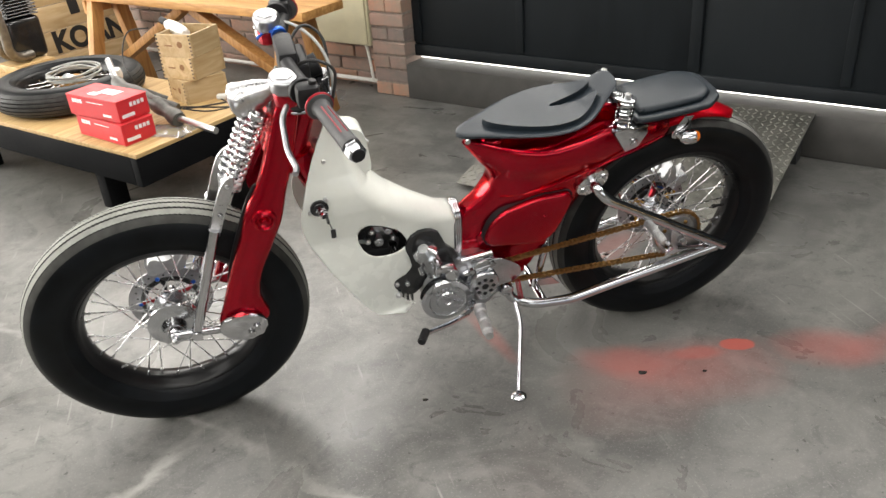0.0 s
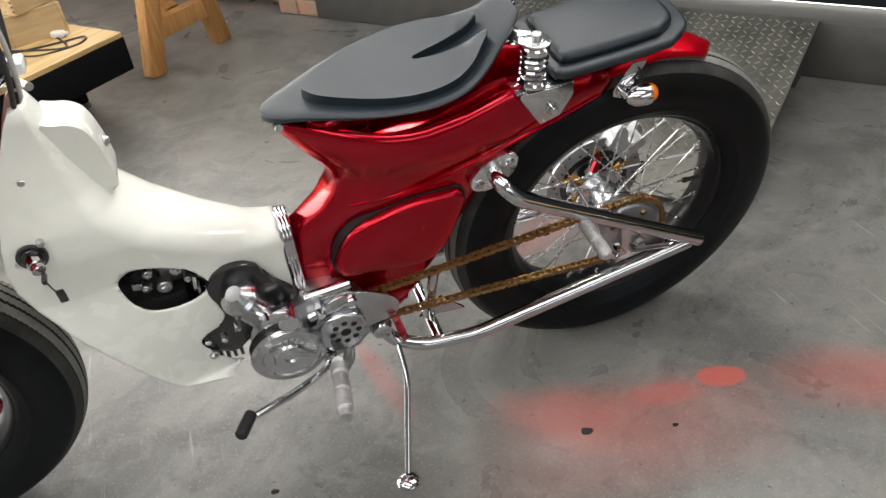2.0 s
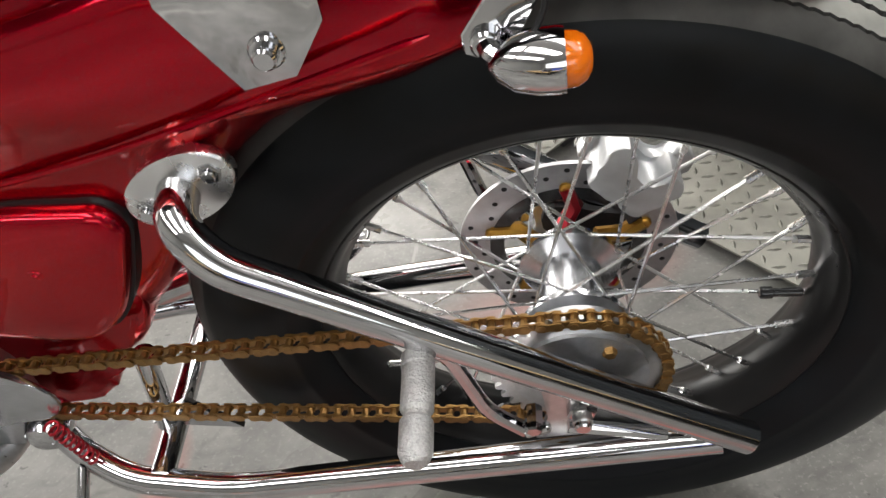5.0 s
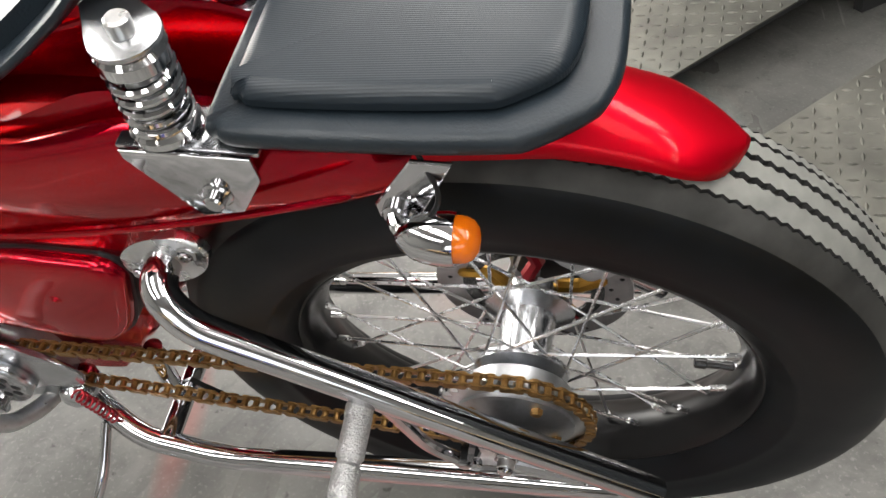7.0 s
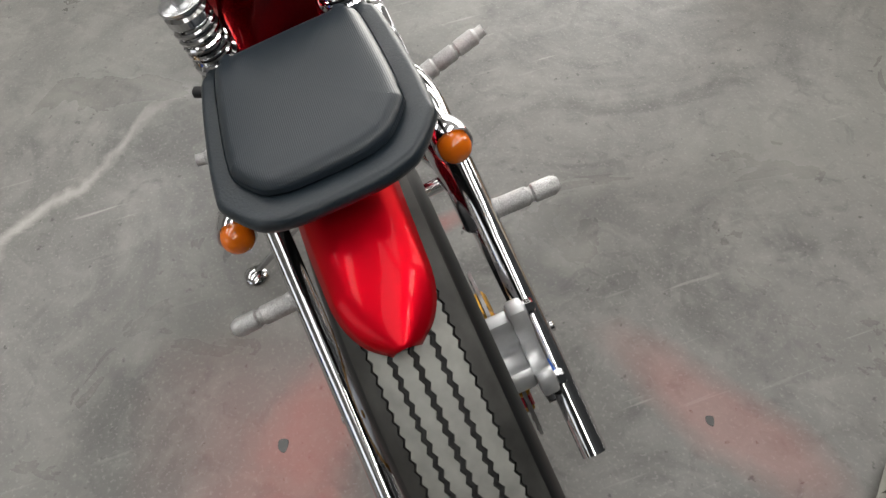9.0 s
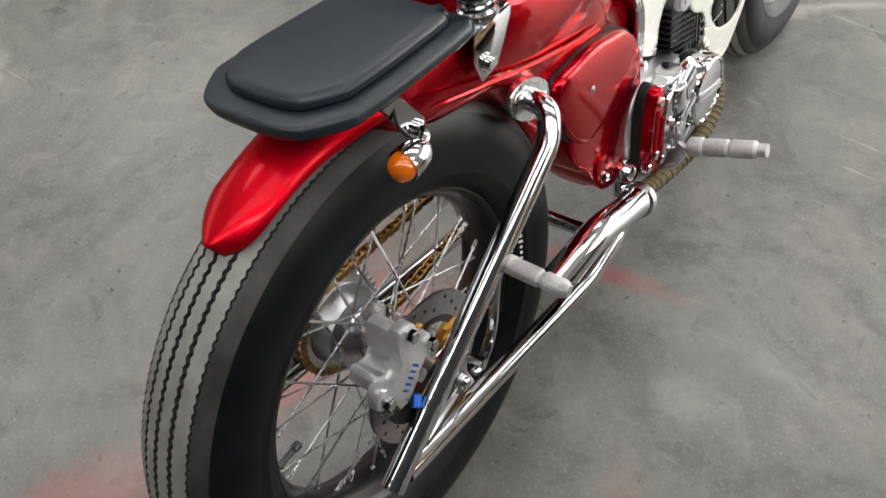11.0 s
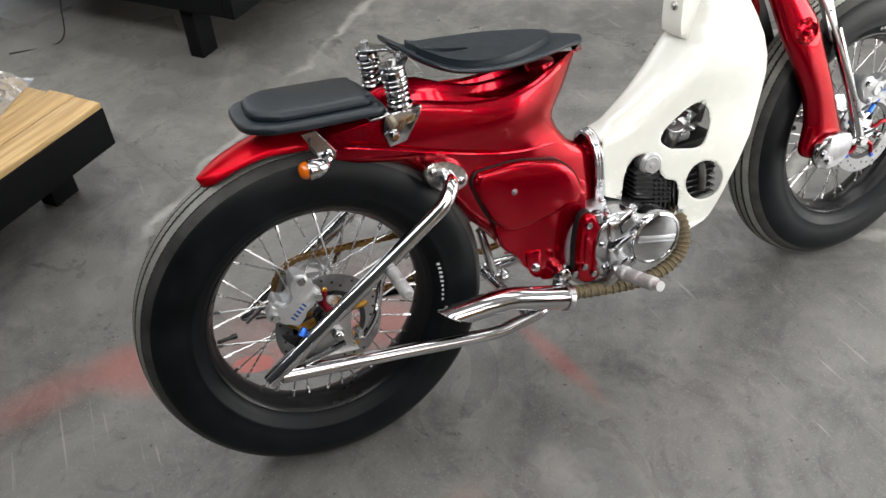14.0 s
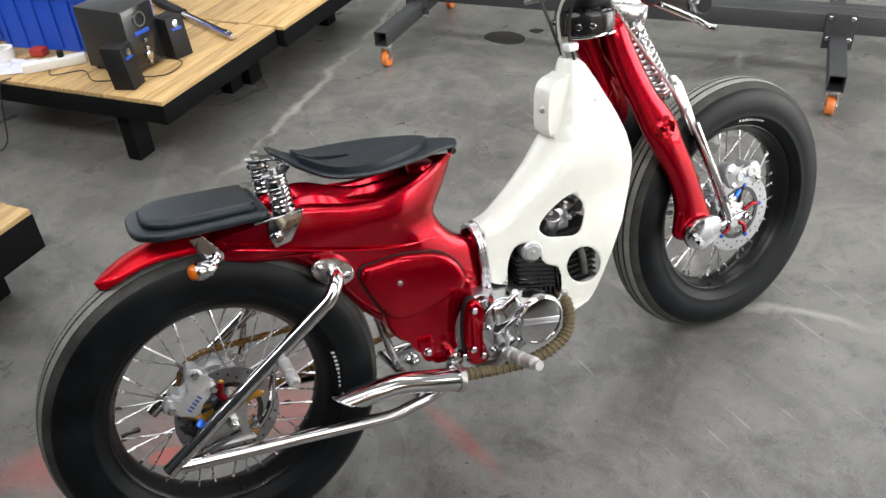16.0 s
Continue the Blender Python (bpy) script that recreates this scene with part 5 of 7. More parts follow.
def chain_loop(pitch=0.0127):
    a, ra, b, rb = Vector((0.545, 0.318)), 0.032, Vector((0.008, 0.333)), 0.071
    d = (b - a)
    ang = math.atan2(d.y, d.x)
    off = math.acos((ra - rb) / d.length)
    pts = []
    t0, t1 = ang + off, ang - off                      # tangent points as seen from both wheels
    rear_arc = [b + Vector((math.cos(t), math.sin(t))) * rb for t in np.linspace(t1, t0, 60)]
    front_arc = [a + Vector((math.cos(t), math.sin(t))) * ra for t in np.linspace(t0, t1 + 2 * math.pi, 40)]
    line = rear_arc + front_arc + [rear_arc[0]]
    cum = [0.0]
    for p, q in zip(line, line[1:]):
        cum.append(cum[-1] + (q - p).length)
    n = int(round(cum[-1] / pitch / 2)) * 2
    out = []
    for k in range(n):
        s = cum[-1] * k / n
        i = int(np.searchsorted(cum, s, side="right")) - 1
        f = (s - cum[i]) / (cum[i + 1] - cum[i])
        out.append(line[i].lerp(line[i + 1], f))
    return out


loop = chain_loop()
rollers = joined(*[cyl((p.x, Y_CHAIN - 0.007, p.y), (p.x, Y_CHAIN + 0.007, p.y), 0.0036, n=8, edge=0.0003) for p in loop])
chain = part("drive_chain", rollers, BRASS, bike, "bronze coloured roller chain")
waist = [(-0.0115, 0.0), (-0.0095, 0.0045), (-0.0055, 0.0052), (0.0, 0.0036), (0.0055, 0.0052), (0.0095, 0.0045), (0.0115, 0.0), (0.0095, -0.0045), (0.0055, -0.0052), (0.0, -0.0036), (-0.0055, -0.0052), (-0.0095, -0.0045)]
link_in = mesh_of("chain_link", joined(slab(waist, 0.0034, 0.0048, 0.0, "xz"), slab(waist, -0.0048, -0.0034, 0.0, "xz")), BRASS)
link_out = mesh_of("chain_link", joined(slab(waist, 0.0052, 0.0066, 0.0, "xz"), slab(waist, -0.0066, -0.0052, 0.0, "xz")), BRASS)
for k, p in enumerate(loop):
    q = loop[(k + 1) % len(loop)]
    ob = new("chain_link", link_in if k % 2 else link_out)
    ob.parent = chain
    ob.location = ((p.x + q.x) / 2, Y_CHAIN, (p.y + q.y) / 2)
    ob.rotation_euler = (0, -math.atan2(q.y - p.y, q.x - p.x), 0)

# rear caliper
cal_line = curved([(-0.040, 0.474), (-0.020, 0.470), (-0.012, 0.445), (0.001, 0.428), (-0.008, 0.413), (-0.027, 0.403), (-0.041, 0.380), (-0.057, 0.372), (-0.074, 0.390), (-0.098, 0.400), (-0.100, 0.418), (-0.088, 0.431), (-0.076, 0.418), (-0.066, 0.415), (-0.051, 0.425), (-0.049, 0.453)], 3)
cal = part("rear_caliper", joined(slab(cal_line, -0.104, -0.086, 0.004, "xz", 2), slab([(-0.03 + (x + 0.03) * 0.8, 0.42 + (z - 0.42) * 0.8) for x, z in cal_line], -0.086, -0.050, 0.003, "xz", 2)), CALIPER, bike, "light grey two-piston brake caliper")
for x, z in ((-0.088, 0.408), (-0.006, 0.421), (-0.030, 0.462)):
    part("caliper_bolt", cyl((x, -0.104, z), (x, -0.114, z), 0.008, n=6), CHROME, cal)
part("caliper_print", joined(*[moved(box((0, 0, 0), (0.003, 0.001, 0.010), 0), Matrix.Translation((-0.058 + 0.006 * k, -0.1046, 0.392 + 0.005 * k)) @ Matrix.Rotation(radians(-35), 4, "Y")) for k in range(5)]), BLUE, cal, "small blue printed mark")
part("caliper_fitting", cyl((-0.042, -0.100, 0.363), (-0.054, -0.106, 0.353), 0.0065), BLUE, cal, "blue hose fitting")
part("caliper_carrier", slab(curved([(-0.085, 0.36), (-0.05, 0.345), (0.02, 0.36), (0.03, 0.33), (0.0, 0.315), (-0.06, 0.325)], 3), -0.098, -0.090, 0.001, "xz"), MATT, cal)

# ---- engine ----
engine = part("engine", joined(slab(curved([(0.520, 0.250), (0.515, 0.330), (0.560, 0.385), (0.640, 0.372), (0.715, 0.345), (0.725, 0.280), (0.700, 0.222), (0.620, 0.208), (0.550, 0.222)], 4), -0.080, 0.075, 0.010, "xz", 3)), CAST, bike, "polished horizontal single-cylinder engine")
left_cover = part("flywheel_cover", lathe([(0.060, 0.070), (0.068, 0.078), (0.068, 0.098), (0.063, 0.104), (0.050, 0.106), (0.047, 0.103), (0.030, 0.103), (0.027, 0.107), (0.012, 0.107), (0.010, 0.104), (0.002, 0.104)], (0.668, 0.0, 0.284), (0, 1, 0), 56), ALU, engine, "round polished flywheel cover")
part("cover_lettering", joined(*[moved(box((0, 0, 0), (0.007, 0.002, 0.009), 0), Matrix.Translation((0.668, 0.1035, 0.284)) @ Matrix.Rotation(radians(-40 + 14 * k), 4, "Y") @ Matrix.Translation((0, 0, 0.039))) for k in range(7)]), CAST, left_cover)
part("starter_housing", joined(cyl((0.690, 0.060, 0.360), (0.722, 0.088, 0.452), 0.029, 0.031, 28, 0.006), cyl((0.722, 0.088, 0.452), (0.726, 0.091, 0.463), 0.026, 0.015, 28)), ALU, engine, "polished starter housing")
part("starter_boss", cyl((0.655, 0.07, 0.372), (0.655, 0.108, 0.372), 0.018), CHROME, engine)
part("starter_bridge", box((0.676, 0.096, 0.392), (0.05, 0.022, 0.022), 0.005), CHROME, engine)
for x, r in ((0.69, 0.007), (0.735, 0.006)):
    part("starter_bolt", cyl((x, 0.09, 0.40), (x, 0.113, 0.40), r, n=6), CHROME, engine)
part("engine_shroud", slab(curved([(0.748, 0.40), (0.765, 0.45), (0.750, 0.485), (0.715, 0.497), (0.680, 0.485), (0.668, 0.450), (0.64, 0.418), (0.630, 0.395), (0.66, 0.37), (0.72, 0.33), (0.745, 0.30), (0.775, 0.305), (0.81, 0.345), (0.80, 0.365), (0.765, 0.372)], 4), 0.056, 0.068, 0.003, "xz"), BLACK, engine, "black engine mounting plate")
for x, z in ((0.792, 0.345), (0.765, 0.340)):
    part("mount_bolt", cyl((x, 0.066, z), (x, 0.076, z), 0.006, n=6), STEEL, engine)
sp_cover = part("sprocket_cover", joined(slab(curved([(0.612, 0.270), (0.612, 0.330), (0.585, 0.375), (0.530, 0.382), (0.478, 0.352), (0.462, 0.322), (0.478, 0.296), (0.530, 0.285), (0.555, 0.262), (0.585, 0.250)], 4), 0.084, 0.090, 0.002, "xz"), slab(curved([(0.606, 0.275), (0.606, 0.330), (0.575, 0.350), (0.535, 0.340), (0.528, 0.300), (0.55, 0.270), (0.582, 0.258)], 4), 0.089, 0.104, 0.006, "xz", 3)), ALU, engine, "polished sprocket cover with round drillings")
for k in range(9):
    t = 2 * math.pi * k / 8
    r = 0.0 if k == 8 else 0.023
    rr = 0.0095 if k == 8 else 0.0055
    c = (0.566 + r * math.cos(t), 0.306 + r * math.sin(t))
    part("drilling", cyl((c[0], 0.1015, c[1]), (c[0], 0.1046, c[1]), rr, n=14, edge=0.0003), MATT, sp_cover)
part("cover_bracket", joined(tube([(0.618, 0.062, 0.372), (0.538, 0.070, 0.388)], 0.011, 12), tube([(0.62, 0.082, 0.345), (0.55, 0.084, 0.362)], 0.009, 12), cyl((0.600, 0.07, 0.36), (0.600, 0.10, 0.36), 0.009, n=6), cyl((0.545, 0.07, 0.372), (0.545, 0.10, 0.372), 0.009, n=6)), CHROME, engine)
# cylinder and head, seen through the shield
barrel = part("cylinder", box((0.79, -0.005, 0.325), (0.10, 0.07, 0.09), 0.01), BLACK, engine, "black finned cylinder")
for k in range(6):
    part("fin", box((0.748 + 0.012 * k, -0.008, 0.325), (0.006, 0.107, 0.14), 0.001, 1), BLACK, barrel)
head = part("cylinder_head", box((0.855, -0.005, 0.365), (0.085, 0.09, 0.125), 0.012), MATT, engine, "black finned cylinder head")
for k in range(7):
    part("fin", box((0.855, -0.005, 0.318 + 0.015 * k), (0.095, 0.116, 0.004), 0.001, 1), BLACK, head)
part("head_pipe", tube(rounded([(0.858, -0.066, 0.405), (0.862, -0.070, 0.375), (0.868, -0.062, 0.335)], 0.02), 0.008, 10), FORK_GREY, head)
carb = part("carburettor", joined(box((0.815, -0.012, 0.478), (0.075, 0.06, 0.06), 0.010), cyl((0.85, -0.012, 0.50), (0.90, -0.012, 0.53), 0.024), cyl((0.80, -0.02, 0.44), (0.80, -0.05, 0.50), 0.02), cyl((0.815, -0.012, 0.505), (0.815, -0.012, 0.545), 0.019), tube(rounded([(0.79, 0, 0.46), (0.76, 0, 0.44), (0.75, 0, 0.40)], 0.02), 0.016, 12)), DISC, engine, "carburettor behind the shield")
for s in (1, -1):
    for x, z, q in ((0.842, 0.505, 0.008), (0.800, 0.500, 0.010), (0.825, 0.470, 0.012), (0.788, 0.474, 0.006), (0.852, 0.476, 0.007)):
        part("carb_screw", joined(cyl((x, s * 0.018, z), (x, s * 0.046, z), q, n=12), cyl((x, s * 0.046, z), (x, s * 0.050, z), q * 0.55, n=6)), STEEL if q < 0.009 else CAST, carb)
    part("carb_hose", tube(smooth([(0.775, s * 0.03, 0.470), (0.800, s * 0.045, 0.515), (0.838, s * 0.046, 0.528), (0.870, s * 0.035, 0.505)], 6), 0.0045, 8), MATT, carb)
    part("carb_bracket", slab([(0.845, 0.462), (0.875, 0.472), (0.872, 0.484), (0.842, 0.476)], 0.030 if s > 0 else -0.036, 0.036 if s > 0 else -0.030, 0.001, "xz", 1), ALU, carb)
# added black blocks keep the view through the shield's holes dark
part("dark_backing", joined(box((0.872, 0.004, 0.515), (0.055, 0.05, 0.10), 0.015, 3), box((0.86, 0.0, 0.395), (0.13, 0.08, 0.10), 0.012), box((0.72, 0.0, 0.43), (0.10, 0.05, 0.08), 0.012), cyl((0.90, 0.03, 0.46), (0.93, 0.03, 0.56), 0.03)), MATT, engine, "added black blocks that darken the view behind the shield")
part("manifold_pipe", tube(rounded([(0.83, 0.02, 0.44), (0.85, 0.03, 0.52), (0.90, 0.02, 0.57)], 0.03), 0.012, 10), MATT, engine)
cooler = part("oil_cooler", slab([(0.700, 0.365), (0.780, 0.335), (0.780, 0.400), (0.700, 0.430)], -0.058, -0.035, 0.0, "xz"), BLACK, engine, "black finned cooler")
for k in range(7):
    part("fin", slab([(0.69, 0.360 + 0.011 * k), (0.785, 0.330 + 0.011 * k), (0.785, 0.3335 + 0.011 * k), (0.69, 0.3635 + 0.011 * k)], -0.064, -0.03, 0.0, "xz"), MATT, cooler)
part("canister", joined(cyl((0.738, -0.03, 0.434), (0.734, -0.064, 0.434), 0.0255, edge=0.004), cyl((0.734, -0.063, 0.434), (0.7335, -0.067, 0.434), 0.018), cyl((0.7335, -0.066, 0.434), (0.733, -0.070, 0.434), 0.006, n=6)), CALIPER, engine, "round alloy oil filter cap")
# right side
clutch = part("clutch_cover", joined(lathe([(0.057, -0.075), (0.0605, -0.085), (0.0605, -0.122), (0.058, -0.128), (0.053, -0.130), (0.0525, -0.1275), (0.040, -0.1288), (0.020, -0.1298), (0.002, -0.130)], (0.700, 0, 0.300), (0, 1, 0), 56)), CHROME, engine, "round chrome clutch cover")
part("cover_stripe", moved(joined(box((0, 0, 0.006), (0.094, 0.003, 0.0025), 0.0005), box((0, 0, -0.006), (0.094, 0.003, 0.0025), 0.0005), box((0, 0, 0), (0.092, 0.0022, 0.008), 0.0004)), Matrix.Translation((0.700, -0.1296, 0.300)) @ Matrix.Rotation(radians(16), 4, "Y")), CAST, clutch)
part("right_crankcase", joined(slab(curved([(0.565, 0.255), (0.560, 0.340), (0.600, 0.380), (0.650, 0.375), (0.670, 0.33), (0.66, 0.262), (0.615, 0.238)], 4), -0.118, -0.070, 0.008, "xz", 3), box((0.612, -0.118, 0.350), (0.05, 0.02, 0.045), 0.006), box((0.60, -0.12, 0.288), (0.035, 0.018, 0.05), 0.005), cyl((0.575, -0.10, 0.37), (0.575, -0.10, 0.392), 0.013), cyl((0.648, -0.10, 0.365), (0.652, -0.115, 0.385), 0.009)), ALU, engine, "polished right crankcase")
for x, z in ((0.577, 0.268), (0.604, 0.250), (0.646, 0.264), (0.573, 0.325), (0.652, 0.352), (0.612, 0.368)):
    part("case_bolt", joined(cyl((x, -0.112, z), (x, -0.1215, z), 0.0075, n=16), cyl((x, -0.121, z), (x, -0.126, z), 0.0050, n=6)), CHROME, engine)
# flat black patch: the shade of a crevice set in colour
part("crevice_shade", slab(curved([(0.585, 0.300), (0.588, 0.325), (0.606, 0.328), (0.618, 0.312), (0.612, 0.296)], 3), -0.1195, -0.1165, 0.0, "xz"), MATT, engine, "black patch for a shaded crevice in the crankcase")
part("oil_cap", joined(cyl((0.592, -0.103, 0.350), (0.592, -0.103, 0.372), 0.0135), cyl((0.592, -0.103, 0.370), (0.592, -0.103, 0.377), 0.010)), MATT, engine, "black filler cap")
heel_line = curved([(0.524, 0.252), (0.522, 0.300), (0.528, 0.350), (0.540, 0.390), (0.562, 0.393), (0.574, 0.350), (0.580, 0.280), (0.562, 0.243)], 4)
heel = part("heel_plate", slab(heel_line, -0.114, -0.088, 0.005, "xz", 3), RED, engine, "red engine side casing")
part("casing_gasket", slab([(0.550 + (x - 0.550) * 1.06, 0.316 + (z - 0.316) * 1.03) for x, z in heel_line], -0.096, -0.080, 0.002, "xz", 1), MATT, heel, "black casing gasket")
for x0, z0, x1, z1 in ((0.534, 0.288, 0.541, 0.362), (0.553, 0.270, 0.560, 0.340)):
    part("casing_rib", tube([(x0, -0.114, z0), (x1, -0.114, z1)], 0.0042, 8), RED, heel)
for geo in (slab([(0.603, 0.366), (0.643, 0.384), (0.652, 0.350), (0.612, 0.334)], -0.128, -0.114, 0.003, "xz", 2), slab([(0.612, 0.359), (0.640, 0.371), (0.645, 0.353), (0.617, 0.342)], -0.1285, -0.1275, 0.0, "xz"),
            slab([(0.596, 0.318), (0.640, 0.334), (0.646, 0.322), (0.602, 0.306)], -0.132, -0.114, 0.003, "xz", 2), slab([(0.602, 0.272), (0.630, 0.280), (0.634, 0.268), (0.606, 0.258)], -0.130, -0.114, 0.003, "xz", 2)):
    part("case_plate", geo, CHROME, engine, "stepped chrome plate on the crankcase")
for x, z in ((0.546, 0.378), (0.532, 0.286), (0.553, 0.262), (0.507, 0.278)):
    part("casing_bolt", cyl((x, -0.108, z), (x, -0.120, z), 0.008, n=6), CHROME, engine)
part("frame_tongue", slab(curved([(0.380, 0.440), (0.376, 0.362), (0.420, 0.322), (0.432, 0.288), (0.448, 0.266), (0.480, 0.254), (0.521, 0.251), (0.546, 0.264), (0.558, 0.370), (0.560, 0.440)], 3), -0.072, 0.046, 0.008, "xz", 4), RED, bike, "red lower frame section")
tab = part("frame_tab", slab(curved([(0.425, 0.336), (0.428, 0.292), (0.442, 0.272), (0.455, 0.284), (0.456, 0.332)], 3), -0.0765, -0.066, 0.002, "xz", 2), RED, bike, "red frame lug with a bolt")
part("tab_bolt", joined(cyl((0.441, -0.072, 0.298), (0.441, -0.084, 0.298), 0.0075, n=6), cyl((0.441, -0.072, 0.298), (0.441, -0.077, 0.298), 0.0105, n=18)), CHROME, tab)

part("filler_cap", lathe([(0.022, 0.0), (0.030, 0.004), (0.030, 0.020), (0.026, 0.026), (0.010, 0.028)], (0.522, 0, 0.668), (0.05, 0, 1), 28), RED, bike, "red filler cap below the saddle")
part("fuel_tank", slab(curved([(0.235, 0.0), (0.27, 0.040), (0.37, 0.052), (0.46, 0.042), (0.495, 0.0), (0.46, -0.042), (0.37, -0.052), (0.27, -0.040)], 5), 0.565, 0.630, 0.024, "xy", 5), RED, bike, "rounded red tank top below the saddle", angle=60)

# gear lever and front pegs
lever = part("gear_lever", tube(rounded([(0.600, 0.100, 0.248), (0.618, 0.126, 0.246), (0.68, 0.165, 0.262), (0.755, 0.205, 0.288)], 0.02), 0.0065, 10), CHROME, bike, "bent chrome gear lever")
part("lever_rubber", cyl((0.752, 0.196, 0.288), (0.776, 0.240, 0.297), 0.0105, n=16, edge=0.003), MATT, lever, "black rubber toe piece")
part("lever_clamp", joined(cyl((0.600, 0.085, 0.248), (0.600, 0.112, 0.248), 0.012, n=16), cyl((0.592, 0.106, 0.240), (0.610, 0.106, 0.236), 0.006, n=8)), CHROME, lever)
for s in (1, -1):
    end = Vector((0.608, s * 0.262, 0.290))
    base = Vector((0.594, s * 0.140, 0.268)) if s > 0 else Vector((0.600, s * 0.142, 0.262))
    d = (end - base).normalized()
    peg = part("front_peg", lathe([(0.0125, 0.0), (0.016, 0.004), (0.016, 0.022), (0.012, 0.026), (0.0145, 0.032), (0.0145, 0.062), (0.0115, 0.065), (0.0115, 0.068), (0.0145, 0.071), (0.0145, 0.105), (0.0105, 0.110), (0.0105, (end - base).length)], base, d, 22), KNURL, bike, "knurled aluminium rider peg")
    part("peg_stay", tube(rounded([base + Vector((0, -s * 0.008, 0)), (0.585, s * 0.125, 0.235), (0.565, s * 0.085, 0.212), (0.56, s * 0.03, 0.205)], 0.03), 0.011, 12), STEEL, peg, "dark steel peg stay")

# side stand
stand = part("side_stand", tube(rounded([(0.478, 0.100, 0.222), (0.478, 0.150, 0.185), (0.524, 0.272, 0.072)], 0.02), 0.0062, 12), CHROME, bike, "slim chrome side stand")
part("stand_foot", moved(lathe([(0.010, -0.004), (0.020, -0.004), (0.022, 0.0), (0.018, 0.006), (0.008, 0.010)], (0, 0, 0), (0, 0, 1), 24), Matrix.Translation((0.527, 0.281, 0.0605)) @ Matrix.Rotation(radians(11.1), 4, "X")), CHROME, stand)
part("stand_spring", spring((0.462, 0.098, 0.235), (0.475, 0.100, 0.300), 0.006, 0.0014, 9, 6, 10), RUBY, stand)

# ---- exhaust ----
header = smooth([(0.800, -0.03, 0.305), (0.800, -0.075, 0.292), (0.790, -0.103, 0.262), (0.767, -0.116, 0.230), (0.722, -0.121, 0.211), (0.66, -0.122, 0.206), (0.60, -0.118, 0.212), (0.53, -0.113, 0.225), (0.480, -0.110, 0.238)], 8)
ex = part("exhaust_header", tube(header, 0.0128, 16), WRAP, bike, "exhaust header wrapped in brown heat tape")
turns = []
for k in range(0, 300):
    u = 2 + (len(header) - 5) * k / 299
    c = header[int(u)].lerp(header[int(u) + 1], u - int(u))
    d = (header[int(u) + 1] - header[int(u)]).normalized()
    a = d.cross(Vector((0, 0, 1))).normalized()
    turns.append(c + (a * math.cos(k * 0.66) + d.cross(a) * math.sin(k * 0.66)) * 0.0122)
part("heat_tape", tube(turns, 0.0034, 6), WRAP, ex, "wound brown heat tape")
muf = [Vector(p) for p in ((0.494, -0.110, 0.223), (0.470, -0.110, 0.232), (0.42, -0.112, 0.251), (0.36, -0.113, 0.273), (0.31, -0.114, 0.280), (0.26, -0.114, 0.282), (0.19, -0.114, 0.2835))]
mline = smooth(muf, 8)
mv, mf = tube(mline, [0.0262 - 0.0025 * min(1, k / 24) for k in range(len(mline))], 28, cap=False)
mv = [(max(x, 0.208 + 0.066 * (0.307 - z) / 0.047), y, z) for x, y, z in mv]      # slash-cut tail
muffler = part("muffler", (mv, mf), CHROME, bike, "short chrome slash-cut muffler")
muffler.modifiers.new("thickness", "SOLIDIFY").thickness = 0.0025
part("muffler_clamp", lathe([(0.0262, -0.006), (0.029, -0.006), (0.029, 0.006), (0.0262, 0.006)], (0.489, -0.110, 0.2250), (-0.94, 0, 0.34), 28, closed=True), STEEL, muffler)
part("muffler_lining", tube(mline[4:30], 0.0205, 20), MATT, muffler)

# ---- fork, springs, link ----
leg_path = [(0.992, 0.897, 0.016, 0.042), (1.000, 0.872, 0.026, 0.045), (1.018, 0.812, 0.030, 0.050), (1.038, 0.752, 0.032, 0.058), (1.058, 0.702, 0.034, 0.067), (1.086, 0.640, 0.042, 0.079), (1.110, 0.582, 0.038, 0.084), (1.146, 0.500, 0.036, 0.085), (1.165, 0.436, 0.040, 0.085), (1.171, 0.398, 0.049, 0.086), (1.174, 0.364, 0.060, 0.088), (1.176, 0.346, 0.055, 0.088), (1.177, 0.337, 0.038, 0.088)]     # x, z, half-width, distance from the middle


def fork_leg_geo(side):
    """Pressed leg: a rounded shell that swells at the boss and spreads into its foot."""
    rings = []
    fine = smooth([(x, 0, z) for x, z, _, _ in leg_path], 5)
    widths, offs = zip(*[(v.x, v.y) for v in smooth([(w, o, 0) for _, _, w, o in leg_path], 5)])
    for k, p in enumerate(fine):
        d = (fine[min(k + 1, len(fine) - 1)] - fine[max(k - 1, 0)]).normalized()
        if k > len(fine) - 20:
            d = d.lerp(Vector((0, 0, -1)), min(1, (k - len(fine) + 20) / 8)).normalized()
        q = Vector((-d.z, 0, d.x))
        ring = []
        for n in range(28):
            t = 2 * math.pi * n / 28
            c, e = math.cos(t), math.sin(t)
            half = min(0.0215, widths[k] * 0.8)
            v = p + q * (widths[k] * math.copysign(abs(c) ** 0.75, c))
            ring.append((v.x, side * (offs[k] + half * math.copysign(abs(e) ** 0.8, e)), v.z))
        rings.append(ring if side > 0 else ring[::-1])
    return rings_to_mesh(rings)


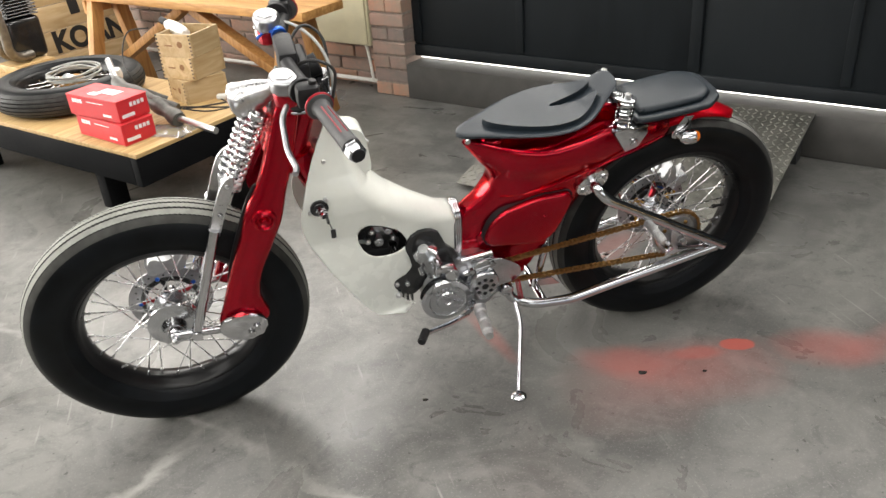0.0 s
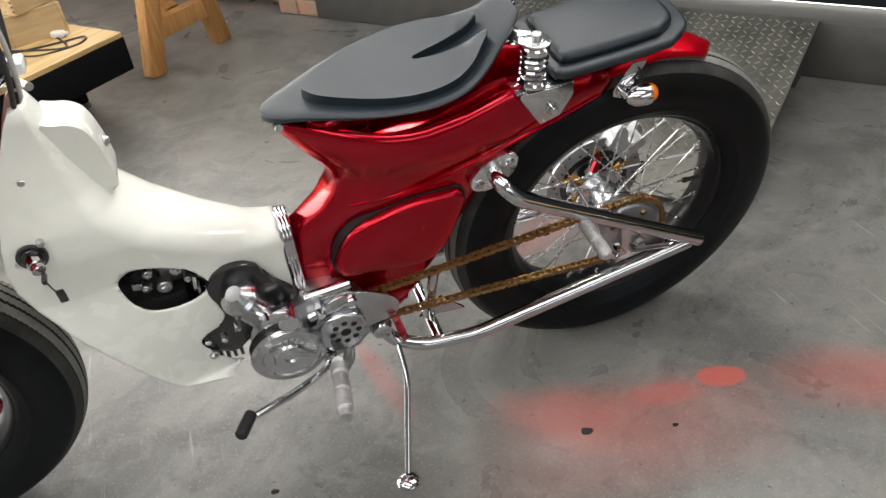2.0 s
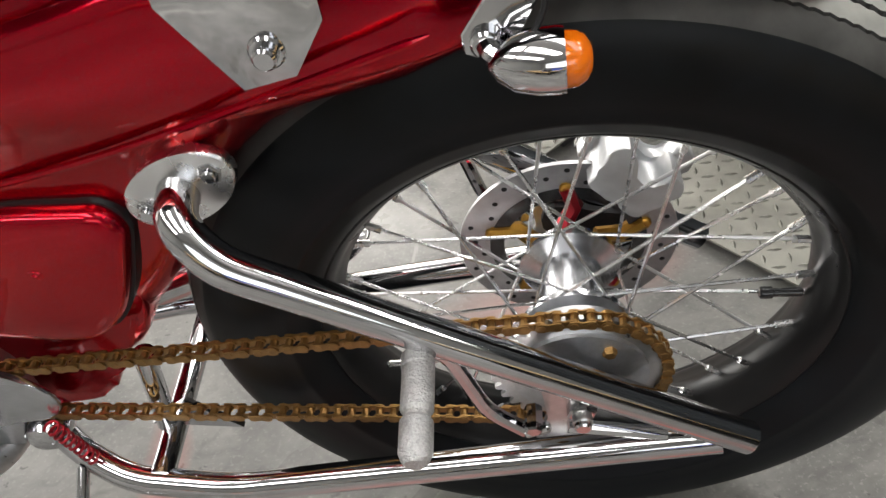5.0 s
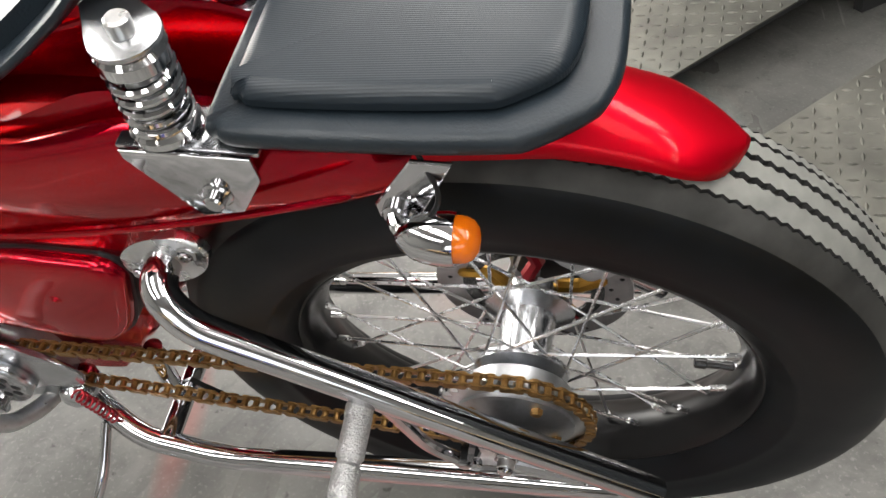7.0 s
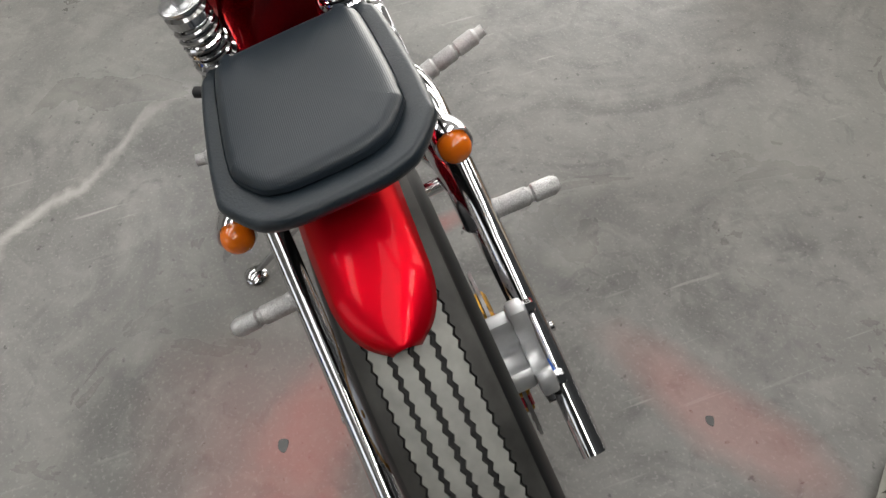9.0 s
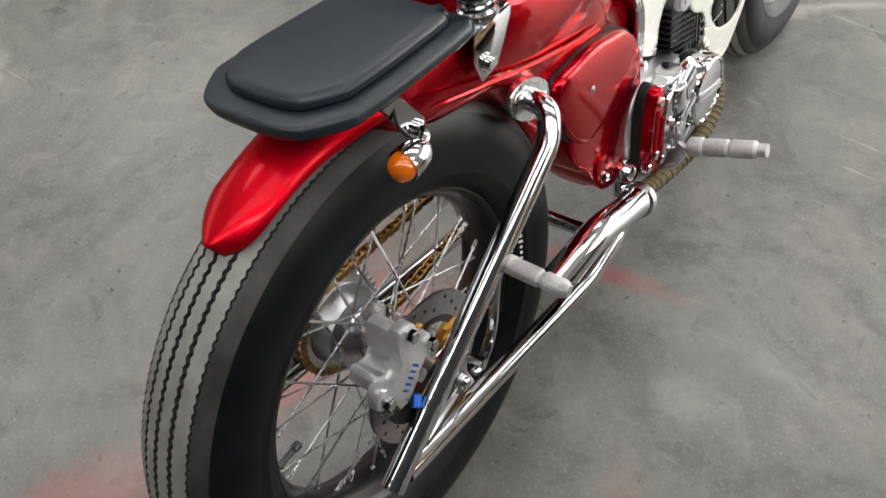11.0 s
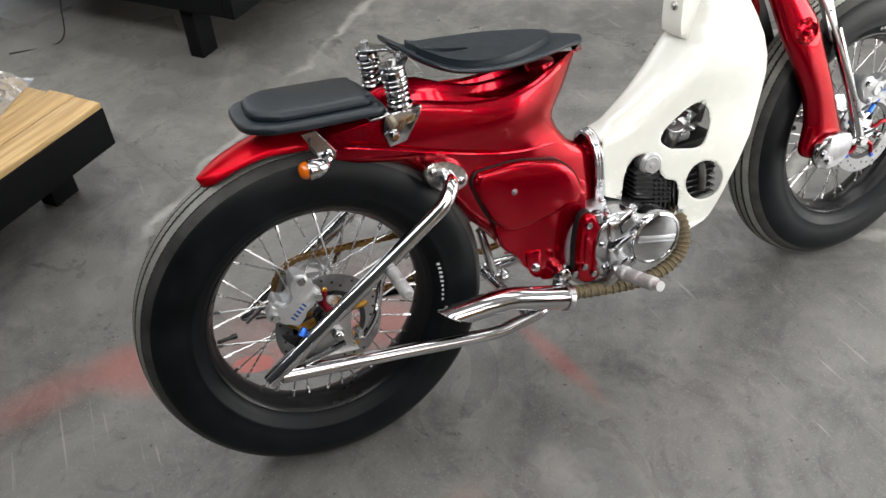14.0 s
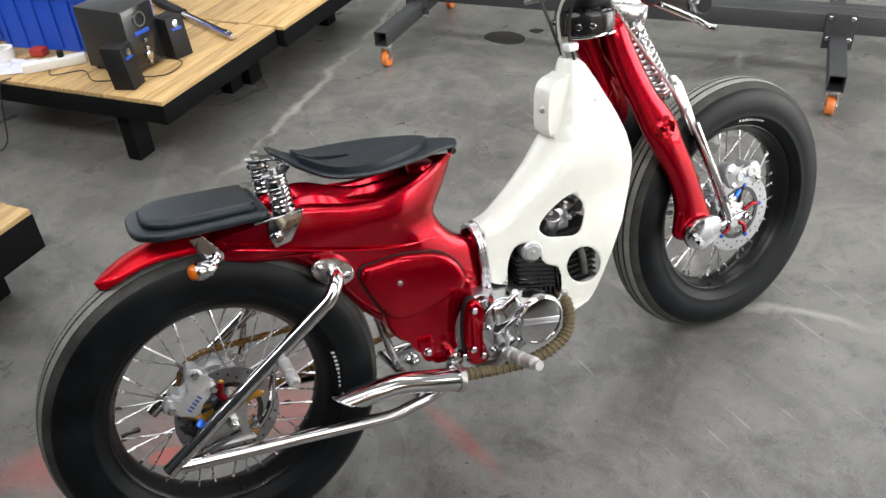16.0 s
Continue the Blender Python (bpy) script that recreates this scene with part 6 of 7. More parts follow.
for s in (1, -1):
    leg = part("fork_leg", fork_leg_geo(s), RED, bike, "candy red pressed fork leg", angle=60)
    part("fork_boss", joined(lathe([(0.029, 0.094), (0.0265, 0.1035), (0.021, 0.1065), (0.0175, 0.103), (0.0145, 0.1055), (0.009, 0.102), (0.006, 0.108), (0.001, 0.109)], (1.087, 0, 0.638), (0, s, 0), 36)), RED, leg)
    # web coloured matt black instead of the leg's red
    inner = slab(curved([(1.062, 0.695), (1.098, 0.710), (1.150, 0.60), (1.196, 0.46), (1.160, 0.44), (1.098, 0.58)], 3), 0.0605, 0.0665, 0.001, "xz")
    part("inner_web", inner if s > 0 else mirrored(inner), MATT, leg, "inner web coloured matt black")
    arm_line = [(1.124, 0.362), (1.140, 0.382), (1.165, 0.393), (1.215, 0.388), (1.236, 0.368), (1.230, 0.340), (1.195, 0.318), (1.155, 0.316), (1.130, 0.335)]
    arm_geo = slab(curved(arm_line, 4), 0.1100, 0.1240, 0.006, "xz", 3)
    cap_ob = part("pivot_cover", arm_geo if s > 0 else mirrored(arm_geo), CHROME, bike, "chrome pivot cover at the fork foot")
    for x, z in ((1.150, 0.352), (1.165, 0.334)):
        part("pivot_bolt", cyl((x, s * 0.123, z), (x, s * 0.131, z), 0.009, n=16), CHROME, cap_ob)
    link = part("leading_link", tube(rounded([(1.21, s * 0.100, 0.345), (1.28, s * 0.088, 0.338), (1.350, s * 0.078, 0.334)], 0.03), 0.011, 12), CHROME, bike, "chrome leading link")
    part("link_nut", joined(cyl((1.346, s * 0.055, 0.334), (1.346, s * 0.098, 0.334), 0.010, n=6), cyl((1.346, s * 0.09, 0.334), (1.346, s * 0.106, 0.334), 0.006, n=12)), CHROME, link)
    rod = part("strut", joined(tube([(1.292, s * 0.090, 0.338), (1.245, s * 0.084, 0.478), (1.198, s * 0.070, 0.615)], 0.0125, 14), cyl((1.292, s * 0.075, 0.338), (1.292, s * 0.106, 0.338), 0.013)), CHROME, bike, "polished strut from link to bracket")
    brk_line = [(1.132, 0.732), (1.150, 0.738), (1.170, 0.710), (1.192, 0.655), (1.214, 0.592), (1.206, 0.580), (1.190, 0.592), (1.166, 0.655)]
    part("strut_bracket", slab(curved(brk_line, 3), (0.055 if s > 0 else -0.067), (0.067 if s > 0 else -0.055), 0.003, "xz", 2), STEEL, rod, "machined alloy bracket")
    for x, z in ((1.150, 0.722), (1.178, 0.652), (1.203, 0.592)):
        part("bracket_screw", cyl((x, s * 0.066, z), (x, s * 0.073, z), 0.006, n=6), CHROME, rod)
for s in (1, -1):
    sp = part("fork_spring", spring((1.140, s * 0.036, 0.706), (1.060, s * 0.036, 0.862), 0.0185, 0.0036, 11, 8, 18), SATIN, bike, "exposed chrome fork spring")
    part("spring_rod", tube([(1.147, s * 0.036, 0.692), (1.054, s * 0.036, 0.874)], 0.0085, 12), CHROME, sp)
    part("spring_seat", cyl((1.144, s * 0.036, 0.698), (1.139, s * 0.036, 0.708), 0.0225), SATIN, sp)
    part("spring_cap", cyl((1.062, s * 0.036, 0.858), (1.056, s * 0.036, 0.870), 0.021), SATIN, sp)
part("fork_arch", box((1.155, 0.0, 0.686), (0.030, 0.07, 0.024), 0.006), ALU, bike, "machined alloy arch over the tyre")
part("front_axle", cyl((1.346, -0.09, 0.334), (1.346, 0.09, 0.334), 0.007), STEEL, bike)
part("fork_bridge", joined(slab([(0.985, 0.892), (1.015, 0.896), (1.062, 0.780), (1.035, 0.750), (0.998, 0.82)], -0.044, 0.044, 0.006, "xz")), RED, bike, "red fork bridge")
part("steering_head", joined(cyl((0.944, 0, 0.885), (1.008, 0, 0.700), 0.026, n=28), cyl((0.938, 0, 0.900), (0.949, 0, 0.875), 0.031, n=28)), RED, bike, "red steering head")
part("down_tube", tube(smooth([(0.985, 0, 0.74), (0.93, 0, 0.62), (0.84, 0, 0.55), (0.72, 0, 0.50), (0.62, 0, 0.46)], 6), 0.034, 20), RED, bike, "red frame tube under the shield")
yoke_line = curved([(0.898, 0.0), (0.908, 0.040), (0.945, 0.064), (0.995, 0.060), (1.018, 0.0), (0.995, -0.060), (0.945, -0.064), (0.908, -0.040)], 4)
yoke = part("top_yoke", joined(slab(yoke_line, 0.868, 0.922, 0.012, "xy", 4), cyl((0.938, 0, 0.920), (0.933, 0, 0.936), 0.018, n=6)), BLACK, bike, "black bowl-shaped top yoke")
part("yoke_rim", tube([(x, y, 0.871) for x, y in yoke_line + yoke_line[:1]], 0.0032, 8), CHROME, yoke, "chrome rim")
for x, y in ((0.912, -0.046), (0.912, 0.046), (0.936, -0.062), (0.936, 0.062)):
    part("yoke_bolt", cyl((x, y, 0.895), (x - 0.006, y * 1.12, 0.895), 0.007, n=8), CHROME, yoke)
part("dash_block", box((0.897, -0.030, 0.855), (0.026, 0.030, 0.018), 0.005, 2), GLASS, yoke, "pale plastic block below the yoke")
# front caliper
fc_line = curved([(1.276, 0.474), (1.288, 0.488), (1.305, 0.486), (1.318, 0.468), (1.342, 0.464), (1.358, 0.476), (1.378, 0.474), (1.388, 0.452), (1.391, 0.424), (1.374, 0.417), (1.352, 0.426), (1.326, 0.428), (1.306, 0.419), (1.288, 0.432), (1.280, 0.452)], 3)
fc = part("front_caliper", joined(slab(fc_line, -0.094, -0.078, 0.004, "xz", 2), slab([(1.335 + (x - 1.335) * 0.86, 0.452 + (z - 0.452) * 0.8) for x, z in fc_line], -0.078, -0.048, 0.003, "xz", 2)), CALIPER, bike, "light grey two-piston front brake caliper")
part("caliper_print", joined(*[box((1.338 + 0.0065 * k, -0.0943, 0.446), (0.0035, 0.001, 0.008), 0) for k in range(5)]), BLUE, fc)
for x, z in ((1.290, 0.474), (1.300, 0.432), (1.380, 0.432)):
    part("caliper_bolt", joined(cyl((x, -0.093, z), (x, -0.102, z), 0.0065, n=6), cyl((x, -0.093, z), (x, -0.0965, z), 0.009, n=16)), CHROME, fc)
for x in (1.322, 1.356):
    part("piston_cap", lathe([(0.014, -0.093), (0.0135, -0.0962), (0.011, -0.0972), (0.0095, -0.0955), (0.001, -0.0955)], (x, 0, 0.450 + 0.1 * (x - 1.322)), (0, 1, 0), 20), CALIPER, fc)
part("hose_fitting", cyl((1.325, -0.088, 0.412), (1.300, -0.098, 0.402), 0.006), BLUE, fc, "blue hose fitting")
part("brake_hose", tube(smooth([(1.300, -0.098, 0.402), (1.272, -0.104, 0.405), (1.235, -0.103, 0.48), (1.185, -0.088, 0.60), (1.135, -0.070, 0.71), (1.06, -0.050, 0.83), (1.0, -0.04, 0.93)], 8), 0.004, 8), STEEL, fc, "braided steel brake hose")

# ---- handlebar ----
part("bar_clamp", joined(box((0.968, 0.0, 0.948), (0.060, 0.105, 0.050), 0.010, 3), cyl((0.945, 0.0, 0.935), (0.915, 0.0, 0.945), 0.024)), MATT, bike, "black handlebar clamp")
for y, z in ((0.03, 0.0), (-0.035, 0.012)):
    part("cable_loop", tube(smooth([(0.985, y, 0.955), (0.935, y * 2.2, 0.985 + z), (0.893, y * 2.0, 0.955 + z), (0.893, y, 0.89), (0.915, y * 0.6, 0.80)], 8), 0.0035, 8), CORD, bike, "black cable loop")
bar = part("handlebar", tube(rounded([(0.936, -0.30, 0.971), (0.958, -0.19, 0.976), (0.985, -0.06, 0.980), (0.985, 0.06, 0.980), (0.958, 0.19, 0.976), (0.936, 0.30, 0.971)], 0.05), 0.0145, 16), MATT, bike, "black handlebar")
part("bar_riser", joined(cyl((0.955, 0.035, 0.915), (0.975, 0.035, 0.985), 0.016), cyl((0.955, -0.035, 0.915), (0.975, -0.035, 0.985), 0.016), box((0.98, 0, 0.985), (0.04, 0.11, 0.03), 0.008)), MATT, bar)
for s in (1, -1):
    a, b = Vector((0.949, s * 0.235, 0.974)), Vector((0.918, s * 0.385, 0.968))
    d = (b - a).normalized()
    L = (b - a).length
    grip = part("grip", lathe([(0.014, -0.004), (0.026, -0.004), (0.027, 0.0), (0.026, 0.004), (0.019, 0.007), (0.0165, 0.020), (0.0165, L - 0.012), (0.018, L - 0.008), (0.018, L)], a, d, 28), GRIP, bar, "grey rubber grip with a red edge")
    part("grip_flange", lathe([(0.0262, -0.003), (0.0285, -0.001), (0.0285, 0.001), (0.0262, 0.003)], a, d, 28, closed=True), RUBY, grip, "red rubber edge")
    part("grip_stripe", joined(*[tube([a + d * 0.03 + off * 0.0166, a + d * (L - 0.03) + off * 0.0166], 0.0011, 6) for off in (Vector((0.35, 0.0, 0.94)).normalized(), Vector((-0.3, 0.0, 0.95)).normalized())]), RUBY, grip, "red stripe")
    part("bar_end", lathe([(0.016, 0), (0.0175, 0.002), (0.0175, 0.016), (0.0165, 0.019), (0.0175, 0.022), (0.0175, 0.030), (0.014, 0.034), (0.002, 0.034)], b - d * 0.006, d, 6), ALU, grip, "hexagonal alloy bar end")
    part("end_plug", cyl(b + d * 0.026, b + d * 0.0295, 0.013), MATT, grip)
    # master cylinder and lever
    d_z = 0.030 if s > 0 else 0.010
    mc = part("master_cylinder", slab(curved([(0.985, s * 0.095), (1.015, s * 0.090), (1.030, s * 0.120), (1.022, s * 0.155), (0.990, s * 0.165), (0.972, s * 0.135)], 3), 0.992 - d_z, 1.022 - d_z, 0.007, "xy", 3), DISC, bar, "chrome fluid reservoir")
    part("reservoir_body", slab(curved([(0.985, s * 0.098), (1.018, s * 0.095), (1.026, s * 0.125), (1.018, s * 0.152), (0.990, s * 0.158), (0.974, s * 0.132)], 3), 0.965 - d_z, 0.992 - d_z, 0.004, "xy", 2), material("red_reservoir", (0.42, 0.012, 0.025), 0.25, 0.7), mc, "red anodised reservoir body")
    part("reservoir_window", slab([(0.988, s * 0.112), (1.006, s * 0.106), (1.019, s * 0.120), (1.015, s * 0.142), (0.996, s * 0.149), (0.982, s * 0.134)], 1.0215 - d_z, 1.0235 - d_z, 0.0, "xy"), DISC, mc)
    part("lever_blade", tube(rounded([(1.000, s * 0.150, 0.945), (1.018, s * 0.18, 0.928), (1.022, s * 0.27, 0.908), (1.012, s * 0.315, 0.900), (1.018, s * 0.33, 0.897)], 0.03), 0.0058 if s > 0 else 0.0072, 12), DISC if s > 0 else CHROME, mc, "slim bent lever")
    part("switch_pod", joined(box((0.965, s * 0.205, 0.985), (0.045, 0.04, 0.045), 0.010), cyl((0.975, s * 0.18, 0.985), (0.972, s * 0.19, 0.985), 0.026), cyl((0.955, s * 0.205, 1.005), (0.953, s * 0.205, 1.014), 0.008)), MATT, bar, "black switch pod")
    if s < 0:
        part("bar_cable", tube(smooth([(0.972, -0.150, 0.985), (0.940, -0.085, 0.992), (0.908, -0.035, 0.972), (0.890, -0.005, 0.92), (0.897, 0.0, 0.84), (0.915, 0.0, 0.78)], 8), 0.0034, 8), CABLE, bar, "grey cable sleeve")
part("blue_tie", joined(cyl((0.982, -0.072, 0.985), (0.983, -0.085, 0.985), 0.0165), tube(rounded([(0.99, -0.08, 0.99), (1.01, -0.10, 0.985), (1.03, -0.09, 0.975)], 0.01), 0.003, 6)), BLUE, bar)
lamp = part("headlamp", lathe([(0.002, -0.092), (0.008, -0.082), (0.021, -0.050), (0.031, -0.018), (0.037, 0.008), (0.0395, 0.022), (0.0415, 0.024), (0.0415, 0.031), (0.038, 0.032)], (1.068, 0.0, 0.890), (0.9, -0.22, -0.36), 48), STEEL, bike, "small chrome bullet headlamp")
part("headlamp_glass", lathe([(0.039, 0.028), (0.039, 0.033), (0.029, 0.039), (0.012, 0.042), (0.001, 0.0425)], (1.068, 0.0, 0.890), (0.9, -0.22, -0.36), 36), GLASS, lamp, "clear headlamp glass")
part("headlamp_mount", joined(box((1.020, 0.0, 0.885), (0.03, 0.026, 0.022), 0.005), cyl((1.03, 0, 0.87), (1.025, 0, 0.845), 0.009)), ALU, lamp)

# ---- things on the platform beside the trestle table ----
TOP = 0.3005


def carton(X, Y, z, turn, label):
    """Red parts carton with white printed bars."""
    t = thing("carton", room(X, Y, z, turn), label, "box", "red cartons")
    part("carton_body", box((0, 0, 0.042), (0.145, 0.315, 0.083), 0.002, 1), BOX_RED, t)
    part("carton_lid", box((0, 0, 0.0845), (0.148, 0.318, 0.004), 0.0012, 1), BOX_RED, t)
    bars = [box((0.0737, -0.115 + 0.016 * k, 0.064), (0.0012, 0.012, 0.016), 0) for k in range(4)]
    bars += [box((0.0737, 0.02, 0.066), (0.0012, 0.10, 0.003), 0), box((0.0737, 0.085, 0.022), (0.0012, 0.05, 0.010), 0)]
    part("printed_bar", joined(*bars), PRINT, t, "white printed bars")
    ends = [box((-0.045 + 0.018 * k, 0.1590, 0.060), (0.013, 0.0012, 0.016), 0) for k in range(4)] + [box((0.03, 0.1590, 0.022), (0.06, 0.0012, 0.014), 0)]
    part("printed_bar", joined(*ends), PRINT, t, "white printed bars")
    part("printed_shape", joined(box((-0.01, 0.02, 0.0872), (0.05, 0.10, 0.0012), 0), box((0.03, -0.03, 0.0872), (0.03, 0.05, 0.0012), 0)), PRINT, t, "white printed shape")
    return t


carton(0.235, -2.165, TOP, -3, "closed red parts carton with white print on the platform")
carton(0.232, -2.185, TOP + 0.0875, 1, "closed red parts carton with white print, stacked on another")


BURNT = material("burnt_print", (0.28, 0.14, 0.06), 0.7)


def wooden_box(z, turn, X, Y, open_top, label, h=0.098, sx=0.20, sy=0.185):
    t = thing("wooden_box", room(X, Y, z, turn), label, "box", "stacked wooden boxes")
    w = 0.010
    part("bottom", box((0, 0, 0.005), (sx - 0.022, sy - 0.022, 0.009), 0.001, 1), CRATE_WOOD, t)
    for s in (1, -1):
        part("side_board", box((s * (sx / 2 - w / 2), 0, h / 2), (w, sy, h), 0.0015, 1), CRATE_WOOD, t)
        part("end_board", box((0, s * (sy / 2 - w / 2), h / 2), (sx - 2 * w - 0.001, w, h), 0.0015, 1), CRATE_WOOD, t)
        joints = [box((sx / 2 + 0.0003, s * (sy / 2 - 0.006), 0.014 + 0.016 * k), (0.0012, 0.009, 0.006), 0) for k in range(6)]
        part("finger_joint", joined(*joints), INK, t)
    if not open_top:
        part("lid", box((0, 0, h - 0.006), (sx - 0.021, sy - 0.021, 0.010), 0.001, 1), CRATE_WOOD, t)
    part("burnt_mark", cyl((sx / 2 - 0.001, 0.03, 0.055), (sx / 2 + 0.0008, 0.03, 0.055), 0.014, n=20), BURNT, t)
    part("burnt_bar", box((sx / 2 + 0.0002, -0.03, 0.05), (0.001, 0.04, 0.006), 0), BURNT, t)
    return t


wooden_box(TOP, -18, -0.262, -2.235, False, "small pale wooden box at the foot of a stack", 0.105)
wooden_box(TOP + 0.1055, 6, -0.265, -2.240, False, "small pale wooden box in the middle of a stack", 0.098)
wooden_box(TOP + 0.2040, 12, -0.265, -2.240, True, "small open wooden box holding a white heat gun", 0.098)
gun = thing("heat_gun", room(-0.265, -2.30, TOP + 0.252, 165), "white heat gun with a black cord lying in a box", "tool")
part("barrel", moved(lathe([(0.006, -0.09), (0.020, -0.085), (0.027, -0.04), (0.029, 0.03), (0.024, 0.08), (0.016, 0.10)], (0, 0, 0), (0, 1, 0), 24), pose(0, 0, 0.045, 6, 0, 0)), PLASTIC, gun)
part("nozzle", lathe([(0.012, 0.098), (0.016, 0.10), (0.016, 0.15), (0.013, 0.152)], (0, 0, 0.050), (0, 1, 0.1), 20), MATT, gun, "black nozzle")
part("handle", moved(box((0, 0, 0), (0.03, 0.032, 0.09), 0.012, 3), pose(0, -0.06, 0.02, 30, 0, 0)), PLASTIC, gun)
solo("cord", tube(smooth([(-0.30, -2.55, 0.575), (-0.22, -2.60, 0.57), (-0.13, -2.55, 0.49), (-0.10, -2.49, 0.42), (-0.12, -2.47, 0.35), (-0.10, -2.42, 0.304), (-0.05, -2.30, 0.304), (-0.10, -2.15, 0.304), (-0.22, -2.05, 0.304), (-0.30, -2.0, 0.304), (-0.24, -1.96, 0.304), (-0.12, -2.02, 0.304), (-0.04, -2.12, 0.33), (0.0, -2.2, 0.35), (-0.02, -2.26, 0.304), (-0.10, -2.2, 0.304), (-0.20, -1.98, 0.304), (-0.27, -2.12, 0.304)], 8), 0.0032, 8), CORD, room(0, 0), "black power cord looped over the platform", "cord")
solo("power_plug", joined(box((0, 0, 0.012), (0.03, 0.045, 0.022), 0.006, 2), cyl((0, 0.022, 0.012), (0, 0.04, 0.012), 0.006, n=10)), PLASTIC, room(-0.27, -2.10, TOP, 30), "white power plug on the platform", "plug")

spare = thing("spare_wheel", room(0.005, -2.81, TOP + 0.066) @ pose(0, 0, 0, 90, 0, 20), "spare wheel with a black tyre lying on the platform", "wheel")
part("tyre", mesh_of("tyre", tyre_shape, RUBBER, SHOULDER, GROOVE, SHOULDER, angle=40, pick=lambda i: tyre_mats[i]), RUBBER, spare)
part("rim", RIM_MESH, BLACK, spare)
for k in range(18):
    ob = new("spoke", spoke_meshes(0.042, 0.02)[k % 2] if k < 2 else spoke_keep[k % 2])
    if k < 2:
        spoke_keep = [ob.data] if k == 0 else spoke_keep + [ob.data]
    ob.parent = spare
    ob.rotation_euler = (0, radians(20 * k), 0)
part("hub", lathe([(0.01, -0.05), (0.046, -0.03), (0.046, -0.02), (0.03, -0.01), (0.03, 0.02), (0.046, 0.028), (0.01, 0.05)], (0, 0, 0), (0, 1, 0), 32), CAST, spare)
coil = [Vector((0.115 * math.cos(t) * (1 + 0.10 * math.sin(2.3 * t)) - 0.02, 0.115 * math.sin(t) * (1 + 0.12 * math.cos(1.7 * t)) - 2.79, 0.402 + 0.004 * math.sin(3.1 * t) + 0.0011 * t)) for t in np.linspace(0, 9.6 * math.pi, 150)]
solo("cable_coil", tube(coil, 0.0042, 8), CABLE, room(0, 0), "coil of grey brake cable lying in the spare wheel", "cable")
solo("tape_roll", lathe([(0.034, 0.0), (0.055, 0.0), (0.055, 0.045), (0.034, 0.045)], (0, 0, 0), (0, 0, 1), 36, closed=True), material("brown_tape", (0.50, 0.25, 0.05), 0.4, 0, 0.3, 0.1, 60), room(0.0, -2.80, TOP + 0.056), "roll of brown packing tape in the spare wheel", "tape")

fork = thing("fork_leg", room(0, 0), "worn grey steel fork leg lying on the platform", "motorcycle part")
part("casting", tube(smooth([(0.02, -2.42, 0.445), (0.06, -2.32, 0.425), (0.05, -2.18, 0.390), (0.07, -2.05, 0.365), (0.09, -1.95, 0.345)], 6), [0.014 + 0.014 * min(1, k / 6) + 0.008 * math.sin(k * 0.5) ** 2 for k in range(25)], 14), FORK_GREY, fork)
part("bright_tube", tube([(-0.06, -2.56, 0.487), (0.03, -2.40, 0.440)], 0.0145, 16), STEEL, fork, "bright turned tube")
part("bright_tube", tube([(0.085, -1.97, 0.350), (0.105, -1.72, 0.338)], 0.0135, 16), STEEL, fork, "bright turned tube")
part("yoke", tube(smooth([(-0.04, -2.18, 0.36), (0.03, -2.22, 0.41), (0.06, -2.12, 0.40), (0.03, -2.02, 0.37)], 6), 0.016, 12), FORK_GREY, fork)
part("knob", lathe([(0.004, -0.03), (0.018, -0.022), (0.022, 0.0), (0.018, 0.022), (0.004, 0.03)], (-0.03, -2.47, 0.445), (0.2, 0.2, 1), 18), PLASTIC, fork, "cream rubber knob")


def crumpled(nx, ny, sx, sy, h, seed):
    r = random.Random(seed)
    vs = [((i / (nx - 1) - 0.5) * sx, (j / (ny - 1) - 0.5) * sy, 0.0015 + h * r.random() * (1 - abs(2 * i / (nx - 1) - 1) ** 3) * (1 - abs(2 * j / (ny - 1) - 1) ** 3)) for i in range(nx) for j in range(ny)]
    return vs, [(i * ny + j, (i + 1) * ny + j, (i + 1) * ny + j + 1, i * ny + j + 1) for i in range(nx - 1) for j in range(ny - 1)]


CLEAR = material("clear_plastic_film", (0.75, 0.75, 0.73), 0.15, 0, 0.4, 0.15, 40)
CLEAR.node_tree.nodes["Principled BSDF"].inputs["Transmission Weight"].default_value = 0.75
solo("parts_bag", crumpled(10, 12, 0.14, 0.20, 0.022, 3), CLEAR, room(0.12, -1.99, TOP, 20), "crumpled clear plastic bag of small parts", "bag", angle=20)
solo("parts_card", box((0, 0, 0.001), (0.05, 0.12, 0.002), 0), material("yellow_card", (0.65, 0.45, 0.05), 0.5), room(0.14, -1.98, TOP, 25), "yellow printed card below a plastic bag", "card")
# engine with two bent pipes further back on the platform
eng = thing("spare_engine", room(-0.21, -3.57, TOP), "bare engine with two bent exhaust pipes on a wooden block", "engine")
part("block", box((-0.02, 0, 0.02), (0.22, 0.20, 0.04), 0.004), PINE, eng, "pine support block")
part("crankcase", joined(box((-0.06, -0.06, 0.15), (0.20, 0.17, 0.22), 0.03, 3), cyl((0.03, -0.06, 0.15), (0.06, -0.06, 0.15), 0.07)), BLACK, eng)
for k in range(9):
    part("fin", box((-0.06, -0.06, 0.268 + 0.016 * k), (0.19, 0.17, 0.007), 0.002, 1), BLACK, eng)
part("barrel", box((-0.06, -0.06, 0.33), (0.13, 0.12, 0.16), 0.01), BLACK, eng)
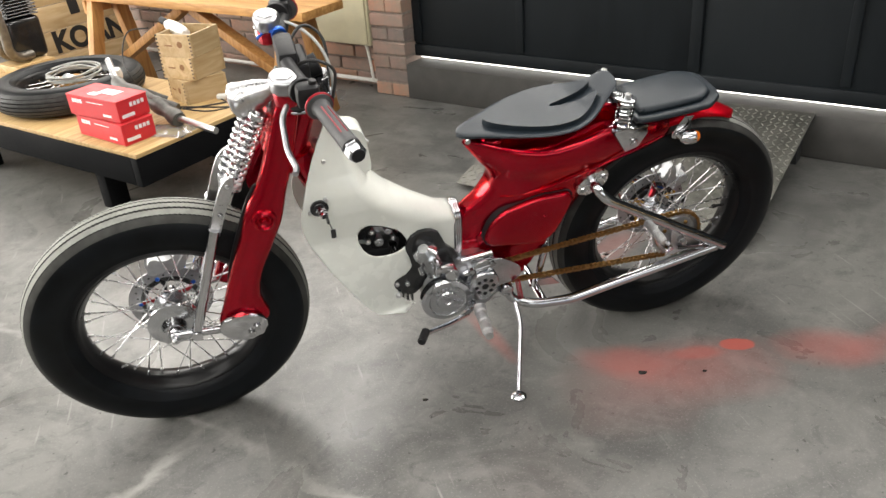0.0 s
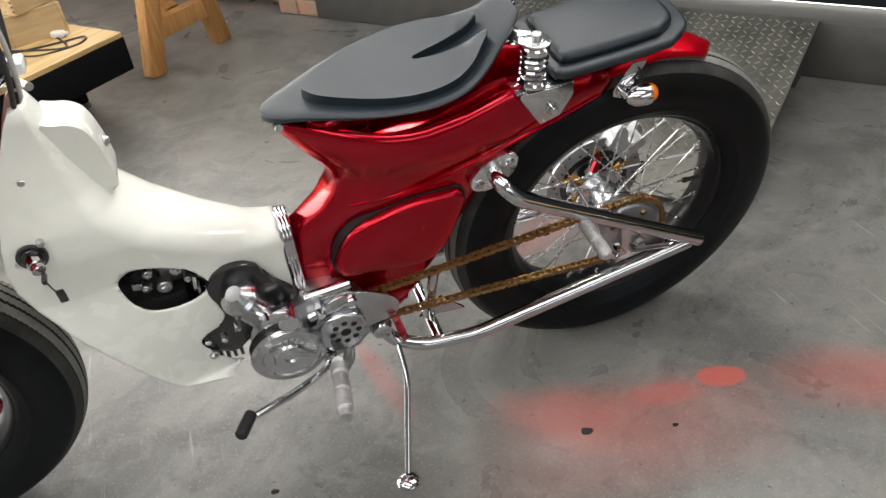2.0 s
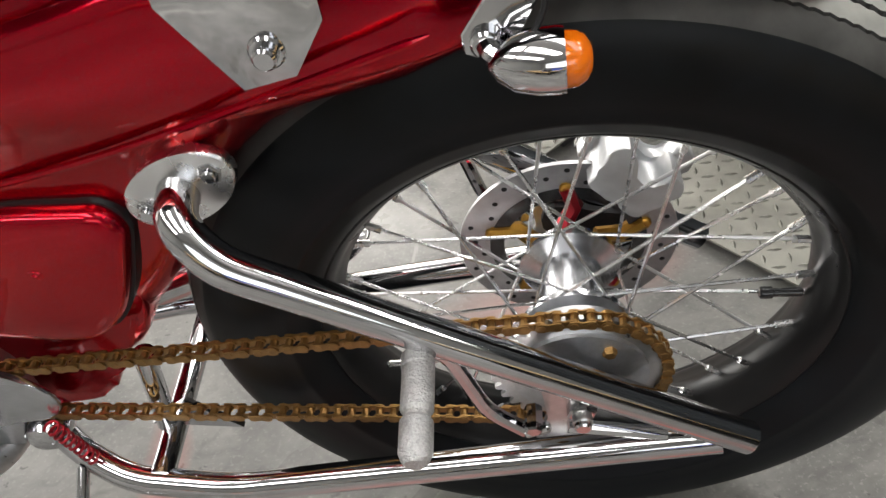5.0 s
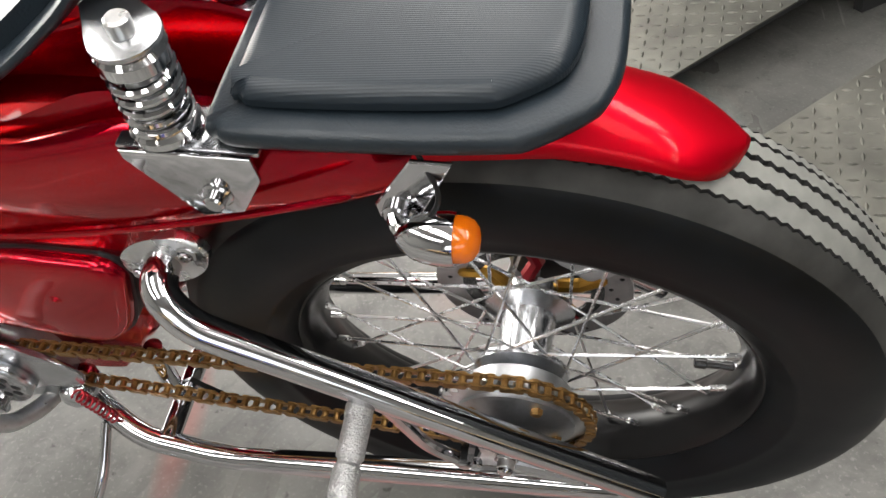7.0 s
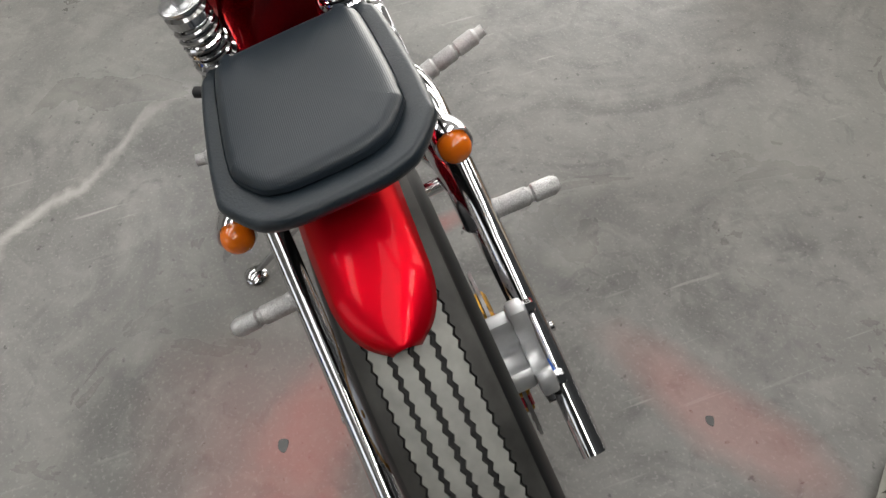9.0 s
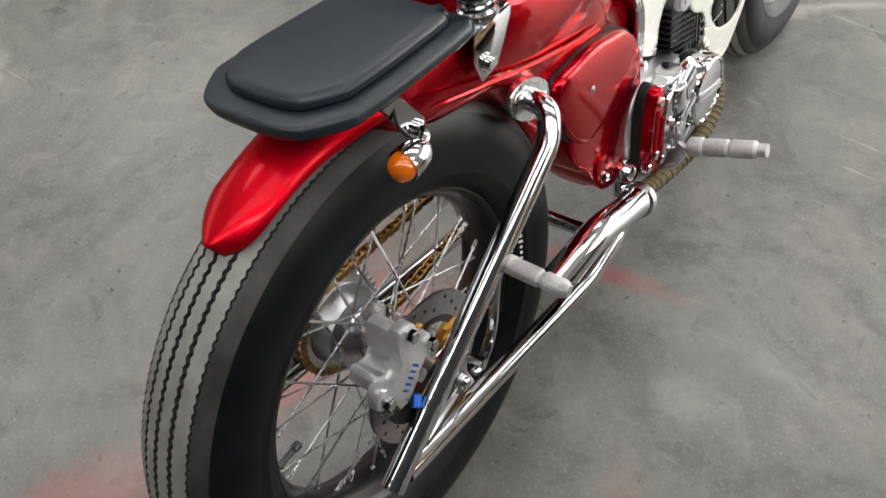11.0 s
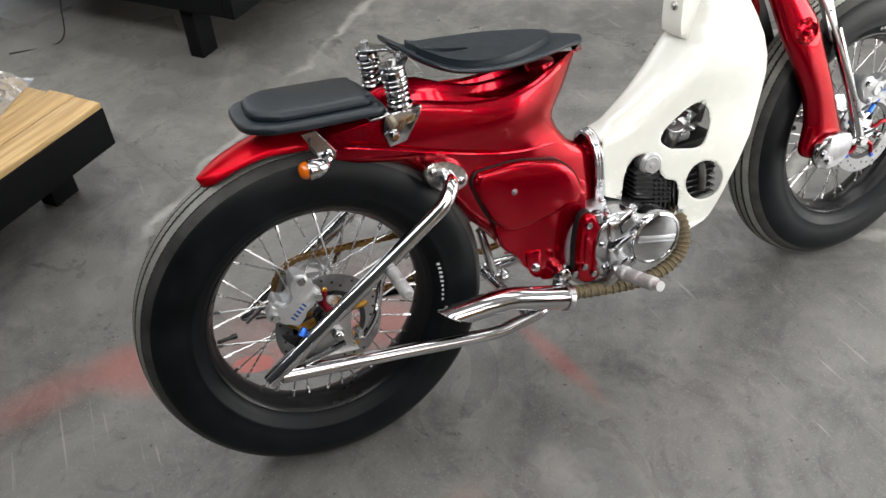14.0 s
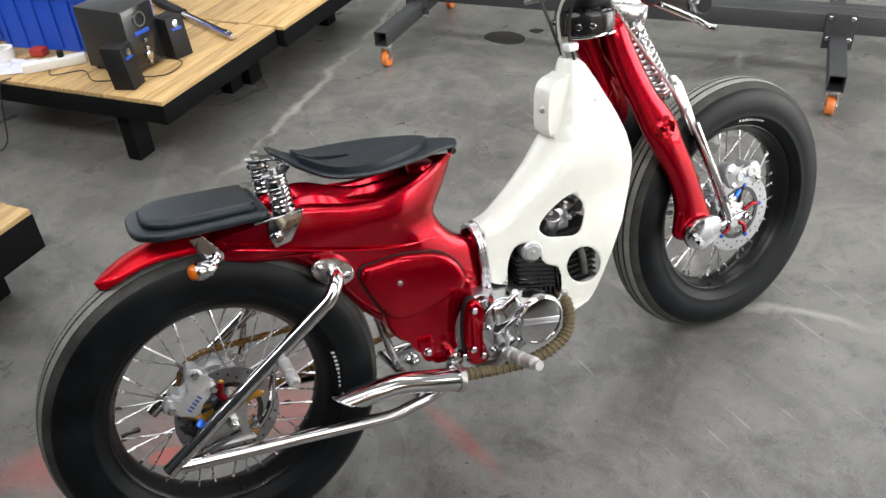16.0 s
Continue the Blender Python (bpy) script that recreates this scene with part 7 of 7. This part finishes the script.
for k, y in enumerate((0.005, 0.085)):
    part("bent_pipe", tube(smooth([(-0.05, y - 0.02, 0.46), (0.05, y - 0.01, 0.44), (0.10, y + 0.01, 0.36), (0.095, y + 0.005, 0.22), (0.085, y - 0.01, 0.12), (0.03, y - 0.04, 0.075), (-0.05, y - 0.05, 0.07)], 7), 0.024, 16), RUST_PIPE, eng, "heat-stained bent pipe")

# ---- things on the plank platform ----
sub = thing("subwoofer", room(1.505, 1.485, TOP, -4), "black wooden subwoofer box with a port, standing on the platform", "loudspeaker")
part("cabinet", box((0, 0, 0.131), (0.165, 0.235, 0.238), 0.004), material("black_vinyl_wrap", (0.022, 0.024, 0.026), 0.5, 0, 0, 0.3, 40, 0.1), sub)
for x, y in ((-0.06, 0.09), (0.06, 0.09), (-0.06, -0.09), (0.06, -0.09)):
    part("foot", cyl((x, y, 0.0), (x, y, 0.013), 0.012, n=14), MATT, sub)
part("front_panel", box((0, -0.1195, 0.131), (0.158, 0.006, 0.232), 0.002), BLACK, sub)
part("port", lathe([(0.022, 0.0), (0.030, 0.0), (0.030, 0.006), (0.022, 0.006)], (0.0, -0.1225, 0.20), (0, -1, 0), 28, closed=True), CHROME, sub, "chrome-edged bass port")
part("port_mouth", cyl((0.0, -0.118, 0.20), (0.0, -0.1245, 0.20), 0.0215), MATT, sub)
part("blue_band", box((0.0, -0.1230, 0.150), (0.075, 0.003, 0.016), 0.001), CRATE_BLUE, sub, "blue trim band")
for z in (0.115, 0.085, 0.030):
    part("knob", cyl((0.004, -0.122, z), (0.004, -0.131, z), 0.009, n=18), CHROME, sub)
part("volume_dial", lathe([(0.018, 0), (0.018, 0.008), (0.014, 0.010), (0.002, 0.010)], (0.006, -0.1225, 0.056), (0, -1, 0), 24), CHROME, sub)


def satellite(X, Y, turn):
    t = thing("satellite_speaker", room(X, Y, TOP, turn), "small black satellite loudspeaker with a blue band", "loudspeaker", "satellite speakers")
    body = box((0, 0, 0.0805), (0.085, 0.085, 0.160), 0.004)
    lean = [(x, y + (0.018 * (z / 0.16)), z) for x, y, z in body[0]]
    part("cabinet", (lean, body[1]), MATT, t)
    part("blue_band", moved(box((0, 0, 0), (0.046, 0.003, 0.010), 0.001), pose(0, -0.0300, 0.115, -6.4, 0, 0)), CRATE_BLUE, t, "blue trim band")
    part("cone", moved(lathe([(0.012, 0), (0.014, 0.002), (0.008, 0.003), (0.002, 0.004)], (0, 0, 0), (0, -1, 0), 20), pose(0, -0.0285, 0.135, -6.4, 0, 0)), CHROME, t)
    return t


satellite(1.335, 1.335, 12)
satellite(1.645, 1.345, -14)
solo("speaker_wire", tube(smooth([(1.60, 1.40, 0.304), (1.58, 1.28, 0.304), (1.46, 1.26, 0.304), (1.40, 1.36, 0.304), (1.33, 1.50, 0.304), (1.40, 1.62, 0.304), (1.33, 1.72, 0.304), (1.42, 1.80, 0.304)], 8), 0.0022, 6), CORD, room(0, 0), "thin black speaker wire on the planks", "cord")


def crate(X, Y, turn, label):
    t = thing("plastic_crate", room(X, Y, TOP, turn), label, "crate", "blue crates")
    sx, sy, h = 0.36, 0.50, 0.24
    for s in (1, -1):
        part("side_wall", box((s * sx / 2, 0, h / 2), (0.006, sy, h), 0.002, 1), CRATE_BLUE, t)
        part("end_wall", box((0, s * sy / 2, h / 2), (sx - 0.008, 0.006, h), 0.002, 1), CRATE_BLUE, t)
        for k in range(6):
            part("rib", box((s * (sx / 2 + 0.007), -0.22 + 0.088 * k, h / 2), (0.010, 0.012, h - 0.03), 0.002, 1), CRATE_BLUE, t)
        part("rim", box((s * (sx / 2 + 0.006), 0, h - 0.012), (0.014, sy, 0.022), 0.003, 1), CRATE_BLUE, t)
        part("rim", box((0, s * (sy / 2 + 0.006), h - 0.012), (sx, 0.014, 0.022), 0.003, 1), CRATE_BLUE, t)
    part("base", box((0, 0, 0.004), (sx - 0.008, sy - 0.008, 0.007), 0.001, 1), CRATE_BLUE, t)
    return t


crate(1.735, 1.92, 5, "ribbed blue plastic crate on the platform")
crate(1.745, 2.46, 5, "ribbed blue plastic crate on the platform")
strip = thing("power_strip", room(1.405, 1.765, TOP, 45), "white and black power strip on the planks", "power strip")
part("strip_case", box((0, 0, 0.019), (0.045, 0.24, 0.036), 0.004), PLASTIC, strip)
part("strip_base", box((0.0245, 0, 0.012), (0.004, 0.24, 0.022), 0.001), MATT, strip)
for k in range(4):
    part("socket", cyl((0, -0.085 + 0.055 * k, 0.036), (0, -0.085 + 0.055 * k, 0.0385), 0.016, n=18), PLASTIC, strip)
part("plug", cyl((0, -0.03, 0.038), (0, -0.03, 0.065), 0.013, n=16), MATT, strip)
solo("paper_tape", lathe([(0.030, 0.0), (0.048, 0.0), (0.048, 0.045), (0.030, 0.045)], (0, 0, 0), (0, 0, 1), 36, closed=True), PLASTIC, room(1.42, 2.06, TOP), "roll of white paper tape", "tape")
solo("paper_sheet", crumpled(8, 8, 0.14, 0.19, 0.03, 6), material("pale_paper", (0.62, 0.63, 0.75), 0.7, 0, 0, 0.1, 30), room(1.345, 1.955, TOP, 30), "crumpled pale paper on the planks", "paper", angle=20)
solo("red_block", box((0, 0, 0.018), (0.05, 0.06, 0.034), 0.006), material("red_plastic", (0.35, 0.03, 0.02), 0.5), room(1.49, 1.93, TOP, 15), "small red plastic block", "block")
pump = thing("tube_tool", room(0, 0), "long chrome tube tool with a black grip resting on the planks", "tool")
part("tube", tube([(1.84, 1.21, 0.317), (2.10, 1.75, 0.322)], 0.0135, 16), CHROME, pump)
part("collar", cyl((1.855, 1.241, 0.317), (1.872, 1.276, 0.3175), 0.0165), CHROME, pump)
part("grip", tube([(2.03, 1.60, 0.3205), (2.15, 1.85, 0.324)], 0.021, 16), MATT, pump, "black grip")
solo("plastic_bag", crumpled(14, 12, 0.22, 0.20, 0.075, 11), CLEAR, room(0.43, 1.38, TOP, 20), "crumpled clear plastic bag on the platform", "bag", angle=20)
solo("floor_cord", tube(smooth([(1.262, 1.86, 0.304), (1.234, 1.90, 0.28), (1.228, 1.94, 0.14), (1.20, 1.98, 0.006), (1.05, 2.1, 0.005)], 8), 0.003, 6), CORD, room(0, 0), "black cord hanging from the platform to the floor", "cord")

# ---- rolling steel stand ----
cart = thing("rolling_stand", room(0, 0), "low grey steel stand on orange castors", "stand")
part("long_beam", sheet(2.80, 2.90, -1.32, 0.95, 0.185, 0.265, 0.004), STAND_GREY, cart)
part("long_beam", sheet(2.94, 3.00, -1.32, 0.95, 0.20, 0.25, 0.004), STAND_GREY, cart)
for y in (0.79, -1.14):
    for a, b in ((2.36, 3.30),):
        legs_geo = joined(sheet(a, b, y - 0.032, y - 0.027, 0.115, 0.182, 0.001), sheet(a, b, y + 0.027, y + 0.032, 0.115, 0.182, 0.001), sheet(a, b, y - 0.0268, y + 0.0268, 0.115, 0.120, 0.0), sheet(a, b, y - 0.0268, y + 0.0268, 0.177, 0.182, 0.0))
        part("cross_foot", legs_geo, STAND_GREY, cart, "open-ended square steel tube")
    part("bolt_plate", sheet(2.792, 2.799, y - 0.06, y + 0.06, 0.12, 0.275, 0.002), STAND_GREY, cart)
    for dy in (-0.042, 0.042):
        for z in (0.165, 0.255):
            part("bolt", cyl((2.793, y + dy, z), (2.780, y + dy, z), 0.011, n=6), CHROME, cart)
    for x in (2.41, 3.24):
        c = part("castor", joined(cyl((x, y, 0.114), (x, y, 0.096), 0.030), box((x, y - 0.020, 0.068), (0.034, 0.004, 0.065), 0.002, 1), box((x, y + 0.020, 0.068), (0.034, 0.004, 0.065), 0.002, 1), cyl((x, y - 0.026, 0.038), (x, y + 0.026, 0.038), 0.006)), STEEL, cart, "castor with an orange wheel")
        part("castor_wheel", lathe([(0.012, -0.016), (0.033, -0.016), (0.0375, -0.011), (0.0375, 0.011), (0.033, 0.016), (0.012, 0.016)], (x, y, 0.0378), (0, 1, 0), 28), ORANGE, c, "orange castor wheel")
solo("oil_spill", slab(curved([(2.80, 0.33), (2.84, 0.45), (2.93, 0.46), (2.97, 0.36), (2.92, 0.27), (2.84, 0.26)], 5), 0.0, 0.0012, 0.0, "xy"), OIL, room(0, 0), "dark oil spill on the concrete", "stain")
solo("oil_spill", slab(curved([(2.98, 0.22), (3.0, 0.27), (3.04, 0.25), (3.03, 0.20)], 5), 0.0, 0.0012, 0.0, "xy"), OIL, room(0, 0), "small dark oil spill on the concrete", "stain")
for x, y, r in ((0.177, 0.308, 0.012), (-0.02, -0.318, 0.009), (0.763, 0.21, 0.008), (0.02, 0.36, 0.006)):
    solo("grime_spot", slab(curved([(x - r, y), (x - 0.2 * r, y + 0.7 * r), (x + r, y + 0.3 * r), (x + 0.5 * r, y - 0.8 * r)], 4), 0.0, 0.001, 0.0, "xy"), OIL, pose(0, 0, 0), "dark grime spot on the concrete", "stain")
